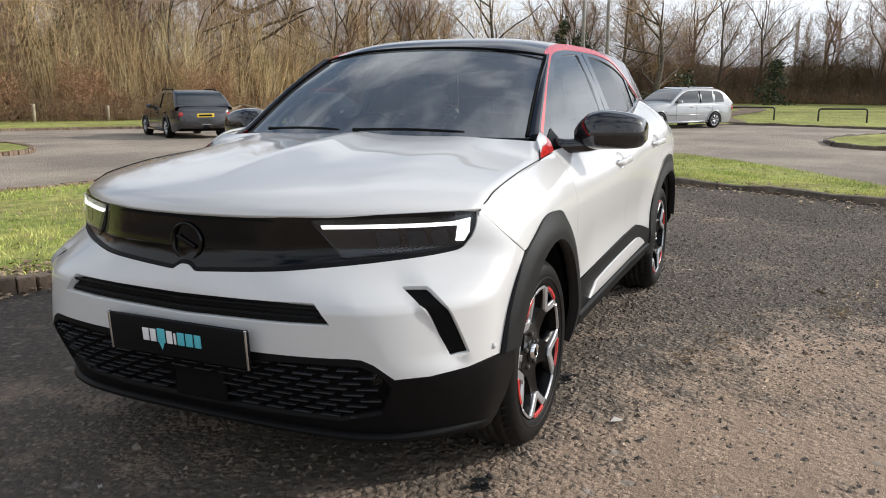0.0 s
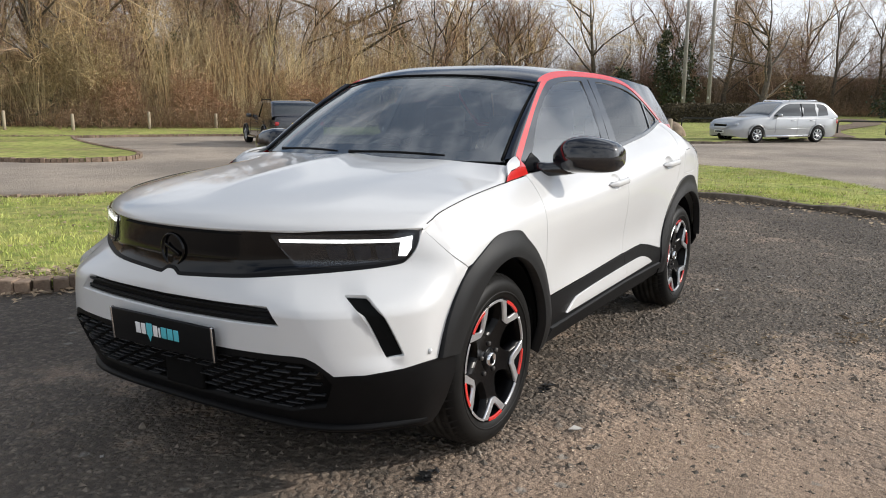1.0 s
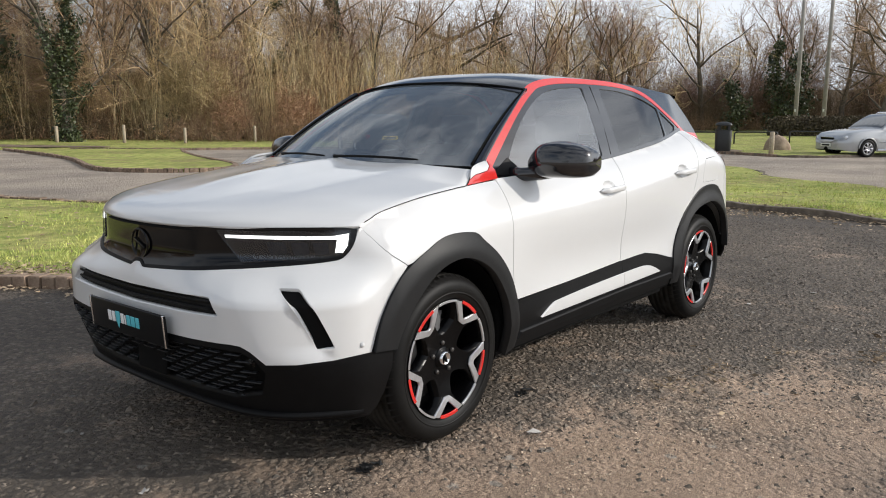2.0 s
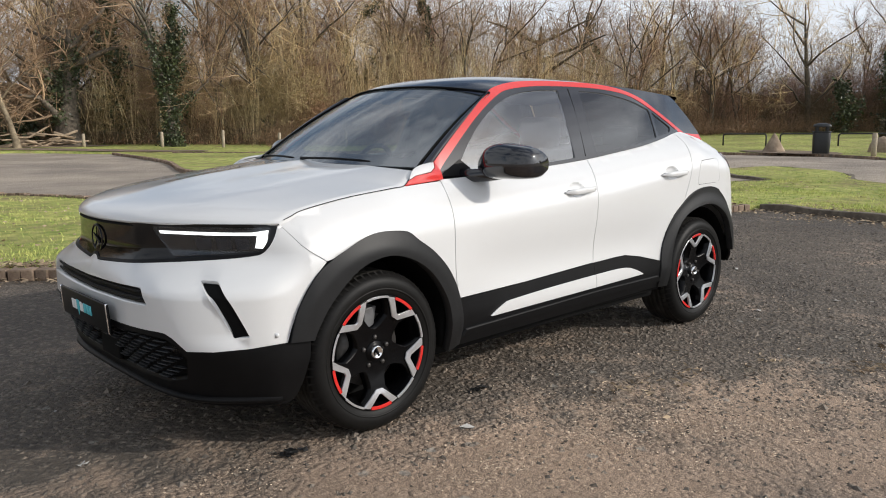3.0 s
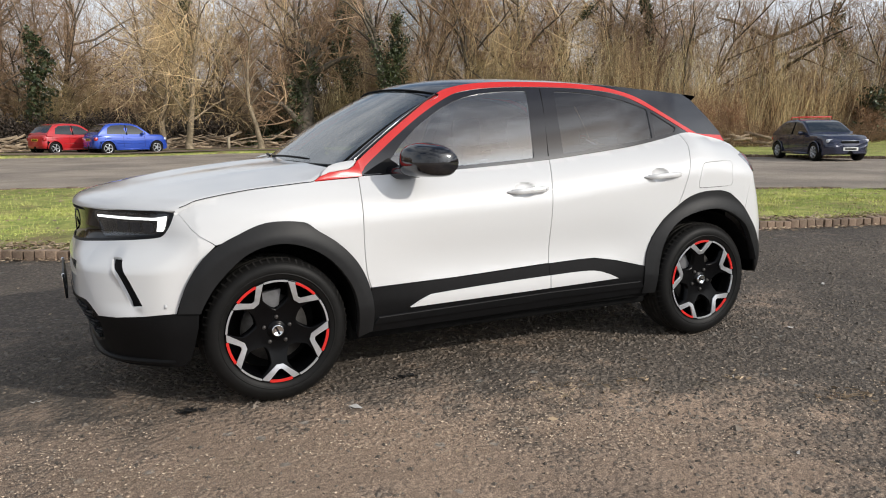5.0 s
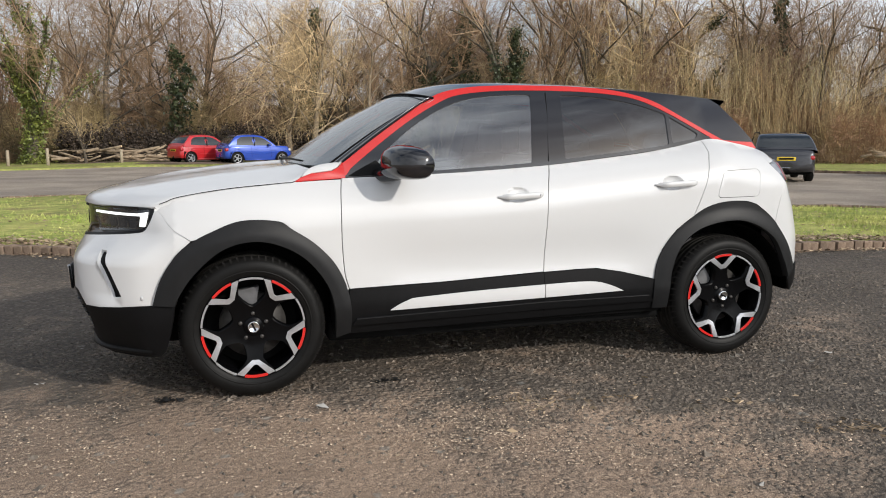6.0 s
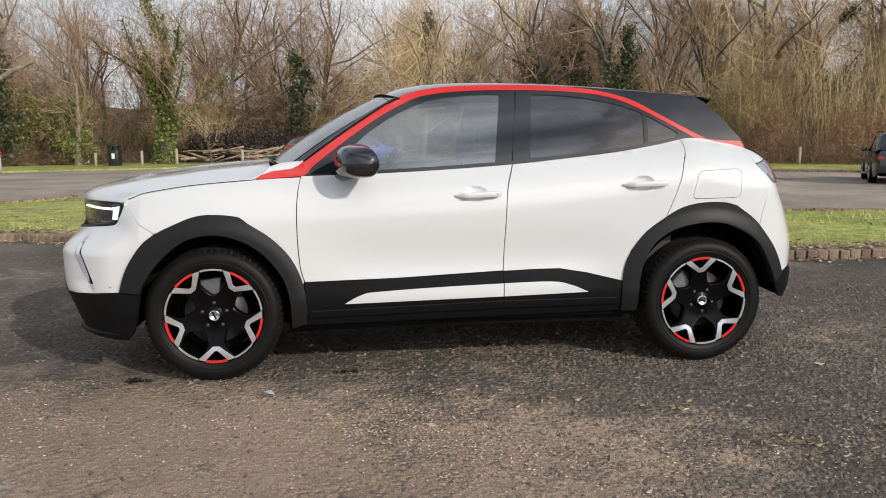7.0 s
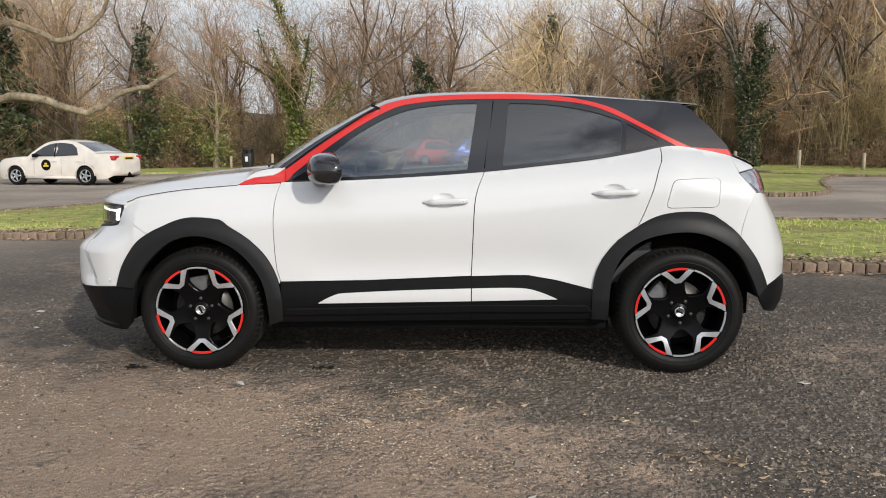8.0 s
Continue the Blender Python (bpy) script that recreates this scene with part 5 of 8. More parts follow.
BAND_TOP = spline([(0, 0.893), (0.27, 0.895), (0.5, 0.898), (0.72, 0.901), (0.95, 0.901), (1.035, 0.9)], 4)
BAND_LOW = spline([(0, 0.742), (0.018, 0.739), (0.042, 0.724)], 3) + spline([(0.06, 0.724), (0.29, 0.738), (0.5, 0.754), (0.68, 0.769), (0.86, 0.783), (0.925, 0.797), (0.985, 0.842), (1.035, 0.9)], 5)
WHITE_LOW = spline([(0, 0.503), (0.3, 0.506), (0.56, 0.514)], 4) + [(0.60, 0.511), (0.635, 0.496), (0.692, 0.451), (0.8, 0.452), (0.94, 0.46), (1.09, 0.468)]
front_arch = [(1.093, 0.467), (1.115, 0.53), (1.14, 0.59), (1.175, 0.65), (1.215, 0.70), (1.27, 0.752)]
half = front_arch + [(1.16, 0.82), (1.045, 0.902)] + BAND_LOW[::-1]
loop = both(WHITE_LOW) + half + [(-u, z) for u, z in half[::-1]][1:]
INLET_H = spline([(0, 0.657), (0.25, 0.66), (0.43, 0.666)], 3) + [(0.46, 0.666), (0.51, 0.61)] + spline([(0.495, 0.607), (0.3, 0.6), (0, 0.594)], 3)[:-1]
SLIT = rounded([(0.703, 0.703), (0.782, 0.704)] + spline([(0.80, 0.696), (0.861, 0.649), (0.907, 0.576), (0.944, 0.505)], 4) + spline([(0.870, 0.502), (0.826, 0.575), (0.779, 0.649), (0.712, 0.698)], 4), 0.006, 3)
slit_r = [(-u, z) for u, z in SLIT[::-1]]
bumper = part("front_bumper", panel_mesh([loop, INLET_H + [(0, 0.594)] + [(-u, z) for u, z in INLET_H[::-1] if u > 0], SLIT, slit_r], shell, step=0.016, gap=0.0015, thick=0.03), M_WHITE, car)
part("upper_inlet", panel_mesh([INLET_H + [(0, 0.594)] + [(-u, z) for u, z in INLET_H[::-1] if u > 0]], shell, lift=-0.026, step=0.05), M_PLASTIC, bumper, "black slatted upper inlet")
for z in (0.614, 0.638):
    part("inlet_slat", tube([Vector(shell(u / 20 * 0.47, z + 0.012 * abs(u / 20))) + Vector((0.014, 0, 0)) for u in range(-20, 21)], 0.005, 6), M_PLASTIC, bumper)
for s in (SLIT, slit_r):
    part("air_slit", panel_mesh([s], shell, lift=-0.016, step=0.012), M_INNER, bumper, "black slanted air slit")
for sg in (1, -1):
    p = Vector(shell(sg * 1.047, 0.503))
    part("parking_sensor", lathe([(0, -0.005), (0.009, -0.004), (0.010, 0.004)], 14), M_WHITE, bumper, "", Matrix.Translation(p) @ pose(0, 0, 0, 0, 0, -70 if sg > 0 else -110 - 0))
# black visor with lamps
band = BAND_TOP + BAND_LOW[::-1]
band = [(-u, z) for u, z in BAND_TOP[::-1]] + BAND_TOP[1:] + BAND_LOW[::-1][1:] + [(-u, z) for u, z in BAND_LOW[1:]]
visor = part("visor", panel_mesh([band], shell, lift=-0.003, step=0.02, gap=0.002, thick=0.02), M_VISOR, car, "gloss black front visor panel")
part("visor_lower_trim", panel_mesh([[(-u, z) for u, z in BAND_LOW[::-1] if u < 0.93] + [(u, z) for u, z in BAND_LOW if u < 0.93] + [(u, z + 0.011) for u, z in BAND_LOW[::-1] if u < 0.92] + [(-u, z + 0.011) for u, z in BAND_LOW if u < 0.92]], shell, lift=0.001, step=0.03), M_PLASTIC, visor)
for sg in (1, -1):
    T = shell if sg > 0 else mirrored(shell)
    lamp_loop = rounded([(0.42, 0.884), (0.7, 0.888), (0.985, 0.888), (0.958, 0.84), (0.905, 0.803), (0.7, 0.788), (0.515, 0.773)], 0.012)
    lamp = part("headlamp", panel_mesh([lamp_loop], T, lift=0.001, step=0.018), M_GLOSS, car, "slim headlamp behind a smoked lens")
    drl = [(0.452, 0.869), (0.55, 0.8695), (0.65, 0.87), (0.76, 0.87), (0.87, 0.870), (0.968, 0.878), (0.95, 0.836), (0.922, 0.812), (0.885, 0.813), (0.898, 0.859), (0.76, 0.8595), (0.66, 0.859), (0.55, 0.859), (0.457, 0.859)]
    part("running_light", panel_mesh([drl], T, lift=0.006, step=0.02), M_DRL, lamp, "lit white running light strip")
    for u in (0.60, 0.69, 0.78):
        part("reflector", panel_mesh([rounded([(u, 0.848), (u + 0.07, 0.848), (u + 0.078, 0.808), (u + 0.016, 0.802)], 0.01)], T, lift=0.003, step=0.02), M_LAMP, lamp)
    part("lens", panel_mesh([lamp_loop], T, lift=0.010, step=0.025), M_LENS, lamp).visible_shadow = False
p = Vector(shell(0, 0.806))
part("badge_ring", lathe([(0.050, 0.002), (0.052, -0.003), (0.058, -0.003), (0.060, 0.002)], 32), M_VISOR, visor, "dark ring badge", Matrix.Translation(p) @ pose(0, 0, 0, 0, 0, -90))
part("badge_bar", box(0.006, 0.075, 0.012, 0.002, (-0.001, 0, 0)), M_VISOR, visor, "", Matrix.Translation(p) @ pose(0, 0, 0, 25, 0, 0))
# lower nose
low_half = [(1.093, 0.467), (1.186, 0.462), (1.178, 0.40), (1.158, 0.31), (1.135, 0.25)]
base_half = spline([(1.10, 0.225), (0.8, 0.222), (0.4, 0.225), (0, 0.225)], 4)
GR = [(0.60, 0.492), (0.655, 0.468), (0.68, 0.42), (0.63, 0.33), (0.5, 0.30), (0.25, 0.292), (0, 0.29)]
grille_loop = [(0, 0.29)] + [(u, z) for u, z in GR[::-1][1:]] + [(0.3, 0.484), (0, 0.481), (-0.3, 0.484)] + [(-u, z) for u, z in GR[:-1]]
loop = both(WHITE_LOW) + low_half[1:] + base_half + [(-u, z) for u, z in base_half[::-1]][1:] + [(-u, z) for u, z in low_half[::-1]]
part("lower_bumper", panel_mesh([loop, grille_loop], shell, lift=0.001, step=0.03, thick=0.04), M_PLASTIC, car, "black lower bumper")
grille = part("lower_grille", panel_mesh([grille_loop], shell, lift=-0.035, step=0.06), M_INNER, car, "black grille with staggered dashes")
dash_mesh = box(0.02, 0.062, 0.0035, 0.0012)
dm = bpy.data.meshes.new("dash")
dash_mesh.to_mesh(dm)
dash_mesh.free()
dm.materials.append(M_DASHES)
for r in range(9):
    z = 0.306 + 0.0205 * r
    for c in range(-7, 8):
        u = (c + 0.5 * (r % 2)) * 0.092
        if abs(u) < 0.58 + 0.05 * min(1, r / 6) and not (abs(u) < 0.1 and r < 5):
            p, q = Vector(shell(u, z)), Vector(shell(u + 0.02, z))
            part("grille_dash", dm, None, grille, "", Matrix.Translation(p + Vector((0.018, 0, 0.006))) @ pose(0, 0, 0, 0, 0, math.degrees(math.atan2(q.y - p.y, q.x - p.x)) + 90))
part("radar_cover", box(0.02, 0.2, 0.1, 0.008, (-2.035, 0, 0.35)), M_INNER, grille)
for sg in (1, -1):
    p = Vector(shell(sg * 0.645, 0.455))
    part("fog_lamp", lathe([(0.0, 0.008), (0.014, 0.006), (0.018, 0.008), (0.02, 0.02)], 16), M_LENS, car, "", Matrix.Translation(p) @ pose(0, 0, 0, 0, 0, -90 + 38 * sg))
rows = []
for k, (dx, z) in enumerate(((0.0, 0.262), (-0.018, 0.256), (-0.022, 0.246), (-0.012, 0.238), (0.05, 0.232))):
    row = []
    for i in range(-30, 31):
        p = shell(i / 30 * 1.06, 0.255)
        f = 1 - smooth(0.8, 1.06, abs(i / 30 * 1.06))
        row.append((p[0] + dx * (0.3 + 0.7 * f), p[1], z))
    rows.append(row)
part("front_splitter", grid_mesh(rows), M_PLASTIC, car)
# number plate with advertising print
plate = part("front_plate", box(0.012, 0.535, 0.118, 0.004, (0, 0, 0)), M_PLATE, car, "black plate with white and teal print", Matrix.Translation((-2.138, -0.008, 0.522)) @ pose(0, 0, 0, 0, -4, 0))
for y in (-0.262, 0.262):
    part("plate_edge", box(0.014, 0.008, 0.122, 0.002), M_CHROME, plate, "", pose(-0.001, y, 0))
x = -0.128
for k, (w, h, dz, mat) in enumerate(((0.024, 0.040, 0, M_PRINT), (0.022, 0.040, 0, M_PRINT), (0.030, 0.044, 0.002, M_TEAL), (0.022, 0.040, 0, M_PRINT), (0.008, 0.036, -0.002, M_PRINT), (0.026, 0.040, 0, M_TEAL), (0.027, 0.040, 0, M_TEAL), (0.024, 0.040, 0, M_TEAL))):
    part("print_block", box(0.003, w, h, 0.0012), mat, plate, "", pose(-0.0068, -(x + w / 2), dz + 0.004))
    if k == 2:
        tipv = [(-0.0078, -(x + 0.003), -0.014), (-0.0078, -(x + 0.027), -0.014), (-0.0078, -(x + 0.015), -0.040)]
        part("print_point", from_lists(tipv, [(0, 1, 2)]), M_TEAL, plate)
    x += w + 0.006

# underside and wheel wells
def slab(x0, x1, y0, y1, z0, z1):
    return box(x1 - x0, y1 - y0, z1 - z0, 0.02, ((x0 + x1) / 2, (y0 + y1) / 2, (z0 + z1) / 2))


part("floor_pan", slab(-0.92, 0.92, -0.78, 0.78, 0.22, 0.32), M_INNER, car)
part("nose_core", slab(-1.84, -1.66, -0.5, 0.5, 0.24, 0.8), M_INNER, car)
part("engine_bay", slab(-1.68, -0.88, -0.56, 0.56, 0.22, 0.92), M_INNER, car)
part("tail_core", slab(0.90, 1.72, -0.60, 0.60, 0.27, 1.0), M_INNER, car)
for sg in (1, -1):
    for x0 in (-1.2785, 1.2785):
        rows = []
        for i in range(25):
            low_a = 0.06 if x0 > 0 else -0.06
            a = math.pi * (low_a + (1.06 - low_a) * i / 24)
            rows.append([(x0 + 0.40 * math.cos(a), -sg * yy, 0.345 + 0.40 * math.sin(a)) for yy in (0.56, 0.7, 0.855)])
        part("wheel_well", grid_mesh(rows), M_INNER, car)
    S2 = shell if sg > 0 else mirrored(shell)
    part("inner_sill", slab(-0.90, 0.90, -0.84 if sg > 0 else 0.70, -0.70 if sg > 0 else 0.84, 0.27, 0.62), M_INNER, car)
    loopi = on_u([(-0.90, 0.5), (-0.88, 0.95), (-0.5, 0.99), (0.5, 1.06), (1.15, 1.15), (1.5, 1.12), (1.55, 0.9), (1.50, 0.80), (1.2, 0.84), (0.95, 0.7), (0.84, 0.5)])
    part("inner_shell", panel_mesh([loopi], S2, lift=-0.022, step=0.1), M_INNER, car)
    loopi = on_u([(-1.66, 0.86), (-1.4, 0.95), (-0.85, 0.985), (-0.87, 0.6), (-1.0, 0.72), (-1.15, 0.8), (-1.3, 0.81), (-1.5, 0.76)])
    part("inner_wing", panel_mesh([loopi], S2, lift=-0.022, step=0.1), M_INNER, car)

# ---- wheels ----
def wheel(x0, sd, phase):
    """A wheel on its axle; its outer face looks along -y before the pose. phase: degrees of turn of the spokes."""
    hub = part("wheel", lathe([(0.0, 0.018), (0.034, 0.018), (0.04, 0.024), (0.05, 0.06)], 24), M_RIM, car, "five-spoke black and machined alloy wheel with red accents",
               Matrix.Translation((x0, -sd * 0.862, 0.336)) @ pose(0, 0, 0, 0, 0, 0 if sd > 0 else 180) @ pose(0, 0, 0, 0, phase, 0))
    tw = [(0.236, 0.006), (0.242, -0.004), (0.252, -0.009), (0.275, -0.018), (0.300, -0.016), (0.316, -0.006), (0.327, 0.008), (0.3345, 0.024)]
    tread = []
    for k in range(5):
        y = 0.03 + 0.034 * k
        tread += [(0.3365, y), (0.337, y + 0.024), (0.329, y + 0.026), (0.329, y + 0.032)]
    back = [(0.3345, 0.196), (0.32, 0.212), (0.28, 0.222), (0.24, 0.212)]
    tyre = part("tyre", lathe(tw + [(0.327, 0.03), (0.327, 0.19)] + back, 72), M_TYRE, hub)
    part("tread_band", lathe([(0.3345, 0.0235)] + tread + [(0.334, 0.1965)], 72), M_BAND, tyre)
    # tread sipes along the shoulder
    v, f = [], []
    for i in range(64):
        a0 = 2 * math.pi * i / 64
        for r0, y0, r1, y1 in ((0.317, -0.008, 0.3365, 0.022), (0.3375, 0.03, 0.3378, 0.054)):
            k = len(v)
            for da, rr, yy in ((0, r0, y0), (0.022, r0, y0), (0.022 + 0.01, r1 + 0.0006, y1), (0.01, r1 + 0.0006, y1)):
                v.append((rr * math.cos(a0 + da), yy - 0.0006, rr * math.sin(a0 + da)))
            f.append((k, k + 1, k + 2, k + 3))
    tagged(part("tread", from_lists(v, f), M_TREAD, tyre), kind="stuff")
    part("sidewall_ring", lathe([(0.262, -0.0145), (0.264, -0.017), (0.268, -0.0175), (0.270, -0.016)], 72), M_TYRE, tyre)
    barrel = [(0.238, -0.001), (0.242, -0.005), (0.239, -0.008), (0.233, -0.007), (0.228, 0.004), (0.222, 0.02), (0.212, 0.08), (0.21, 0.2)]
    part("rim", lathe(barrel, 64), M_RIM, hub)
    # flat plates cut in the wheel's plane, set at a depth that dishes towards the hub
    def dish(deep):
        def s(a, b):
            r = math.hypot(a, b)
            return (a, deep + 0.030 * smooth(0.19, 0.07, r) * 0.6 - 0.004 * smooth(0.15, 0.23, r), b)
        return s

    def polar(r, deg):
        return (r * math.sin(radians(deg)), r * math.cos(radians(deg)))
    back_heart = Vector((0, 1.0, 0))
    for k in range(5):
        t0 = 72 * k
        spoke = [polar(0.094, t0 - 36), polar(0.101, t0 - 27), polar(0.122, t0 - 18.5), polar(0.155, t0 - 13.5)] + [polar(0.196, t0 - 17.5), polar(0.232, t0 - 22.5)] + \
            [polar(0.234, t0 - 14), polar(0.20, t0 - 9.5), polar(0.176, t0 - 5.0), polar(0.170, t0), polar(0.176, t0 + 5.0), polar(0.20, t0 + 9.5), polar(0.234, t0 + 14)] + \
            [polar(0.232, t0 + 22.5), polar(0.196, t0 + 17.5), polar(0.155, t0 + 13.5), polar(0.122, t0 + 18.5), polar(0.101, t0 + 27), polar(0.094, t0 + 36), polar(0.04, t0 + 36), polar(0.04, t0), polar(0.04, t0 - 36)]
        part("spoke", panel_mesh([spoke], dish(0.006), thick=0.05, step=0.03, heart=back_heart), M_RIM, hub)
        face = [polar(0.2345, t0 - 22.0), polar(0.200, t0 - 16.5), polar(0.166, t0 - 8.5), polar(0.157, t0 - 5.5), polar(0.157, t0 + 5.5), polar(0.166, t0 + 8.5), polar(0.200, t0 + 16.5), polar(0.2345, t0 + 22.0)] + \
            [polar(0.2345, t0 + 14.0), polar(0.205, t0 + 9.0), polar(0.182, t0 + 3.5), polar(0.178, t0 + 2), polar(0.178, t0 - 2), polar(0.182, t0 - 3.5), polar(0.205, t0 - 9.0), polar(0.2345, t0 - 14.0)]
        part("machined_face", panel_mesh([face], dish(-0.0035), thick=0.01, step=0.03, heart=back_heart), M_ALLOY, hub, "bright machined spoke face")
        arc = [polar(0.2375, t0 + 22.5 + 27 * i / 8) for i in range(9)] + [polar(0.229, t0 + 49.5 - 27 * i / 8) for i in range(9)]
        part("machined_lip", panel_mesh([arc], dish(-0.0055), thick=0.008, step=0.03, heart=back_heart), M_ALLOY, hub, "bright machined lip")
        red = [polar(0.2385, t0 - 13 + 26 * i / 8) for i in range(9)] + [polar(0.2265, t0 + 13 - 26 * i / 8) for i in range(9)]
        part("red_accent", panel_mesh([red], dish(-0.0065), thick=0.008, step=0.03, heart=back_heart), M_RED, hub, "red rim accent")
        a = radians(t0 + 36)
        part("lug_bolt", lathe([(0.0, 0.004), (0.008, 0.004), (0.0095, 0.007), (0.0105, 0.02)], 8), M_DISC, hub, "dull steel wheel bolt", Matrix.Translation((0.062 * math.sin(a), 0.012, 0.062 * math.cos(a))))
    part("hub_plate", lathe([(0.0, 0.019), (0.040, 0.019), (0.046, 0.023), (0.05, 0.05)], 30), M_RIM, hub)
    part("cap_ring", lathe([(0.0, 0.006), (0.021, 0.0055), (0.022, 0.004), (0.026, 0.004), (0.028, 0.018)], 24), M_CHROME, hub, "silver centre cap")
    part("cap_mark", box(0.036, 0.003, 0.008, 0.001, (0, 0.0045, 0)), M_INNER, hub, "", pose(0, 0, 0, 0, 30, 0))
    part("brake_disc", lathe([(0.06, 0.075), (0.155, 0.075), (0.155, 0.1), (0.06, 0.1)], 40), M_DISC, hub)
    cal = [polar(0.10, -60), polar(0.18, -60), polar(0.185, -25), polar(0.10, -25)]
    part("brake_caliper", panel_mesh([cal], lambda a, b: (a, 0.055, b), thick=0.06, step=0.05, heart=back_heart), M_CALIPER, hub)
    part("well_back", lathe([(0.0, 0.16), (0.21, 0.16)], 30), M_INNER, hub)


wheel(-1.2785, 1, 35.0)
wheel(1.2785, 1, -6.0)
wheel(-1.2785, -1, 10.0)
wheel(1.2785, -1, 50.0)

# ---- cabin ----
def seat(x, y, wide, name="seat"):
    rows = []
    for i in range(9):
        t = i / 8
        zz = 0.50 + 0.62 * t
        xx = x + 0.22 * t
        w = wide * (0.5 - 0.10 * t)
        rows.append([(xx - 0.03, y - w, zz), (xx - 0.075, y - w * 0.9, zz), (xx - 0.045, y - w * 0.6, zz), (xx - 0.045, y + w * 0.6, zz), (xx - 0.075, y + w * 0.9, zz), (xx - 0.03, y + w, zz), (xx + 0.06, y + w * 0.9, zz), (xx + 0.06, y - w * 0.9, zz)])
    ob = part(name, grid_mesh(rows, close=True), M_SEAT, car, "dark cloth seat")
    part("seat_cushion", box(0.5, wide * 0.96, 0.14, 0.05, (x - 0.22, y, 0.5)), M_SEAT, ob)
    return ob


for y in (-0.36, 0.36):
    s = seat(0.08, y, 0.5)
    part("headrest", box(0.1, 0.26, 0.18, 0.045, (0.33, y, 1.21)), M_SEAT, s)
    for d in (-0.05, 0.05):
        part("headrest_post", tube([(0.31, y + d, 1.08), (0.325, y + d, 1.16)], 0.006, 6), M_CHROME, s)
s = seat(0.92, 0.0, 1.2, "rear_bench")
for y in (-0.36, 0.36):
    part("headrest", box(0.09, 0.24, 0.13, 0.04, (1.14, y, 1.17)), M_SEAT, s)
rows = []
for i in range(13):
    y = -0.68 + 1.36 * i / 12
    rows.append([(-1.0 + 0.12 * (y / 0.68) ** 2, y, 1.02), (-0.8, y, 1.055 - 0.01 * abs(y)), (-0.62, y, 1.045), (-0.52, y, 0.99), (-0.5, y, 0.85), (-0.56, y, 0.6)])
dash = part("dashboard", grid_mesh(rows), M_DASH, car)
part("instrument_screen", box(0.03, 0.62, 0.13, 0.01, (-0.55, 0.26, 1.035)), M_GLOSS, dash)
ring = [(-0.36 + 0.19 * 0.42 * math.sin(a), 0.37 + 0.185 * math.cos(a), 0.965 + 0.175 * math.sin(a)) for a in (2 * math.pi * i / 28 for i in range(29))]
steer = part("steering_wheel", tube(ring, 0.015, 8), M_DASH, car, "black leather steering wheel")
part("boss", box(0.06, 0.13, 0.10, 0.03, (-0.375, 0.37, 0.955)), M_DASH, steer)
for a in (0.0, math.pi, -math.pi / 2):
    part("wheel_spoke", tube([(-0.375, 0.37, 0.955), (-0.36 + 0.08 * math.sin(a), 0.37 + 0.18 * math.cos(a), 0.965 + 0.17 * math.sin(a))], 0.014, 6), M_DASH, steer)
part("interior_mirror", box(0.03, 0.22, 0.065, 0.02, (-0.30, 0.0, 1.37)), M_GLOSS, car)
part("steering_column", tube([(-0.62, 0.37, 0.90), (-0.375, 0.37, 0.955)], 0.04, 8), M_DASH, steer)
part("cabin_floor", box(1.9, 1.3, 0.04, 0.01, (0.1, 0, 0.36)), M_DASH, car)
for sg in (1, -1):
    part("door_card", box(1.9, 0.04, 0.55, 0.015, (0.2, sg * 0.71, 0.74)), M_DASH, car)
# ---- bare woods ----
M_BARK = material("grey-brown bark", (0.0633, 0.0517, 0.0391), 0.9, second=(0.172, 0.14, 0.103), scale=7, wide=0.25, wide_scale=1.2, island=0.15, bump=0.8, bump_scale=25, bump_dist=0.03)
# lighter copy of the bark for single trees: sunlight put into the colour
M_SUNBARK = material("sunlit brown bark", (0.15, 0.115, 0.075), 0.9, second=(0.32, 0.255, 0.17), scale=6, wide=0.25, wide_scale=1.2, bump=0.8, bump_scale=25, bump_dist=0.03)
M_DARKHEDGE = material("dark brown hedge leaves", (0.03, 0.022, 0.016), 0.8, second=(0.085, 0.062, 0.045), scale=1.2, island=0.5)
M_TWIG = material("brown twigs", (0.235, 0.15, 0.0881), 0.9, second=(0.486, 0.336, 0.206), scale=0.6, island=0.35)
M_PALE_TWIG = material("pale straw stems", (0.506, 0.374, 0.198), 0.85, second=(0.784, 0.598, 0.356), scale=0.5, island=0.4)
# twig brown darkened: the shade inside the wood is put into its colour
M_DEEP_SHADE = material("twigs deep in the wood", (0.0887, 0.0618, 0.0347), 0.92, second=(0.236, 0.168, 0.0949), scale=0.5, island=0.35)
M_HAZE = material("far fine twigs", (0.194, 0.136, 0.081), 0.92, second=(0.403, 0.292, 0.184), scale=0.4, island=0.35)
M_HAZEL = material("straw-pale hazel stems", (0.66, 0.457, 0.264), 0.85, second=(0.85, 0.757, 0.473), scale=0.5, island=0.4)
M_RUST_TWIG = material("rust-coloured stems", (0.262, 0.141, 0.0776), 0.88, second=(0.423, 0.257, 0.155), scale=0.4, island=0.35)
M_BRAMBLE = material("dry bramble", (0.208, 0.126, 0.0738), 0.9, second=(0.399, 0.269, 0.165), scale=0.8, island=0.4)
M_IVY = material("ivy leaves", (0.06, 0.09, 0.02), 0.45, second=(0.25, 0.27, 0.065), scale=1.5, island=0.5)
M_OLIVE = material("mossy olive twigs", (0.261, 0.196, 0.0882), 0.9, second=(0.524, 0.405, 0.213), scale=0.5, island=0.4)
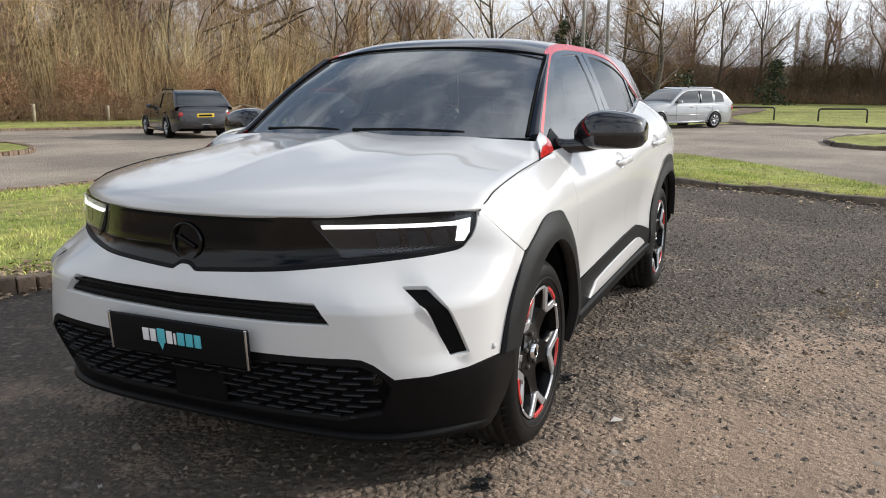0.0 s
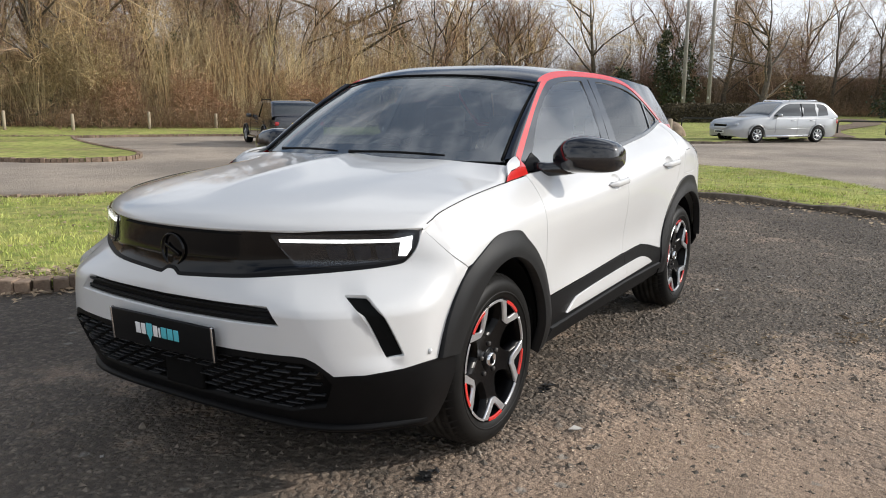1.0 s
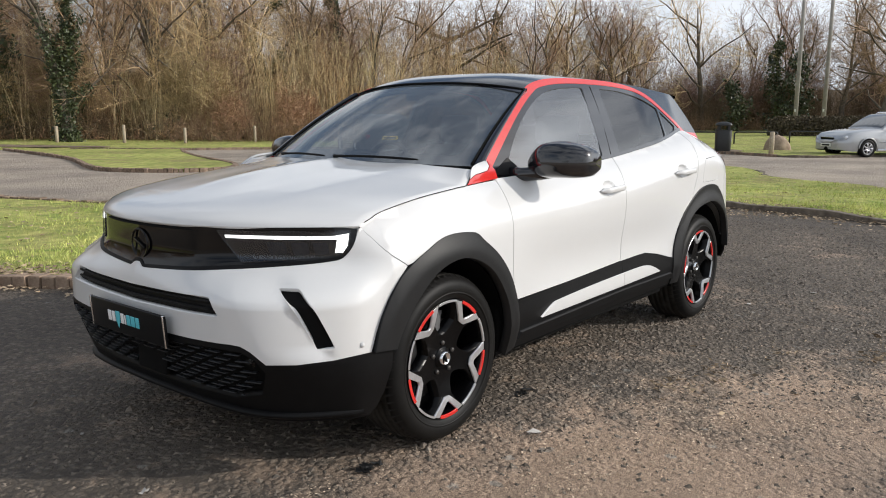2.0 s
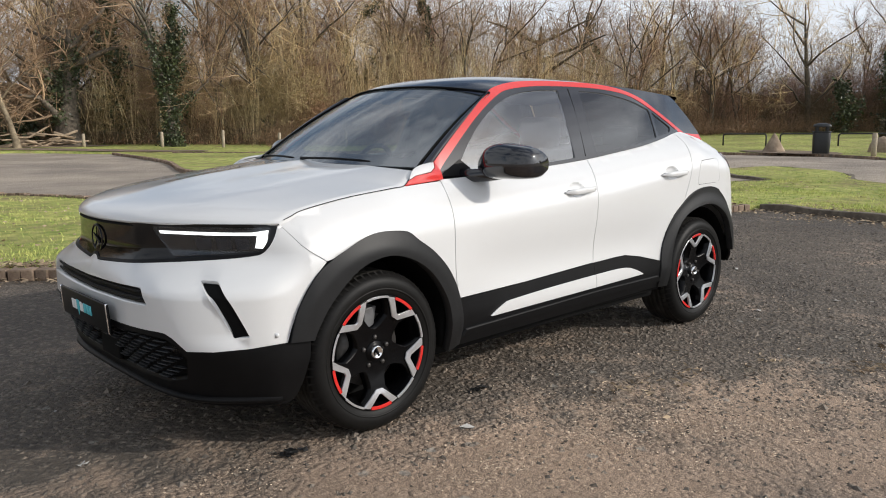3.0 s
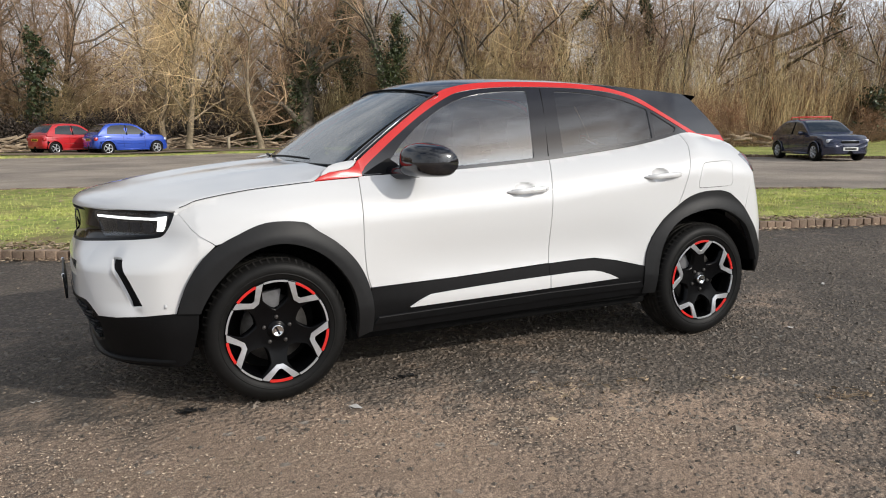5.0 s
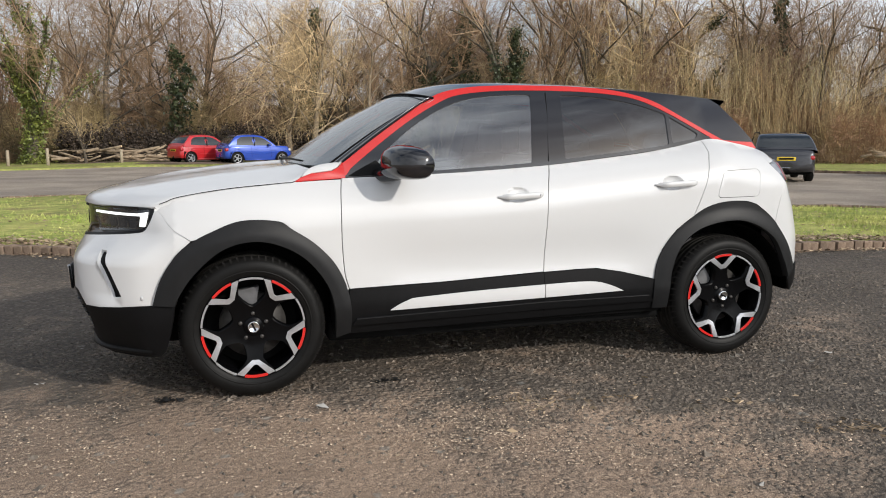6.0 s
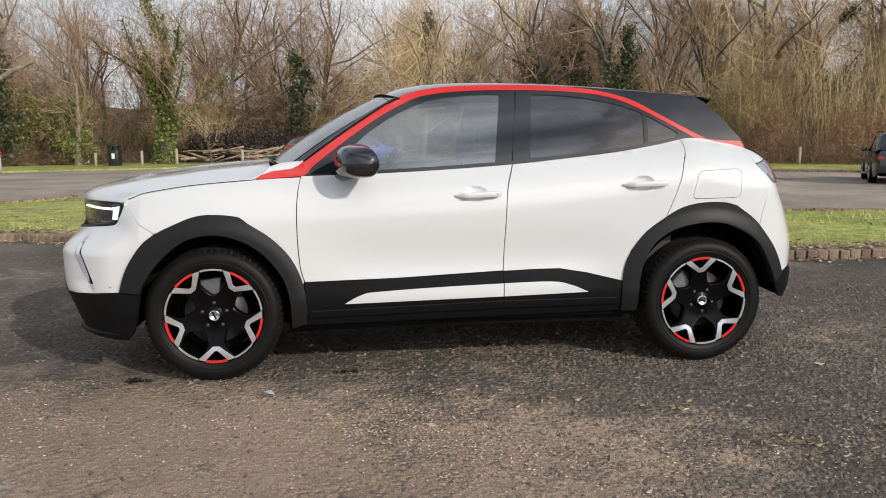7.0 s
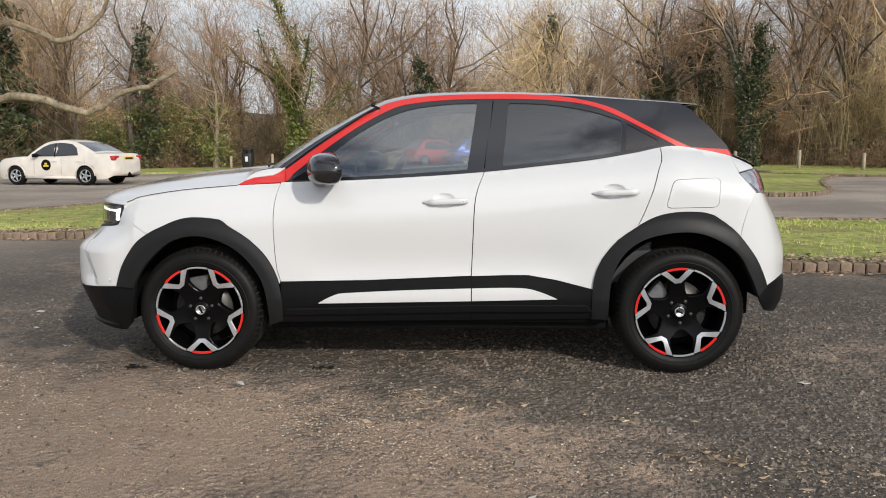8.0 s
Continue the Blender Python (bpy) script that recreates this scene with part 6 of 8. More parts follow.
M_PURPLE = material("purple-brown alder twigs", (0.218, 0.126, 0.0974), 0.9, second=(0.454, 0.294, 0.218), scale=0.5, island=0.4)
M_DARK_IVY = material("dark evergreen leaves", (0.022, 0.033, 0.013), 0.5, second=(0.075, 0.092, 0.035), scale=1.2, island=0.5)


class Cloud:
    """Gathers thin tapering sticks and leaves into one mesh."""
    def __init__(self):
        self.v, self.f = [], []

    def stick(self, pts, r0, r1, sides=3):
        n, k0 = len(pts), len(self.v)
        for i, p in enumerate(pts):
            d = (pts[min(n - 1, i + 1)] - pts[max(0, i - 1)])
            d = d.normalized() if d.length > 1e-6 else Vector((0, 0, 1))
            a = d.cross(Vector((0.31, 0.2, 0.93)) if abs(d.z) < 0.9 else Vector((1, 0.1, 0))).normalized()
            b = d.cross(a)
            r = r0 + (r1 - r0) * i / (n - 1)
            for s in range(sides):
                t = 2 * math.pi * s / sides
                self.v.append(p + a * (r * math.cos(t)) + b * (r * math.sin(t)))
        for i in range(n - 1):
            for s in range(sides):
                j = (s + 1) % sides
                self.f.append((k0 + i * sides + s, k0 + i * sides + j, k0 + (i + 1) * sides + j, k0 + (i + 1) * sides + s))

    def strip(self, pts, r0, r1):
        """A thin tapering stem as two crossed ribbons."""
        n = len(pts)
        d = (pts[-1] - pts[0]).normalized()
        a = d.cross(Vector((0.31, 0.2, 0.93)) if abs(d.z) < 0.9 else Vector((1, 0.1, 0))).normalized()
        for w in (a, d.cross(a)):
            k = len(self.v)
            for i, p in enumerate(pts):
                r = r0 + (r1 - r0) * i / (n - 1)
                self.v += [p - w * r, p + w * r]
            self.f += [(k + 2 * i, k + 2 * i + 1, k + 2 * i + 3, k + 2 * i + 2) for i in range(n - 1)]

    def blade(self, p, q, r):
        """A fine twig: two thin crossed slivers."""
        k, d = len(self.v), (q - p).normalized()
        a = d.cross(Vector((0.31, 0.2, 0.93)) if abs(d.z) < 0.9 else Vector((1, 0.1, 0))).normalized() * r
        b = d.cross(a)
        self.v += [p - a, p + a, q, p - b, p + b]
        self.f += [(k, k + 1, k + 2), (k + 3, k + 4, k + 2)]

    def leaf(self, p, size, rnd):
        k = len(self.v)
        a = Vector((rnd.gauss(0, 1), rnd.gauss(0, 1), rnd.gauss(0, 1))).normalized()
        b = a.cross(Vector((rnd.gauss(0, 1), rnd.gauss(0, 1), rnd.gauss(0, 1)))).normalized()
        self.v += [p - a * size, p + b * size * 0.6, p + a * size, p - b * size * 0.6]
        self.f.append((k, k + 1, k + 2, k + 3))

    def mesh(self):
        return from_lists(self.v, self.f, False)


def grow(cloud, twigs, rnd, p, d, length, radius, level, droop, spread_a, top):
    """One limb and what springs from it."""
    if level >= 4:
        d = (d + Vector((rnd.gauss(0, 0.2), rnd.gauss(0, 0.2), rnd.gauss(0, 0.15) + droop[3]))).normalized()
        q = p + d * length
        twigs.blade(p, q, max(0.0055, radius))
        if level < top:
            for _ in range(3):
                t = rnd.uniform(0.25, 1.0)
                e = (d + Vector((rnd.gauss(0, 0.6), rnd.gauss(0, 0.6), rnd.gauss(0.1, 0.5)))).normalized()
                twigs.blade(p.lerp(q, t), p.lerp(q, t) + e * length * rnd.uniform(0.4, 0.75), 0.005)
        return
    n = 6 if level == 0 else 4 if level < 3 else 2
    pts = [p.copy()]
    for i in range(n):
        d = (d + Vector((rnd.gauss(0, 1), rnd.gauss(0, 1), rnd.gauss(0, 0.6))) * (0.10 if level == 0 else 0.2) + Vector((0, 0, droop[min(level, 3)]))).normalized()
        p = p + d * (length / n)
        pts.append(p.copy())
    (cloud if level < 2 else twigs).stick(pts, radius, radius * (0.14 if level == 0 else 0.3), 7 if level == 0 else 5 if level == 1 else 3)
    if level >= top:
        return
    kids = (9, 6, 4, 4)[min(level, 3)]
    for i in range(kids):
        t = (0.2 + 0.8 * (i + rnd.random()) / kids) if level == 0 else (0.2 + 0.8 * (i + rnd.random()) / kids)
        q = pts[min(n, int(t * n))]
        az = rnd.uniform(0, 2 * math.pi)
        side = d.cross(Vector((math.cos(az), math.sin(az), 0.2))).normalized()
        e = (d * math.cos(spread_a) + side * math.sin(spread_a) * rnd.uniform(0.7, 1.2)).normalized()
        grow(cloud, twigs, rnd, q, e, length * rnd.uniform(0.45, 0.68), radius * (0.34 if level == 0 else 0.34), level + 1, droop, spread_a, top)


def tree(name, seed, height, radius, label, droop=(0.02, 0.03, 0.02, 0.0), spread_a=0.75, top=5, twig_mat=None, at=(0, 0), lean=(0, 0), ivy=0, ivy_mat=None, ivy_top=0.7, trunk_share=0.62, bark=None):
    rnd = random.Random(seed)
    ob = thing(name, label, "tree", "bare trees")
    ob.matrix_world = Matrix.Translation((at[0], at[1], land(*at) + 0.03))
    limbs, twigs = Cloud(), Cloud()
    limbs.stick([Vector((0, 0, -0.2)), Vector((0, 0, 0.12)), Vector((lean[0] * 0.05, lean[1] * 0.05, 0.5))], radius * 1.7, radius * 1.02, 7)
    grow(limbs, twigs, rnd, Vector((lean[0] * 0.03, lean[1] * 0.03, 0.3)), Vector((lean[0], lean[1], 1)).normalized(), height * trunk_share, radius, 0, droop, spread_a, top)
    part("trunk", limbs.mesh(), bark or M_BARK, ob)
    part("crown", twigs.mesh(), twig_mat or M_TWIG, ob)
    if ivy:
        c = Cloud()
        stems = []
        for f in limbs.f:
            a, b = limbs.v[f[0]], limbs.v[f[3]]
            off = math.hypot(a.x - lean[0] * a.z, a.y - lean[1] * a.z)
            if max(a.z, b.z) < height * ivy_top and (ivy_mat is None or off < 0.9):
                stems += [(a, b)] * (8 if off < 0.55 else 1)
        for _ in range(ivy):
            p = rnd.choice(stems)
            p = p[0].lerp(p[1], rnd.random())
            k = 0.13 + 0.05 * rnd.random()
            c.leaf(p + Vector((rnd.gauss(0, k), rnd.gauss(0, k), rnd.gauss(0, 0.15))), rnd.uniform(0.05, 0.11), rnd)
        part("ivy", c.mesh(), ivy_mat or M_IVY, ob, "ivy climbing the trunk")
    return ob


# single trees that stand out
tree("ivy_tree", 21, 13, 0.34, "tall bare tree with bright green ivy on its trunk", at=(-10.4, 41.0), ivy=11000, lean=(0.0, 0), spread_a=0.6, ivy_top=0.75)
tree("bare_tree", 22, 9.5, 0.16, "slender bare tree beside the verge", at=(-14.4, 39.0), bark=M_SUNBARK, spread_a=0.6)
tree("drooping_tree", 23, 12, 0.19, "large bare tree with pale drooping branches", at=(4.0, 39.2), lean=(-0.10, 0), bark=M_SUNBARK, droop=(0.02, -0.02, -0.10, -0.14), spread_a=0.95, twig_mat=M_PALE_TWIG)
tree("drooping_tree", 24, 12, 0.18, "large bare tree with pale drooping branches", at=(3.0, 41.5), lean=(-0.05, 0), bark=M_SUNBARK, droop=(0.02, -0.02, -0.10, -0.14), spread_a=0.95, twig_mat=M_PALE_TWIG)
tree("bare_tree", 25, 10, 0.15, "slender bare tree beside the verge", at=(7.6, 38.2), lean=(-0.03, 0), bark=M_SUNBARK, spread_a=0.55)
tree("oak_tree", 26, 11.5, 0.7, "broad gnarled oak with dark limbs and ivy", at=(10.6, 40.2), spread_a=1.1, droop=(0.0, 0.0, 0.02, 0.02), ivy=4500, ivy_mat=M_DARK_IVY, ivy_top=0.5, trunk_share=0.5)
tree("ivy_tree", 27, 12, 0.3, "bare tree wrapped in dark ivy", at=(14.2, 35.6), ivy=9500, ivy_mat=M_DARK_IVY, spread_a=0.7, ivy_top=0.6)
tree("twin_tree", 28, 12, 0.24, "dark bare tree with a forked trunk", at=(19.5, 36.5), lean=(0.06, 0), spread_a=0.45)
tree("twin_tree", 29, 12, 0.22, "dark bare tree with a forked trunk", at=(20.6, 36.5), lean=(-0.10, 0), spread_a=0.45)
tree("ivy_tree", 30, 11, 0.2, "slim tree clothed in ivy to the top", at=(25.5, 34.5), ivy=5500, ivy_mat=M_DARK_IVY, ivy_top=1.0, spread_a=0.5)
tree("oak_tree", 31, 14, 0.45, "old oak with long crooked limbs", at=(37.5, 31.0), spread_a=1.15, droop=(0.0, 0.0, 0.0, 0.0), trunk_share=0.55)
tree("bare_tree", 32, 12, 0.3, "bare tree on the lawn", at=(58.0, 8.5), lean=(0.04, 0.0), spread_a=0.8)
tree("bare_tree", 33, 12, 0.3, "bare tree on the lawn", at=(56.0, -9.0), spread_a=0.8)
sap = tree("sapling", 34, 6.2, 0.07, "pale leafless many-stemmed young sapling", at=(-7.8, 40.6), spread_a=0.45, twig_mat=M_PALE_TWIG, top=3, trunk_share=0.4)

# woods from a few trees, repeated with different turns and sizes
models = [tree("bare_tree", 40 + k, 11.5 + 0.6 * (k % 3), 0.17 + 0.03 * (k % 3), "bare winter tree in the wood", at=(-200 - 0 * k, 300), spread_a=(0.5, 0.65, 0.8, 0.55, 0.7)[k], droop=((0.03, 0.05, 0.03, 0), (0.02, 0.02, 0, -0.03), (0.02, 0.04, 0.03, 0), (0.03, 0.08, 0.06, 0.02), (0.02, 0.0, -0.03, -0.05))[k], twig_mat=(M_TWIG, M_TWIG, M_PALE_TWIG, M_RUST_TWIG, M_TWIG)[k]) for k in range(5)]
EDGE = spline([(-62, 30), (-40, 31.5), (-24, 33), (-17, 38), (-10, 44.0), (-2, 46.5), (6, 45.5), (13, 40.5), (18, 35.5), (23, 32.0), (29, 28), (36, 27), (46, 28), (58, 24), (68, 14), (73, 2), (72, -12), (66, -30), (55, -50)], 6)
rnd = random.Random(77)
spots = along(EDGE, 1.0)


def behind(lo, hi):
    x, y, a = rnd.choice(spots)
    d = rnd.uniform(lo, hi)
    return x - math.sin(a) * d + rnd.uniform(-0.6, 0.6), y + math.cos(a) * d


for k in range(160):
    x, y = behind(1.0, 5.0) if k < 75 else behind(4.0, 14.0)
    while k > 118 and not -34 < x < 16:
        x, y = behind(1.5, 12.0)
    s = rnd.uniform(0.75, 1.25)
    o = copy_thing(models[k % 5], Matrix.Translation((x, y, land(x, y))) @ pose(0, 0, 0, rnd.uniform(-3, 3), rnd.uniform(-3, 3), rnd.uniform(0, 360)) @ Matrix.Scale(s, 4))
for k, m in enumerate(models):
    x, y = behind(6.0, 12.0)
    m.matrix_world = Matrix.Translation((x, y, land(x, y)))


def thicket(name, count, mat, label, heights, radius, lo, hi, seed, where=None, lean=0.12, seg=3, clump=0.0):
    """Thin upright shoots along the wood's edge, as one object."""
    r = random.Random(seed)
    c = Cloud()
    base = None
    for i in range(count):
        if base is None or r.random() > clump:
            while True:
                x, y, a = r.choice(spots)
                if where is None or where(x, y):
                    break
            d = r.uniform(lo, hi)
            base = (x - math.sin(a) * d, y + math.cos(a) * d)
        x, y = base[0] + r.gauss(0, 0.25), base[1] + r.gauss(0, 0.25)
        h = r.uniform(*heights)
        p = Vector((x, y, land(x, y) - 0.05))
        dv = Vector((r.gauss(0, lean), r.gauss(0, lean), 1)).normalized()
        pts = [p]
        for s in range(seg):
            dv = (dv + Vector((r.gauss(0, lean * 0.5), r.gauss(0, lean * 0.5), 0))).normalized()
            p = p + dv * h / seg
            pts.append(p)
        rr = radius * r.uniform(0.6, 1.4)
        c.strip(pts, rr, rr * 0.25)
        for _ in range(9):
            i0 = r.randint(0, seg - 1)
            q = pts[i0].lerp(pts[i0 + 1], r.random())
            e = q + (dv + Vector((r.gauss(0, 0.7), r.gauss(0, 0.7), r.gauss(0, 0.3)))).normalized() * h * r.uniform(0.05, 0.17)
            c.blade(q, e, 0.0055)
    return tagged(part(name, c.mesh(), mat), label, "thicket", kind="stuff")


thicket("hazel_thicket", 3800, M_HAZEL, "dense thicket of pale upright winter stems", (2.5, 7.0), 0.013, 0.4, 6.0, 81, lambda x, y: 12 < x < 50, 0.15, 4, 0.85)
thicket("mixed_thicket", 2600, M_DEEP_SHADE, "brown leafless thicket under the trees", (1.5, 6.0), 0.014, -0.3, 7.0, 82, None, 0.38, 4, 0.6)
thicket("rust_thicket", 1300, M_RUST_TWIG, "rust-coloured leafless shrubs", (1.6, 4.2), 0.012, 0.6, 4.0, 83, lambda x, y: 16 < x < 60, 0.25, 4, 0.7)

thicket("dark_thicket", 3200, M_DEEP_SHADE, "dense brown scrub below the far trees", (2.5, 6.0), 0.015, 0.2, 8.0, 84, lambda x, y: x > 38, 0.38, 4, 0.6)


def tangle(name, count, mat, label, height, lo, hi, seed, where=None, span=1.2):
    """Arching bramble stems as one object."""
    r = random.Random(seed)
    c = Cloud()
    for i in range(count):
        while True:
            x, y, a = r.choice(spots)
            if where is None or where(x, y):
                break
        d = r.uniform(lo, hi)
        p = Vector((x - math.sin(a) * d + r.gauss(0, 0.3), y + math.cos(a) * d + r.gauss(0, 0.3), 0))
        p.z = land(p.x, p.y)
        h = height * r.uniform(0.3, 1.15)
        e = Vector((r.gauss(0, span * 0.6), r.gauss(0, span * 0.6), 0))
        q = p + Vector((0, 0, h * r.uniform(0.0, 0.55)))
        pts = [q, q + e * r.uniform(0.2, 0.5) + Vector((0, 0, h * r.uniform(0.15, 0.4))), q + e * 0.6 + Vector((r.gauss(0, 0.15), r.gauss(0, 0.15), h * r.uniform(0.25, 0.5))), p + e + Vector((0, 0, h * r.uniform(0.1, 0.9)))]
        c.blade(pts[0], pts[1] + (pts[1] - pts[0]) * 0.25, r.uniform(0.008, 0.014))
        c.blade(pts[1], pts[2], 0.009)
        c.blade(pts[2], pts[3], 0.007)
    return tagged(part(name, c.mesh(), mat), label, "bramble", kind="stuff")


tangle("bramble_hedge", 11000, M_BRAMBLE, "low hedge of dry brown brambles", 1.65, -1.8, 0.5, 91, lambda x, y: x > 19, 1.2)
# undergrowth and shrubs take the twig colour with shade painted in
tangle("undergrowth", 9000, M_DEEP_SHADE, "leafless undergrowth coloured as in shade", 1.5, -0.6, 4.0, 92, lambda x, y: x <= 20, 1.6)
tangle("shrub_layer", 11000, M_DEEP_SHADE, "leafless shrubs between the trunks", 3.6, 0.5, 9.0, 94, lambda x, y: x <= 30, 1.6)
tangle("dry_bracken", 2600, M_RUST_TWIG, "rusty dry bracken at the wood's edge", 0.9, -1.0, 1.0, 93, None, 0.9)
# evergreen bushes, conifers and ivy-clad trunks: clumps of leaves in uneven lobes
def leaf_mass(name, lobes, mat, label, category, size, seed):
    """Leaves gathered in lobes (x, y, z, radius, height, count), as one object."""
    R = np.random.RandomState(seed)
    P, Q = [], []
    for cx, cy, cz, w, h, k in lobes:
        d = R.normal(0, 1, (k, 3))
        d /= np.linalg.norm(d, axis=1)[:, None]
        f = R.uniform(0.25, 1.0, k) ** 0.5 * (0.8 + 0.25 * np.sin(5 * d[:, 0] + 7 * d[:, 2] + cx) + 0.15 * np.sin(11 * d[:, 1] + cy))
        p = d * f[:, None] * np.array([w, w, h])
        p[:, 2] = np.maximum(p[:, 2] + cz, 0.05)
        P.append(p + np.array([cx, cy, 0.0]))
        Q.append(R.uniform(0.6, 1.4, k) * size)
    P, Q = np.concatenate(P), np.concatenate(Q)
    K = len(P)
    A = R.normal(0, 1, (K, 3))
    A /= np.linalg.norm(A, axis=1)[:, None]
    B = np.cross(A, R.normal(0, 1, (K, 3)))
    B /= np.linalg.norm(B, axis=1)[:, None]
    A, B = A * Q[:, None], B * Q[:, None] * 0.6
    V = np.stack([P - A, P + B, P + A, P - B], 1).reshape(-1, 3)
    me = bpy.data.meshes.new(name)
    me.from_pydata(V.tolist(), [], np.arange(4 * K).reshape(K, 4).tolist())
    return tagged(part(name, me, mat), label, category, kind="stuff")


R = np.random.RandomState(95)
lobes = []
for cx, cy, w, h, k in ((8.6, 42.5, 1.6, 1.5, 900), (-23.0, 35.0, 1.9, 4.6, 2600), (-24.5, 35.5, 2.2, 8.5, 3600), (-26.5, 35, 2.6, 7.0, 2400), (-17.6, 37.5, 1.0, 7.5, 900), (44, 28.5, 1.8, 3.2, 1300), (64.0, 16.0, 1.6, 6.5, 1800), (17.5, 40, 1.4, 2.5, 900), (-3.0, 45.5, 1.1, 6.6, 1700), (5.4, 48.0, 0.9, 9.5, 1600), (32.5, 36.5, 0.8, 10.5, 1700),
                        (14.0, 42.3, 1.4, 9.0, 3000), (29.8, 33.4, 0.6, 9.0, 1200), (46, 33, 1.0, 9.0, 1300), (63.5, 17.6, 1.3, 7.5, 1900), (60.5, 19.6, 1.7, 4.2, 1600), (66, 8.0, 2.0, 3.0, 1200), (68, 0.5, 1.6, 4.0, 1200)):
    n = max(3, int(h / 0.9))
    for i in range(n):
        t = (i + 0.5) / n
        g = w * (0.55 + 0.5 * math.sin(math.pi * min(1.0, t + 0.25))) * R.uniform(0.7, 1.1)
        lobes.append((cx + R.normal(0, 0.22 * w), cy + R.normal(0, 0.22 * w), t * h, g, 0.8 * h / n + 0.25, max(40, k // n)))
leaf_mass("evergreen_trees", lobes, M_DARK_IVY, "dark evergreens and ivy-clad trunks among the bare trees", "evergreen", 0.13, 96)
# low leaf layer: dark evergreen colour that also stands in for the wood's shade
lobes = []
for x, y, a in spots:
    for _ in range(2):
        if not (-14 < x < 24 or x > 46) or R.uniform() > (0.85 if x < 24 else 0.6):
            continue
        d, w = R.uniform(1.6, 6.5), R.uniform(0.7, 1.5)
        h = R.uniform(0.6, 1.5) * (1.0 if x < 24 else 0.9)
        lobes.append((x - math.sin(a) * d + R.uniform(-0.5, 0.5), y + math.cos(a) * d, h * 0.7, w, h, int(190 * w)))
leaf_mass("dark_understorey", lobes, M_DARK_IVY, "low holly and bramble leaves, dark also for the shade under the trees", "bush", 0.10, 97)


lobes = [(x, 42.9 + 0.25 * math.sin(x * 1.3) + 0.3 * k, 0.95, 0.85, 1.4 + 0.2 * math.sin(x * 0.8 + k), 420) for k in range(3) for x in np.arange(-9.0, 7.5, 0.75)]
holly = [(-21.5 + 1.1 * i + R.normal(0, 0.5), 36.2 + 0.3 * i + R.uniform(0, 2.5), R.uniform(0.6, 3.6), R.uniform(0.6, 1.2), R.uniform(0.6, 1.2), 240) for i in range(8) for _ in range(4)]
leaf_mass("holly_scrub", holly, M_IVY, "olive-green holly scrub behind the white saloon", "bush", 0.07, 104)
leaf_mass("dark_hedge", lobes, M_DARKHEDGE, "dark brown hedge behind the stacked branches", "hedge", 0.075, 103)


# rounded masses of fine arching twigs
def brush(name, clumps, mat, label, per, seed):
    """Shrubs of fine twigs (x, y, radius, height), as one object: short twigs that stray outwards from the middle."""
    R = np.random.RandomState(seed)
    T = []
    for cx, cy, w, h in clumps:
        k = int(per * w * h / 6.0)
        az, el = R.uniform(0, 2 * np.pi, k), R.uniform(0.05, 1.0, k)
        rad = np.sqrt(1 - (el * 0.95) ** 2) * w * R.uniform(0.55, 1.08, k)
        tip = np.stack([cx + np.cos(az) * rad, cy + np.sin(az) * rad, 0.15 + el * h * R.uniform(0.6, 1.06, k)], 1)
        way = np.stack([np.cos(az) * 0.5, np.sin(az) * 0.5, 0.25 + 0 * az], 1) + R.normal(0, 0.55, (k, 3))
        way /= np.linalg.norm(way, axis=1)[:, None]
        base = np.array([cx, cy, 0.45 * h]) + (tip - np.array([cx, cy, 0.45 * h])) * R.uniform(0.3, 1.0, (k, 1))
        end = base + way * R.uniform(0.25, 0.95, (k, 1))
        end[:, 2] = np.maximum(end[:, 2], 0.05)
        side = np.cross(way, R.normal(0, 1, (k, 3)))
        side *= R.uniform(0.006, 0.012, (k, 1)) / np.linalg.norm(side, axis=1)[:, None]
        T.append(np.stack([base - side, base + side, end], 1))
    V = np.concatenate(T).reshape(-1, 3)
    me = bpy.data.meshes.new(name)
    me.from_pydata(V.tolist(), [], np.arange(len(V)).reshape(-1, 3).tolist())
    return tagged(part(name, me, mat), label, "shrub", kind="stuff")


def shrubs(count, where, lo, hi, w, h):
    out = []
    while len(out) < count:
        x, y, a = spots[R.randint(len(spots))]
        if where(x):
            d = R.uniform(lo, hi)
            out.append((x - math.sin(a) * d, y + math.cos(a) * d, R.uniform(*w), R.uniform(*h)))
    return out


brush("olive_brush", shrubs(34, lambda x: -16 < x < 30, 0.6, 5.0, (1.2, 2.8), (2.5, 8.0)), M_OLIVE, "olive-grey masses of fine arching twigs", 1500, 98)
brush("brown_brush", shrubs(46, lambda x: x < 75, 0.8, 7.0, (1.2, 2.6), (2.0, 7.0)), M_TWIG, "brown masses of fine winter twigs", 1500, 99)
brush("purple_brush", shrubs(22, lambda x: -40 < x < 30, 2.0, 8.0, (1.5, 2.6), (6.0, 10.0)) + shrubs(34, lambda x: x > 50, 1.0, 8.0, (1.8, 3.2), (6.0, 10.0)), M_PURPLE, "purple-brown crowns of fine alder twigs", 1300, 100)
brush("rust_brush", shrubs(14, lambda x: 18 < x < 45, -0.4, 2.5, (0.8, 1.6), (1.5, 4.0)), M_RUST_TWIG, "rust-coloured fine shrubs", 1500, 101)
brush("far_brush", shrubs(84, lambda x: x > 50, 0.5, 7.0, (1.6, 3.4), (3.0, 9.0)), M_DEEP_SHADE, "dark brown scrub at the far side of the lawn", 1100, 102)
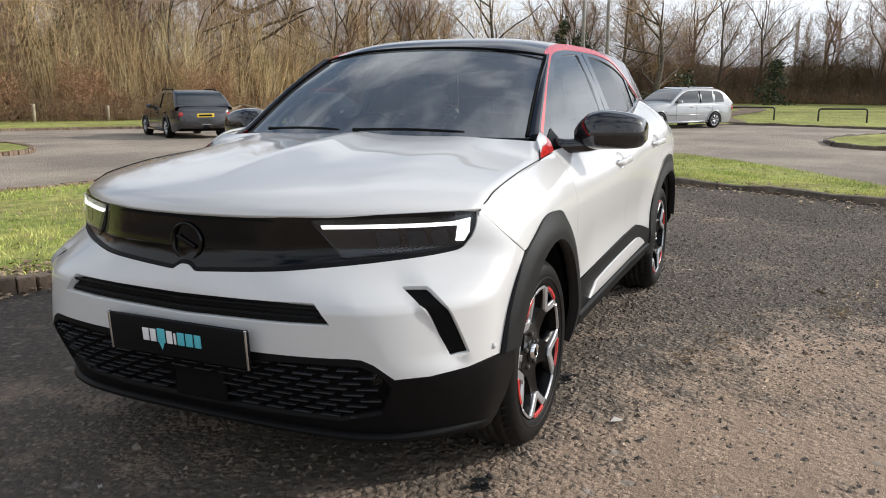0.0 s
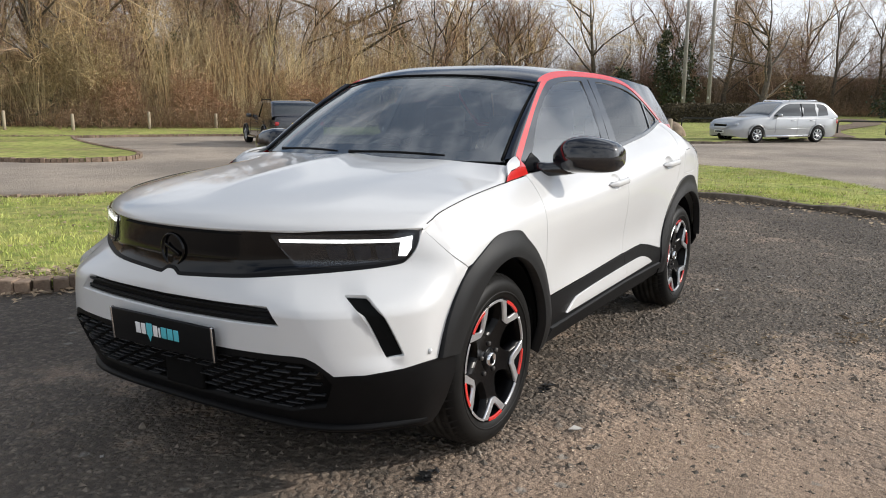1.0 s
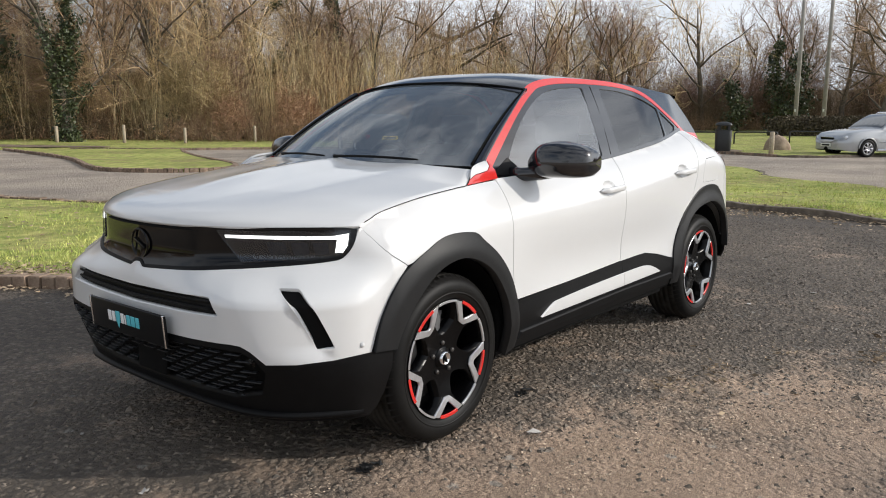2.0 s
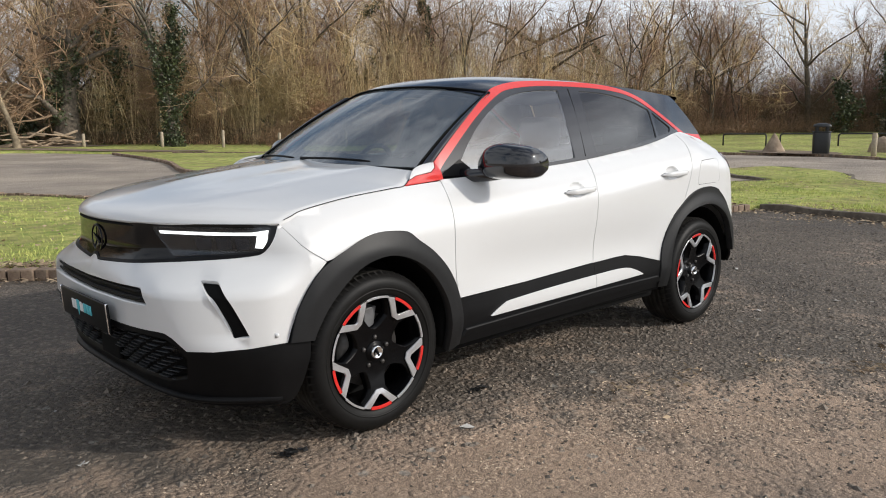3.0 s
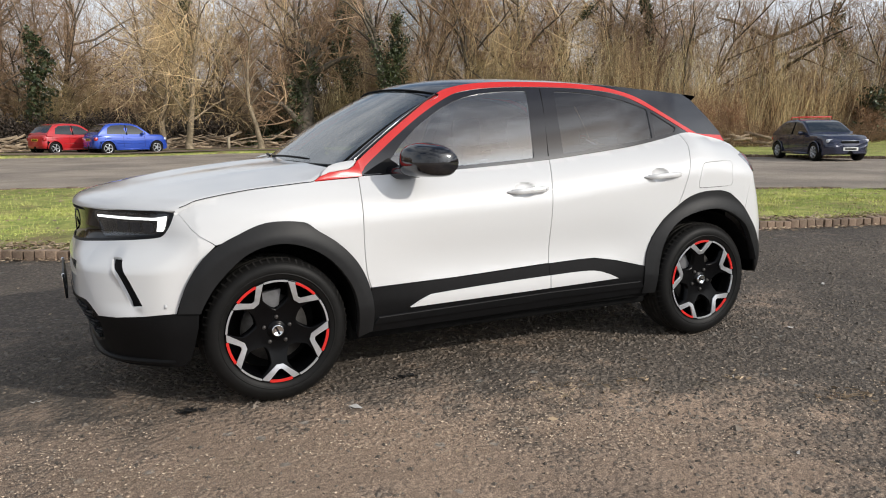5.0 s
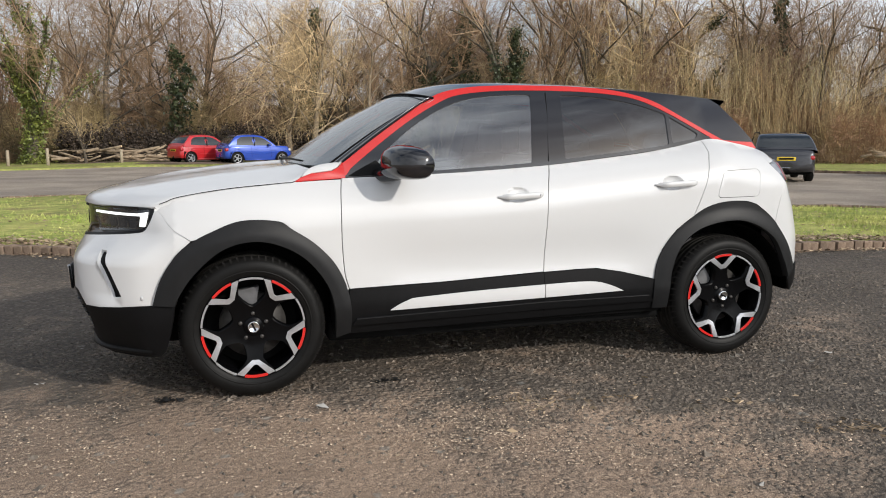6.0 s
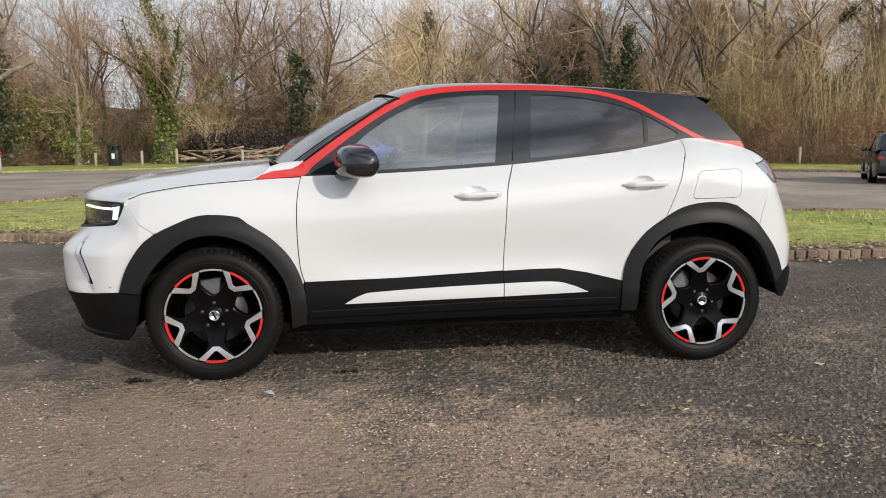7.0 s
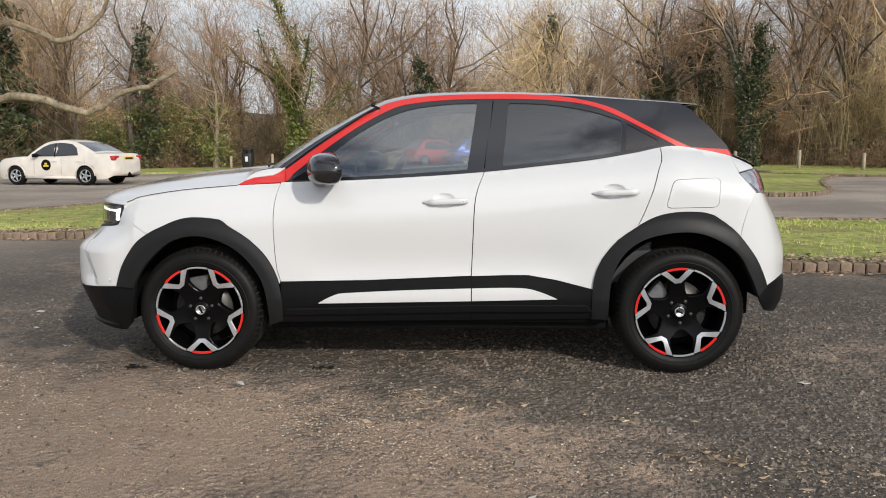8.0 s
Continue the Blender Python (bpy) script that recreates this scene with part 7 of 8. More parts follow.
# the wood's depth: many fine far twigs
R = np.random.RandomState(7)
K = 420000
S = np.array([(x, y, a) for x, y, a in spots])
pick = S[R.randint(0, len(S), K)]
d = R.uniform(2.0, 20.0, K)
X, Y = pick[:, 0] - np.sin(pick[:, 2]) * d + R.uniform(-1, 1, K), pick[:, 1] + np.cos(pick[:, 2]) * d
H = R.uniform(0.0, 1.0, K) ** 0.9 * 12.0
L, T, A = R.uniform(0.25, 1.15, K), R.normal(0.3, 0.8, K), R.uniform(0, 2 * np.pi, K)
W = R.uniform(0.007, 0.017, K)
low = R.uniform(0, 1, K) < 0.33
H = np.where(low, H * 0.4, H) * np.where(X > 12, 0.7, 1.0)
P0 = np.stack([X, Y, H], 1)
D = np.stack([np.sin(T) * np.cos(A), np.sin(T) * np.sin(A), np.abs(np.cos(T))], 1) * L[:, None]
N = np.stack([np.sin(A + 1.3), -np.cos(A + 1.3), 0 * A], 1) * W[:, None]
V = np.stack([P0 - N, P0 + N, P0 + D], 1).reshape(-1, 3)
me = bpy.data.meshes.new("far_twigs")
me.from_pydata(V.tolist(), [], np.arange(3 * K).reshape(K, 3).tolist())
tagged(part("far_twigs", me, M_HAZE), "haze of fine brown twigs deep in the wood", "woods", kind="stuff")
# a wooded bank that closes the distance
rows = []
for i in range(0, len(EDGE)):
    x, y = EDGE[i]
    a = math.atan2(EDGE[min(i + 1, len(EDGE) - 1)][1] - EDGE[max(0, i - 1)][1], EDGE[min(i + 1, len(EDGE) - 1)][0] - EDGE[max(0, i - 1)][0])
    row = []
    for dd, h in ((17, 0), (19, 1.8), (23, 3.2), (30, 4.4), (45, 4.8)):
        row.append((x - math.sin(a) * dd, y + math.cos(a) * dd, h + 1.9 * noise.noise((x * 0.16, y * 0.16, dd)) if h else 0))
    rows.append(row)
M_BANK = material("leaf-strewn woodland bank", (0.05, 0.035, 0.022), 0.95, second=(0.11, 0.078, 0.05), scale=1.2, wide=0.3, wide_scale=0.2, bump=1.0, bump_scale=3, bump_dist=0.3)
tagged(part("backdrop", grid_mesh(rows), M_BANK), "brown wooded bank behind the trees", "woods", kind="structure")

# an old oak whose long limbs reach out low over the verge
rl = random.Random(61)
old_oak = thing("leaning_oak", "old oak with low crooked lichen-pale limbs", "tree", "bare trees")
old_oak.matrix_world = Matrix.Translation((-24.5, 34.5, land(-24.5, 34.5)))
M_LICHEN_BARK = material("pale mossy bark", (0.17, 0.135, 0.085), 0.9, second=(0.36, 0.30, 0.21), scale=5, wide=0.25, wide_scale=1.5, bump=0.8, bump_scale=20, bump_dist=0.03)
trunk_c, twig_c = Cloud(), Cloud()
trunk_c.stick([Vector((0, 0, -0.2)), Vector((0.1, 0, 1.5)), Vector((0.2, -0.1, 3.5)), Vector((0.0, 0.2, 7.0)), Vector((0.3, 0.3, 10.5))], 0.55, 0.22, 9)
part("trunk", trunk_c.mesh(), M_BARK, old_oak)
for start, thick, way in (((0.2, -0.1, 3.6), 0.24, ((2.4, -1.0, 3.75), (4.1, -1.0, 3.35), (5.6, -1.0, 2.95), (6.3, -1.0, 3.2), (7.1, -1.0, 3.8), (8.7, -1.0, 4.3), (10.2, -1.0, 4.9))),
                          ((0.1, 0.1, 6.6), 0.2, ((1.6, -1.0, 7.4), (3.2, -1.0, 6.95), (4.4, -1.0, 6.4), (5.4, -1.0, 6.75), (6.4, -1.0, 7.5), (7.0, -1.0, 8.4)))):
    c = Cloud()
    line = [Vector(p) for p in spline([start[:1] + start[2:]] + [(p[0], p[2]) for p in way], 3)]
    line = [Vector((p.x, -0.1 - 0.9 * min(1.0, p.x / 2.4) + rl.gauss(0, 0.03), p.y + rl.gauss(0, 0.04))) for p in line]
    c.stick(line, thick, 0.10, 7)
    part("limb", c.mesh(), M_LICHEN_BARK, old_oak, "long crooked pale limb")
    for p in line[3:]:
        for _ in range(2):
            grow(twig_c, twig_c, rl, p, Vector((rl.gauss(0, 0.7), rl.gauss(0, 0.6), rl.uniform(-0.2, 1.0))).normalized(), rl.uniform(0.5, 1.6), 0.025, 2, (0, 0, 0.02, 0.0), 0.8, 4)
part("crown", twig_c.mesh(), M_TWIG, old_oak)
# trees on the near side of the car park, behind the walk
for x, y in ((46, -42), (35, -50), (24, -48), (60, -36), (12, -54), (-4, -50), (-20, -46), (-34, -38), (-46, -26)):
    copy_thing(models[(x + y) % 5], Matrix.Translation((x, y, land(x, y))) @ pose(0, 0, 0, 0, 0, 37 * x % 360) @ Matrix.Scale(0.9, 4))
# ---- parked cars ----
M_BGLASS = material("dark car glass", (0.016, 0.02, 0.022), 0.06, coat=1.0, vary=0.1, scale=5)
M_CLEAR = material("clear lamp glass", (0.55, 0.57, 0.6), 0.15, coat=1.0, vary=0.2, scale=40)
M_YELLOW = material("yellow plate", (0.75, 0.52, 0.04), 0.45, vary=0.05, scale=40)
M_WPLATE = material("white plate", (0.72, 0.72, 0.68), 0.45, vary=0.05, scale=40)


def road_wheel(parent, x, sd, track, rad, tw=0.2, spokes=7, rim_mat=None):
    hub = part("wheel", lathe([(0.0, -0.012), (0.05, -0.012), (0.06, 0.0), (0.06, 0.1)], 16), rim_mat or M_ALLOY, parent, "", Matrix.Translation((x, -sd * track, rad)) @ pose(0, 0, 0, 0, 0, 0 if sd > 0 else 180))
    r = rad * 0.66
    part("tyre", lathe([(r, 0.0), (r + 0.01, -0.012), (rad * 0.9, -0.018), (rad - 0.012, 0.0), (rad, 0.02), (rad, tw - 0.02), (rad - 0.02, tw), (r, tw)], 32), M_TYRE, hub)
    part("rim", lathe([(r + 0.002, -0.004), (r - 0.012, -0.008), (r - 0.02, 0.02), (r - 0.03, tw)], 28), rim_mat or M_ALLOY, hub)
    part("well", lathe([(0.0, 0.06), (r, 0.06)], 20), M_INNER, hub)
    for k in range(spokes):
        a = 2 * math.pi * k / spokes
        part("spoke", tube([(0.04 * math.cos(a), -0.004, 0.04 * math.sin(a)), (r * 0.97 * math.cos(a), -0.002, r * 0.97 * math.sin(a))], [0.03, 0.02], 5), rim_mat or M_ALLOY, hub)


def parked_car(name, label, paint, at, heading, length, height, width, base, front, hood, cowl, roof0, roof1, tail, deck=None, rails=False, stripe=None, rear_plate=True, rack=False, sign=False, spokes=7, dark_rear=False):
    """A parked car; its nose points along heading (degrees). front: nose overhang; cowl, roof0, roof1, tail: lengths from the nose to the screen's foot,
    roof's start and end, and the rear glass's foot; deck: boot height for a saloon."""
    car_ = thing(name, label, "car", "parked cars", "", (at[0], at[1], land(*at)), heading + 180)
    hw, x0 = width / 2, -length / 2
    belt_z = 0.60 * height + 0.02
    rear_z = deck or belt_z + 0.05
    # lower body: sections along the car, arched over the wheels
    top = curve([(0.0, 0.60), (0.10, 0.71), (0.35, hood), (cowl, belt_z + 0.03), (cowl + 0.5, belt_z + 0.02), (tail - 0.3, belt_z + 0.05), (tail, rear_z), (length - 0.06, rear_z - 0.02), (length, rear_z - 0.12)])
    wid = curve([(0.0, 0.66), (0.10, 0.80), (0.32, 0.92), (0.8, 0.985), (length * 0.5, 1.0), (length - 0.7, 0.985), (length - 0.22, 0.92), (length - 0.04, 0.84), (length, 0.78)])
    stops = sorted(set([length * i / 36 for i in range(37)] + [c + 0.36 * math.cos(math.pi * i / 10) for c in (front, front + base) for i in range(11)] + [0.03, 0.08, length - 0.03, length - 0.08]))
    rows = []
    for s in stops:
        w, zt = hw * wid(s), top(s)
        low = 0.20 + 0.06 * smooth(0.35, 0.0, s) + 0.12 * smooth(length - 0.35, length, s)
        for c in (front, front + base):
            if abs(s - c) < 0.36:
                low = max(low, 0.31 + math.sqrt(max(0.0, 0.36 ** 2 - (s - c) ** 2)))
        half = [(w * 0.96, low), (w * 0.985, max(low, 0.30)), (w, max(low, 0.48)), (w * 1.0, max(low + 0.01, 0.66)), (w * 0.985, max(low + 0.02, zt - 0.13)), (w * 0.965, zt - 0.05), (w * 0.93, zt - 0.012), (w * 0.84, zt + 0.008), (w * 0.5, zt + 0.026), (0.0, zt + 0.032)]
        rows.append([(x0 + s, -y, z) for y, z in half] + [(x0 + s, y, z) for y, z in half[::-1][1:]])
    ends = []
    for r_, sh in ((rows[0], -0.03), (rows[-1], 0.03)):
        cx = sum(p[0] for p in r_) / len(r_) + sh
        ends.append([[(cx, p[1] * 0.9, 0.28 + (p[2] - 0.28) * 0.93) for p in r_], [(cx + sh * 0.2, p[1] * 0.2, 0.28 + (p[2] - 0.28) * 0.55) for p in r_], [(cx, 0, 0.45)] * len(r_)])
    part("body", grid_mesh(ends[0][::-1] + rows + ends[1]), paint, car_)
    part("underbody", box(length * 0.9, width * 0.80, 0.36, 0.05, (0, 0, 0.40)), M_INNER, car_)
    for c in (front, front + base):
        part("wheel_well", box(0.70, width * 0.93, 0.42, 0.05, (x0 + c, 0, 0.45)), M_INNER, car_)
    # cabin: painted shell under the glass
    over = curve([(cowl, belt_z + 0.02), (cowl + 0.25 * (roof0 - cowl), belt_z + 0.02 + 0.29 * (height - belt_z)), (roof0, height - 0.055), (roof0 + 0.3, height - 0.012), (roof0 * 0.5 + roof1 * 0.5, height), (roof1 - 0.25, height - 0.022), (roof1, height - 0.07), (tail, rear_z + 0.01)])

    def flank(s, z):
        k = max(0.0, z - belt_z)
        return hw * 0.962 * (0.93 + 0.07 * wid(s)) - 0.20 * k - 0.22 * k * k

    rows = []
    for i in range(45):
        s = cowl + (tail - cowl) * i / 44
        zt = over(s)
        zs = [belt_z - 0.03 + (zt - 0.03 - belt_z + 0.03) * t for t in (0, 0.3, 0.6, 0.85, 1.0)]
        half = [(flank(s, z), z) for z in zs]
        e_ = half[-1][0]
        half += [(e_ - 0.035, zt - 0.004), (e_ - 0.10, zt + 0.010), (e_ * 0.5, zt + 0.022), (0.0, zt + 0.026)]
        rows.append([(x0 + s, -y, z) for y, z in half] + [(x0 + s, y, z) for y, z in half[::-1][1:]])
    part("cabin_shell", grid_mesh(rows), paint, car_)
    heart = Vector((x0 + 0.5 * (cowl + tail), 0, belt_z))

    def across(s, b):
        e_ = flank(s, over(s) - 0.03) - 0.07
        return (x0 + s, b * e_, over(s) + 0.026 - 0.014 * b * b)
    for n_, sa, sb in (("windscreen", cowl + 0.06, roof0 - 0.02), ("rear_screen", roof1 + 0.03, tail - 0.10 * (tail - roof1) - 0.02)):
        loop = rounded([(sa, -1.0), (sa, 1.0), (sb, 0.98), (sb, -0.98)], 0.06, 3)
        part(n_, panel_mesh([loop], across, thick=0.004, lift=0.006, step=0.16, heart=heart), M_BGLASS, car_, "dark car glass")
    wagon = deck is None and length > 4.4
    rear_s = roof1 + 0.42 * (tail - roof1) - (0.20 if wagon else 0.26 if deck else 0.22)
    front_edge = [(cowl + 0.16 + (roof0 - cowl) * t, belt_z + 0.035 + (over(cowl + 0.16 + (roof0 - cowl) * t) - 0.085 - belt_z - 0.035) * (t ** 0.15 if t else 0)) for t in (0.12, 0.35, 0.6, 0.85, 1.0)]
    mid_s = cowl + 0.52 * (rear_s - cowl) + 0.12
    cuts = [(None, mid_s - 0.03), (mid_s + 0.03, rear_s - (0.5 if wagon else 0.0))] + ([(rear_s - 0.45, rear_s)] if wagon else [])
    for sd in (1, -1):
        for k, (sa, sb) in enumerate(cuts):
            head = front_edge if sa is None else [(sa, belt_z + 0.04), (sa, over(sa) - 0.085)]
            s1 = head[-1][0]
            rim = [(s1 + (sb - s1) * i / 5, over(s1 + (sb - s1) * i / 5) - 0.085) for i in range(1, 6)]
            if k == len(cuts) - 1:
                rim[-1] = (sb + 0.02, over(sb) - 0.16)
                tail_pt = [(sb + (0.10 if not wagon else 0.06), belt_z + 0.075)]
            else:
                tail_pt = [(sb, belt_z + 0.045)]
            loop = rounded(([(cowl + 0.20, belt_z + 0.035)] if sa is None else []) + head + rim + tail_pt, 0.02, 2)
            part("side_window", panel_mesh([loop], lambda s, z, q=sd: (x0 + s, -q * flank(s, z), z), thick=0.003, lift=0.005, step=0.2, heart=heart), M_BGLASS, car_, "dark car glass")
        part("pillar_trim", tube([(x0 + mid_s, -sd * (flank(mid_s, belt_z) + 0.002), belt_z + 0.03), (x0 + mid_s, -sd * (flank(mid_s, over(mid_s) - 0.09) + 0.002), over(mid_s) - 0.09)], 0.028, 4), M_INNER, car_)
    # sides
    for sd in (1, -1):
        for xw in (front, front + base):
            arch_pts = [(x0 + xw + 0.36 * math.cos(a), -sd * (hw + 0.004), 0.31 + 0.36 * math.sin(a)) for a in (math.pi * i / 14 for i in range(15))]
            part("arch_lip", tube(arch_pts, 0.022, 5), paint, car_)
            road_wheel(car_, x0 + xw, sd, hw - 0.0, 0.31, 0.2, spokes, M_ALLOY)
        part("sill", tube([(x0 + front + 0.38, -sd * (hw - 0.01), 0.25), (x0 + front + base - 0.38, -sd * (hw - 0.01), 0.25)], 0.045, 6), stripe or paint, car_)
        None if deck else part("rubbing_strip", tube([(x0 + front + 0.45, -sd * (hw + 0.002), 0.52), (x0 + front + base - 0.42, -sd * (hw + 0.002), 0.53)], 0.012, 5), paint, car_)
        for xs_ in (cowl + 0.28, cowl + 1.3, cowl + 2.15):
            if xs_ < tail - 0.1:
                part("door_seam", tube([(x0 + xs_, -sd * (hw + 0.001), 0.36), (x0 + xs_ + 0.02, -sd * (hw * 0.99 + 0.002), belt_z - 0.03)], 0.004, 4), M_INNER, car_)
        for xs_ in (cowl + 1.08, cowl + 1.98):
            if xs_ < tail - 0.2:
                part("door_handle", box(0.17, 0.03, 0.03, 0.01, (x0 + xs_, -sd * (hw * 0.995 + 0.012), belt_z - 0.12)), paint, car_)
        part("door_mirror", box(0.11, 0.19, 0.12, 0.04, (x0 + cowl + 0.40, -sd * (hw + 0.06), belt_z + 0.07)), paint if deck is None else M_INNER, car_)
        part("headlamp", box(0.30, 0.34, 0.14, 0.05, (x0 + 0.26, -sd * hw * 0.66, hood - 0.18)), M_CLEAR, car_, "", None)
        part("tail_lamp", box(0.20, 0.30, 0.16 if not dark_rear else 0.13, 0.04, (x0 + length - 0.09, -sd * hw * 0.70, rear_z - (0.14 if deck else 0.21))), M_TAIL, car_)
        if rails:
            part("roof_rail", tube([(x0 + roof0 + 0.2, -sd * (hw - 0.24), height - 0.05), (x0 + roof0 + 0.3, -sd * (hw - 0.24), height + 0.035), (x0 + roof1 - 0.4, -sd * (hw - 0.25), height + 0.03), (x0 + roof1 - 0.25, -sd * (hw - 0.25), height - 0.04)], 0.018, 6), M_CHROME if rails == "bright" else M_PLASTIC, car_)
    part("grille", box(0.06, width * 0.36, 0.13, 0.025, (x0 + 0.0, 0, hood - 0.24)), M_INNER, car_)
    part("grille_surround", tube([(x0 - 0.035, -width * 0.19, hood - 0.17), (x0 - 0.045, 0, hood - 0.165), (x0 - 0.035, width * 0.19, hood - 0.17)], 0.012, 5), M_CHROME, car_)
    part("lower_intake", box(0.06, width * 0.6, 0.10, 0.03, (x0 + 0.02, 0, 0.30)), M_INNER, car_)
    part("front_plate", box(0.02, 0.52, 0.11, 0.004, (x0 - 0.05, 0, 0.42)), M_WPLATE, car_)
    part("plate_bar", box(0.02, 0.40, 0.055, 0.004, (x0 - 0.053, 0, 0.42)), M_INNER, car_)
    zp = rear_z - (0.15 if deck else 0.24)
    if rear_plate:
        pl = part("rear_plate", box(0.02, 0.52, 0.11, 0.004, (x0 + length + 0.03, 0, zp)), M_YELLOW, car_)
        part("plate_bar", box(0.02, 0.40, 0.055, 0.004, (x0 + length + 0.034, 0, zp)), M_INNER, pl)
    part("rear_bumper_trim", box(0.10, width * 0.72, 0.12, 0.04, (x0 + length - 0.02, 0, 0.36)), M_PLASTIC, car_)
    part("rear_bumper_strip", tube([(x0 + length - 0.01, -width * 0.36, 0.43), (x0 + length + 0.035, 0, 0.43), (x0 + length - 0.01, width * 0.36, 0.43)], 0.012, 5), M_CHROME if rails else paint, car_)
    part("wiper", tube([(x0 + cowl - 0.06, -0.5, belt_z + 0.03), (x0 + cowl - 0.09, 0.1, belt_z + 0.035)], 0.012, 5), M_INNER, car_)
    if rack:
        for xx in (roof0 + 0.35, roof1 - 0.3):
            part("roof_bar", tube([(x0 + xx, -hw * 0.72, height + 0.0), (x0 + xx, -hw * 0.7, height + 0.09), (x0 + xx, hw * 0.7, height + 0.09), (x0 + xx, hw * 0.72, height)], 0.022, 6), M_RED, car_, "red roof bar")
    if sign:
        for sd in (1, -1):
            disc = lathe([(0.0, -0.004), (0.175, -0.004), (0.18, 0.004)], 28)
            d_ = part("door_sign", disc, M_INNER, car_, "round black and yellow door sign", Matrix.Translation((x0 + cowl + 0.75, -sd * (hw + 0.006), 0.66)) @ pose(0, 0, 0, 0, 0, 0 if sd > 0 else 180))
            part("sign_bar", box(0.20, 0.004, 0.05, 0.001, (0, -0.006, -0.03)), M_YELLOW, d_)
            part("sign_arc", box(0.10, 0.004, 0.06, 0.001, (0, -0.006, 0.04)), M_YELLOW, d_)
    return car_


P_SILVER = material("silver paint", (0.40, 0.41, 0.42), 0.28, 0.35, coat=1.0, vary=0.05, scale=300)
P_GREY = material("anthracite paint", (0.035, 0.035, 0.04), 0.25, 0.3, coat=1.0, vary=0.1, scale=300)
P_BLUE = material("bright blue paint", (0.02, 0.07, 0.42), 0.25, 0.2, coat=1.0, vary=0.06, scale=300)
P_REDCAR = material("red car paint", (0.50, 0.02, 0.025), 0.28, coat=1.0, vary=0.06, scale=300)
P_NAVY = material("navy paint", (0.018, 0.022, 0.05), 0.25, 0.2, coat=1.0, vary=0.1, scale=300)
P_CREAM = material("dusty white paint", (0.66, 0.61, 0.54), 0.38, coat=0.6, vary=0.06, scale=4, wide=0.08, wide_scale=1.5)

parked_car("silver_estate_car", "silver estate car with roof rails and alloy wheels", P_SILVER, (28.6, 3.0), 141, 4.82, 1.54, 1.86, 2.82, 0.92, 0.86, 1.45, 2.25, 4.15, 4.70, rails="bright", stripe=M_CHROME)
parked_car("dark_estate_car", "dark grey estate car with yellow rear plate", P_GREY, (15.95, 16.55), 58.0, 4.57, 1.44, 1.80, 2.63, 0.86, 0.88, 1.35, 2.15, 3.95, 4.48, rails=True, dark_rear=True)
parked_car("white_saloon_car", "dusty white saloon car with round door sign", P_CREAM, (-13.4, 20.9), 170, 4.48, 1.46, 1.72, 2.60, 0.88, 0.86, 1.30, 2.05, 3.05, 3.85, deck=1.02, sign=True, spokes=5)
parked_car("blue_hatchback_car", "bright blue small hatchback parked on the verge", P_BLUE, (0.7, 36.2), 20, 3.55, 1.46, 1.64, 2.34, 0.66, 0.90, 0.95, 1.65, 2.95, 3.42, spokes=5)
parked_car("red_hatchback_car", "red small hatchback parked beside a blue one", P_REDCAR, (-1.75, 38.0), 32, 3.45, 1.46, 1.62, 2.34, 0.62, 0.90, 0.9, 1.6, 2.85, 3.32, spokes=5)
parked_car("navy_hatchback_car", "navy hatchback with red roof bars", P_NAVY, (22.4, 15.2), 248, 3.97, 1.42, 1.69, 2.50, 0.76, 0.86, 1.15, 1.9, 3.1, 3.75, rack=True)
# ---- bins, rails, posts, logs, stones ----
M_BIN = material("dark bin plastic", (0.018, 0.019, 0.02), 0.5, vary=0.2, scale=30)
M_RAIL = material("black steel rail", (0.02, 0.02, 0.021), 0.45, vary=0.2, scale=30)
M_POST = material("pale weathered timber", (0.30, 0.24, 0.17), 0.85, second=(0.42, 0.36, 0.27), scale=12, bump=0.4, bump_scale=40, bump_dist=0.01)
M_LOG = material("cut log bark", (0.20, 0.15, 0.10), 0.9, second=(0.40, 0.31, 0.21), scale=4, wide=0.2, wide_scale=0.8, bump=0.6, bump_scale=20, bump_dist=0.02)
M_ENDGRAIN = material("sawn log ends", (0.48, 0.36, 0.22), 0.85, vary=0.2, scale=20)
M_STONE = material("brown sandstone", (0.20, 0.14, 0.095), 0.92, second=(0.36, 0.28, 0.20), scale=4, wide=0.25, wide_scale=1.5, bump=0.8, bump_scale=18, bump_dist=0.03)
M_POLE = material("grey timber pole", (0.26, 0.24, 0.215), 0.85, second=(0.36, 0.34, 0.31), scale=6)
M_HEDGE = material("clipped brown hedge", (0.075, 0.06, 0.038), 0.9, second=(0.13, 0.105, 0.065), scale=2, island=0.5)
M_NOTICE = material("white notice", (0.72, 0.72, 0.70), 0.5, vary=0.04, scale=40)


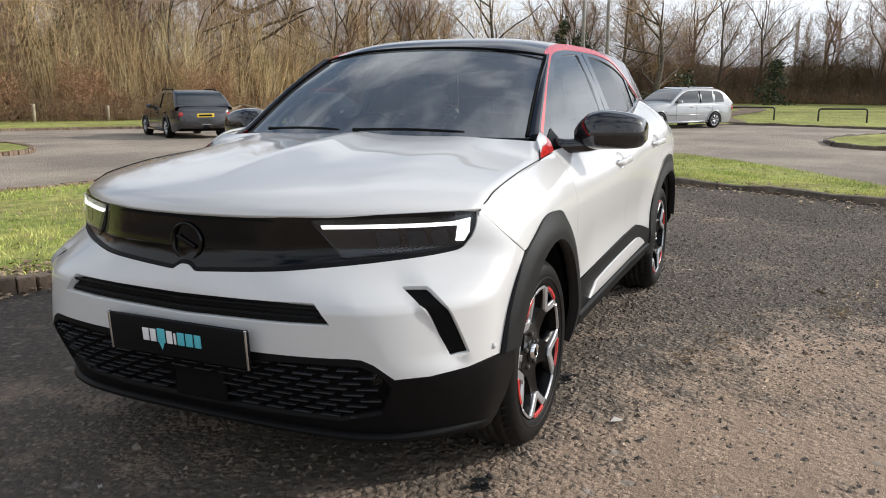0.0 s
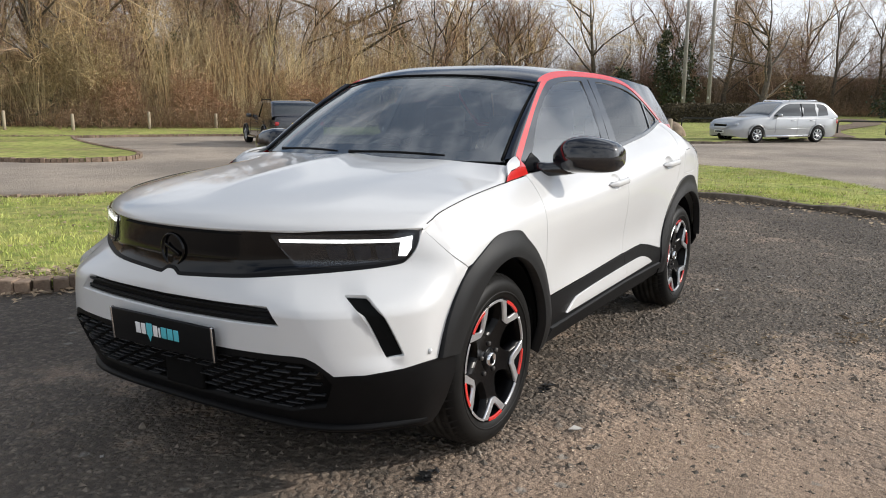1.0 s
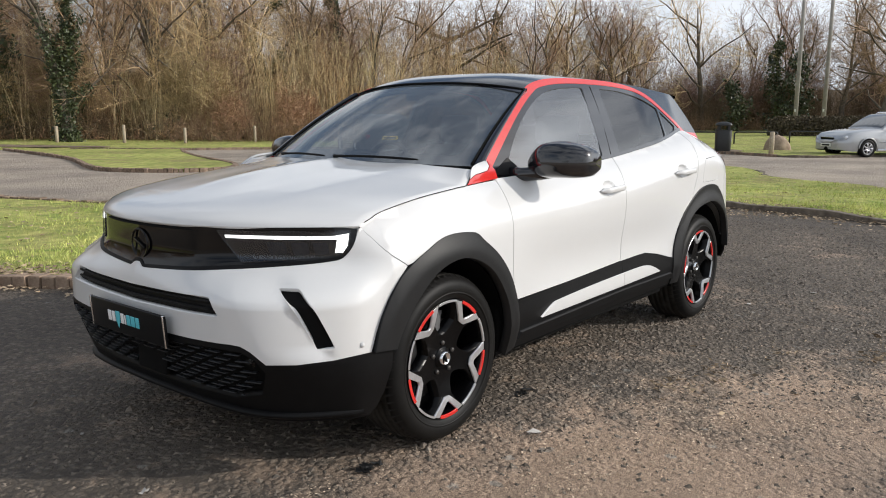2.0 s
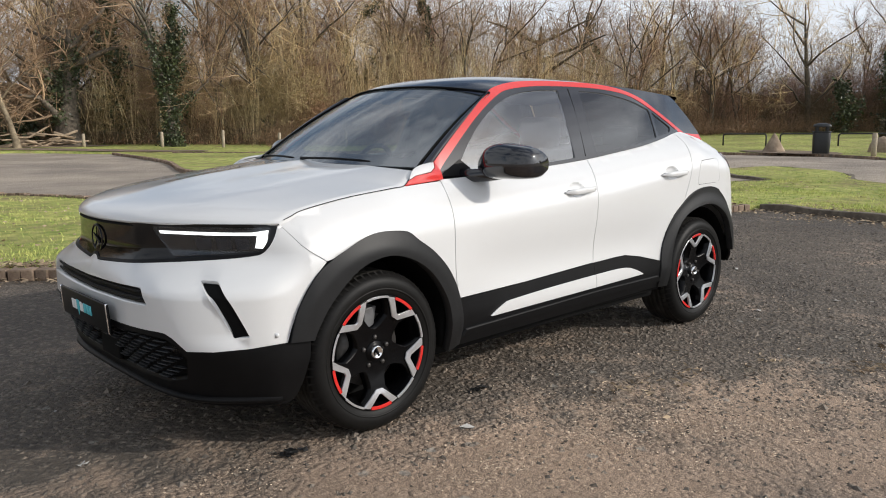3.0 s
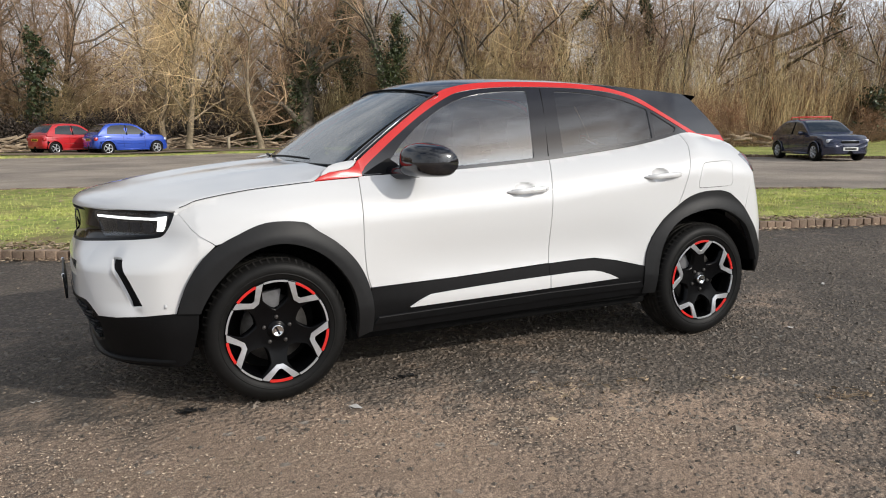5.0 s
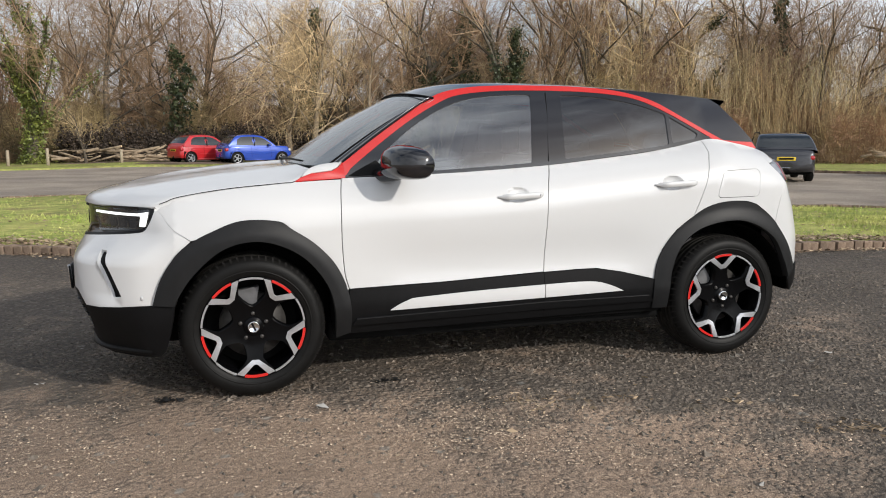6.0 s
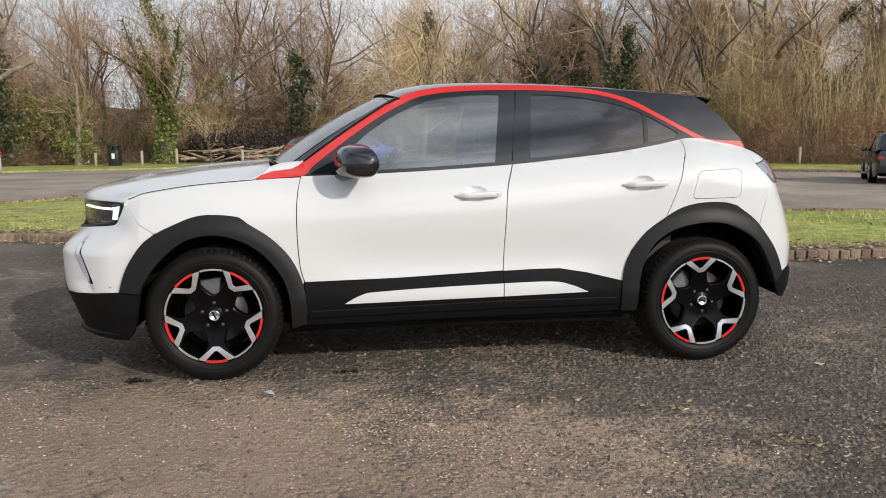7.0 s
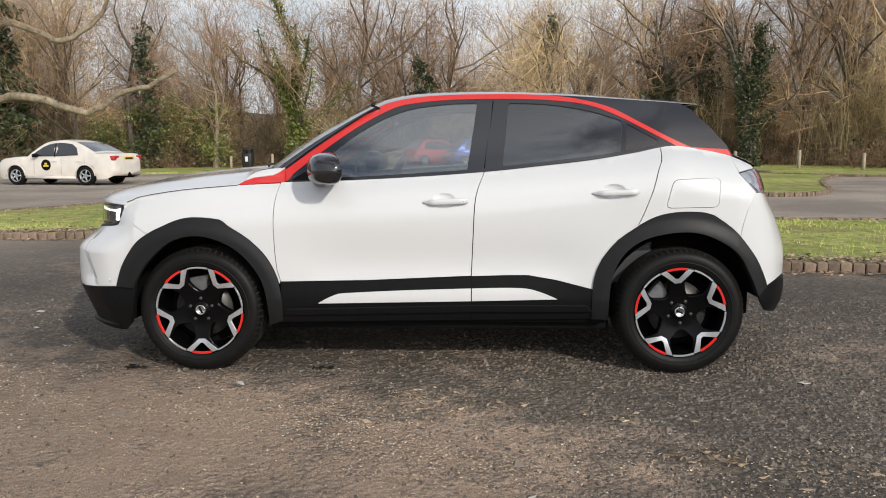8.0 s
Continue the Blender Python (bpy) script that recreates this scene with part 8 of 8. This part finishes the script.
def litter_bin(at, turn):
    b = thing("litter_bin", "black plastic litter bin with hooded top and notice", "bin", "litter bins", "", (at[0], at[1], land(*at) + 0.05), turn)
    rows = []
    for z, w in ((0.0, 0.27), (0.03, 0.285), (0.80, 0.30), (0.84, 0.29)):
        rows.append([(w * math.copysign(abs(math.cos(a)) ** 0.5, math.cos(a)), w * math.copysign(abs(math.sin(a)) ** 0.5, math.sin(a)), z) for a in (2 * math.pi * i / 24 for i in range(24))])
    part("body", grid_mesh(rows, close=True), M_BIN, b)
    for a in (45, 135, 225, 315):
        part("hood_post", box(0.10, 0.10, 0.22, 0.02, (0.23 * math.cos(radians(a)) * 1.05, 0.23 * math.sin(radians(a)) * 1.05, 0.94)), M_BIN, b)
    rows = []
    for z, w in ((1.02, 0.30), (1.06, 0.31), (1.12, 0.26), (1.16, 0.12), (1.165, 0.0)):
        rows.append([(w * math.copysign(abs(math.cos(a)) ** 0.5, math.cos(a)), w * math.copysign(abs(math.sin(a)) ** 0.5, math.sin(a)), z) for a in (2 * math.pi * i / 24 for i in range(24))])
    part("hood", grid_mesh(rows, close=True), M_BIN, b)
    part("rim", tube([(0.30 * math.copysign(abs(math.cos(a)) ** 0.5, math.cos(a)), 0.30 * math.copysign(abs(math.sin(a)) ** 0.5, math.sin(a)), 0.84) for a in (2 * math.pi * i / 24 for i in range(25))], 0.02, 6), M_BIN, b)
    part("notice", box(0.16, 0.01, 0.28, 0.003, (0.02, -0.298, 0.52)), M_NOTICE, b)


litter_bin((-12.3, 38.2), -8)
litter_bin((26.6, 8.2), 25)


def hoop(at, turn, w=2.0, h=0.62):
    t = thing("hoop_rail", "black steel hoop barrier on the lawn", "barrier", "hoop barriers", "", (at[0], at[1], land(*at) + 0.05), turn)
    r_ = 0.12
    pts = [(-w / 2, 0, -0.2), (-w / 2, 0, h - r_)] + [(-w / 2 + r_ - r_ * math.cos(a), 0, h - r_ + r_ * math.sin(a)) for a in (math.pi / 8 * i for i in range(1, 5))] + \
        [(w / 2 - r_ + r_ * math.sin(a), 0, h - r_ + r_ * math.cos(a)) for a in (math.pi / 8 * i for i in range(0, 4))] + [(w / 2, 0, h - r_), (w / 2, 0, -0.2)]
    part("rail", tube(pts, 0.04, 8), M_RAIL, t)


for x, y, a in ((34.6, 15.0, 114), (35.7, 12.6, 114), (36.6, 10.2, 110), (38.2, 8.0, 105), (37.0, 0.5, 88), (36.6, -3.4, 84)):
    hoop((x, y), a)


def post(at, h, r_, label, name="wooden_post", mat=None, lean=0):
    p = thing(name, label, "post", "wooden posts", "", (at[0], at[1], land(*at) + 0.02), 0)
    part("shaft", tube([(0, 0, -0.2), (lean * 0.3, 0, h * 0.5), (lean, 0, h - 0.03), (lean, 0, h)], [r_, r_, r_ * 0.98, r_ * 0.7], 8), mat or M_POST, p)


for k, (x, y) in enumerate(((-13.4, 38.6), (-11.0, 38.4), (-9.2, 38.3), (-5.8, 38.4), (13.4, 35.0), (16.0, 33.6), (10.5, 37.6), (18.2, 31.8), (21.5, 30.6), (6.0, 38.8), (24.5, 29.2))):
    post((x, y), 0.72 + 0.2 * ((k * 7) % 3) / 2, 0.08, "short weathered wooden post on the verge")
post((26.0, 6.2), 0.85, 0.09, "thick pale stump post beside the road")
for x, y in ((59.0, 14.6), (60.5, 13.0)):
    p = thing("telegraph_pole", "tall grey timber telegraph pole", "pole", "telegraph poles", "", (x, y, land(x, y)), 0)
    part("shaft", tube([(0, 0, -0.3), (0.05, 0, 6), (0.1, 0, 13)], [0.17, 0.15, 0.12], 8), M_POLE, p)
    part("number_tag", box(0.01, 0.12, 0.18, 0.002, (-0.175, 0, 1.7)), M_NOTICE, p)


def stone(at, w, h, seed, label, peak=True):
    rnd_ = random.Random(seed)
    s = thing("boulder", label, "boulder", "boulders", "", (at[0], at[1], land(*at) + 0.03), 0)
    rows = []
    for i in range(9):
        t = i / 8
        rr = w * ((1 - t) ** 0.9 if peak else math.sqrt(max(0, 1 - t * t)))
        rows.append([(rr * math.cos(a) * (1 + 0.16 * noise.noise((math.cos(a) * 1.3 + seed, math.sin(a) * 1.3, t * 2))), rr * math.sin(a) * (1 + 0.16 * noise.noise((math.cos(a) + 3, math.sin(a) + seed, t * 2))), t * h - 0.03) for a in (2 * math.pi * k / 14 for k in range(14))])
    part("rock", grid_mesh(rows, close=True), M_STONE, s)


stone((27.4, 10.3), 0.50, 0.85, 3, "pointed brown stone on the verge")
stone((30.0, 7.2), 0.54, 0.70, 4, "large rounded sandstone boulder beside the road", False)


def log_pile(at, turn, n, length, seed):
    rnd_ = random.Random(seed)
    pile = thing("log_pile", "pile of cut branches and logs", "logs", "log piles", "", (at[0], at[1], land(*at) + 0.05), turn)
    for k in range(n):
        x, y, z = rnd_.uniform(-length / 2, length / 2), rnd_.gauss(0, 0.25), rnd_.random() ** 1.5 * 0.6 + 0.08
        ln, r_ = rnd_.uniform(0.5, 2.4), 0.022 + 0.085 * rnd_.random() ** 2.5
        a, e = rnd_.gauss(0, 0.5), rnd_.gauss(0, 0.2)
        d_ = Vector((math.cos(a), math.sin(a), e)) * ln / 2
        p = Vector((x, y, z))
        lg = part("log", tube([p - d_, p + Vector((0, 0, rnd_.gauss(0, 0.03))), p + d_], [r_, r_ * 0.95, r_ * 0.85], 7), M_LOG, pile)
        part("sawn_end", lathe([(0.0, 0.0), (r_ * 0.8, 0.001)], 8), M_ENDGRAIN, lg, "", Matrix.Translation(p + d_ * 1.003) @ d_.to_track_quat("-Y", "Z").to_matrix().to_4x4()) if k % 3 == 0 else None


log_pile((-6.2, 41.0), 2, 60, 5.5, 8)
log_pile((-1.8, 41.4), 5, 50, 4.0, 9)
log_pile((4.6, 41.2), -4, 60, 5.5, 10)
log_pile((9.0, 39.6), -10, 26, 3.0, 12)
log_pile((33.0, 25.5), -20, 30, 6.0, 13)
# clipped hedge on the lawn
h = thing("clipped_hedge", "long clipped brown hedge on the lawn", "hedge", "", "", (50.5, 10.6, land(50.5, 10.6)), 96)
c = Cloud()
r = random.Random(17)
for _ in range(9000):
    x, t, y = r.uniform(-3.2, 3.2), r.random(), r.uniform(-0.8, 0.8)
    edge_f = 1 - 0.25 * smooth(0.6, 1.0, t) - 0.3 * smooth(2.6, 3.2, abs(x))
    c.leaf(Vector((x, y * edge_f, t * 1.35 * (1 - 0.15 * smooth(2.4, 3.2, abs(x))))), r.uniform(0.05, 0.11), r)
part("foliage", c.mesh(), M_HEDGE, h)
# bare soil under stones and on the far kerb's lip
def soil(name, loop, label):
    tagged(part(name, panel_mesh([tidy(spline(loop + loop[:1], 4), 0.02)], lambda u, v: (u, v, land(u, v) + 0.115 + 0.02 * noise.noise((u, v, 2))), thick=0.01, step=0.6, heart=Vector((0, 0, -50))), M_SOIL), label, "soil", kind="structure")


soil("soil_patch", [(25.6, 9.6), (27.6, 11.8), (29.0, 10.6), (28.0, 8.2), (26.4, 7.6)], "bare trodden soil on the verge")
soil("wood_chip_ground", [(-9, 39.6), (-4, 39.3), (1, 39.0), (6, 38.6), (11, 37.6), (12, 39.5), (8, 42.0), (0, 42.6), (-8, 42.4)], "brown soil and wood chips round the stacked branches")
soil("worn_verge", [(-5, 35.6), (0.5, 34.5), (6.5, 35.2), (11.2, 30.4), (12.6, 29.4), (13.2, 30.6), (9.5, 34.8), (6.5, 37.0), (0, 36.8), (-4, 37.4)], "worn brown soil along the road's edge")
soil("footpath", [(33.0, 1.6), (40, 3.5), (52, 2.0), (62, 4.0), (62, 2.2), (52, 0.4), (40, 1.6), (33, 0.4)], "sandy footpath across the lawn")
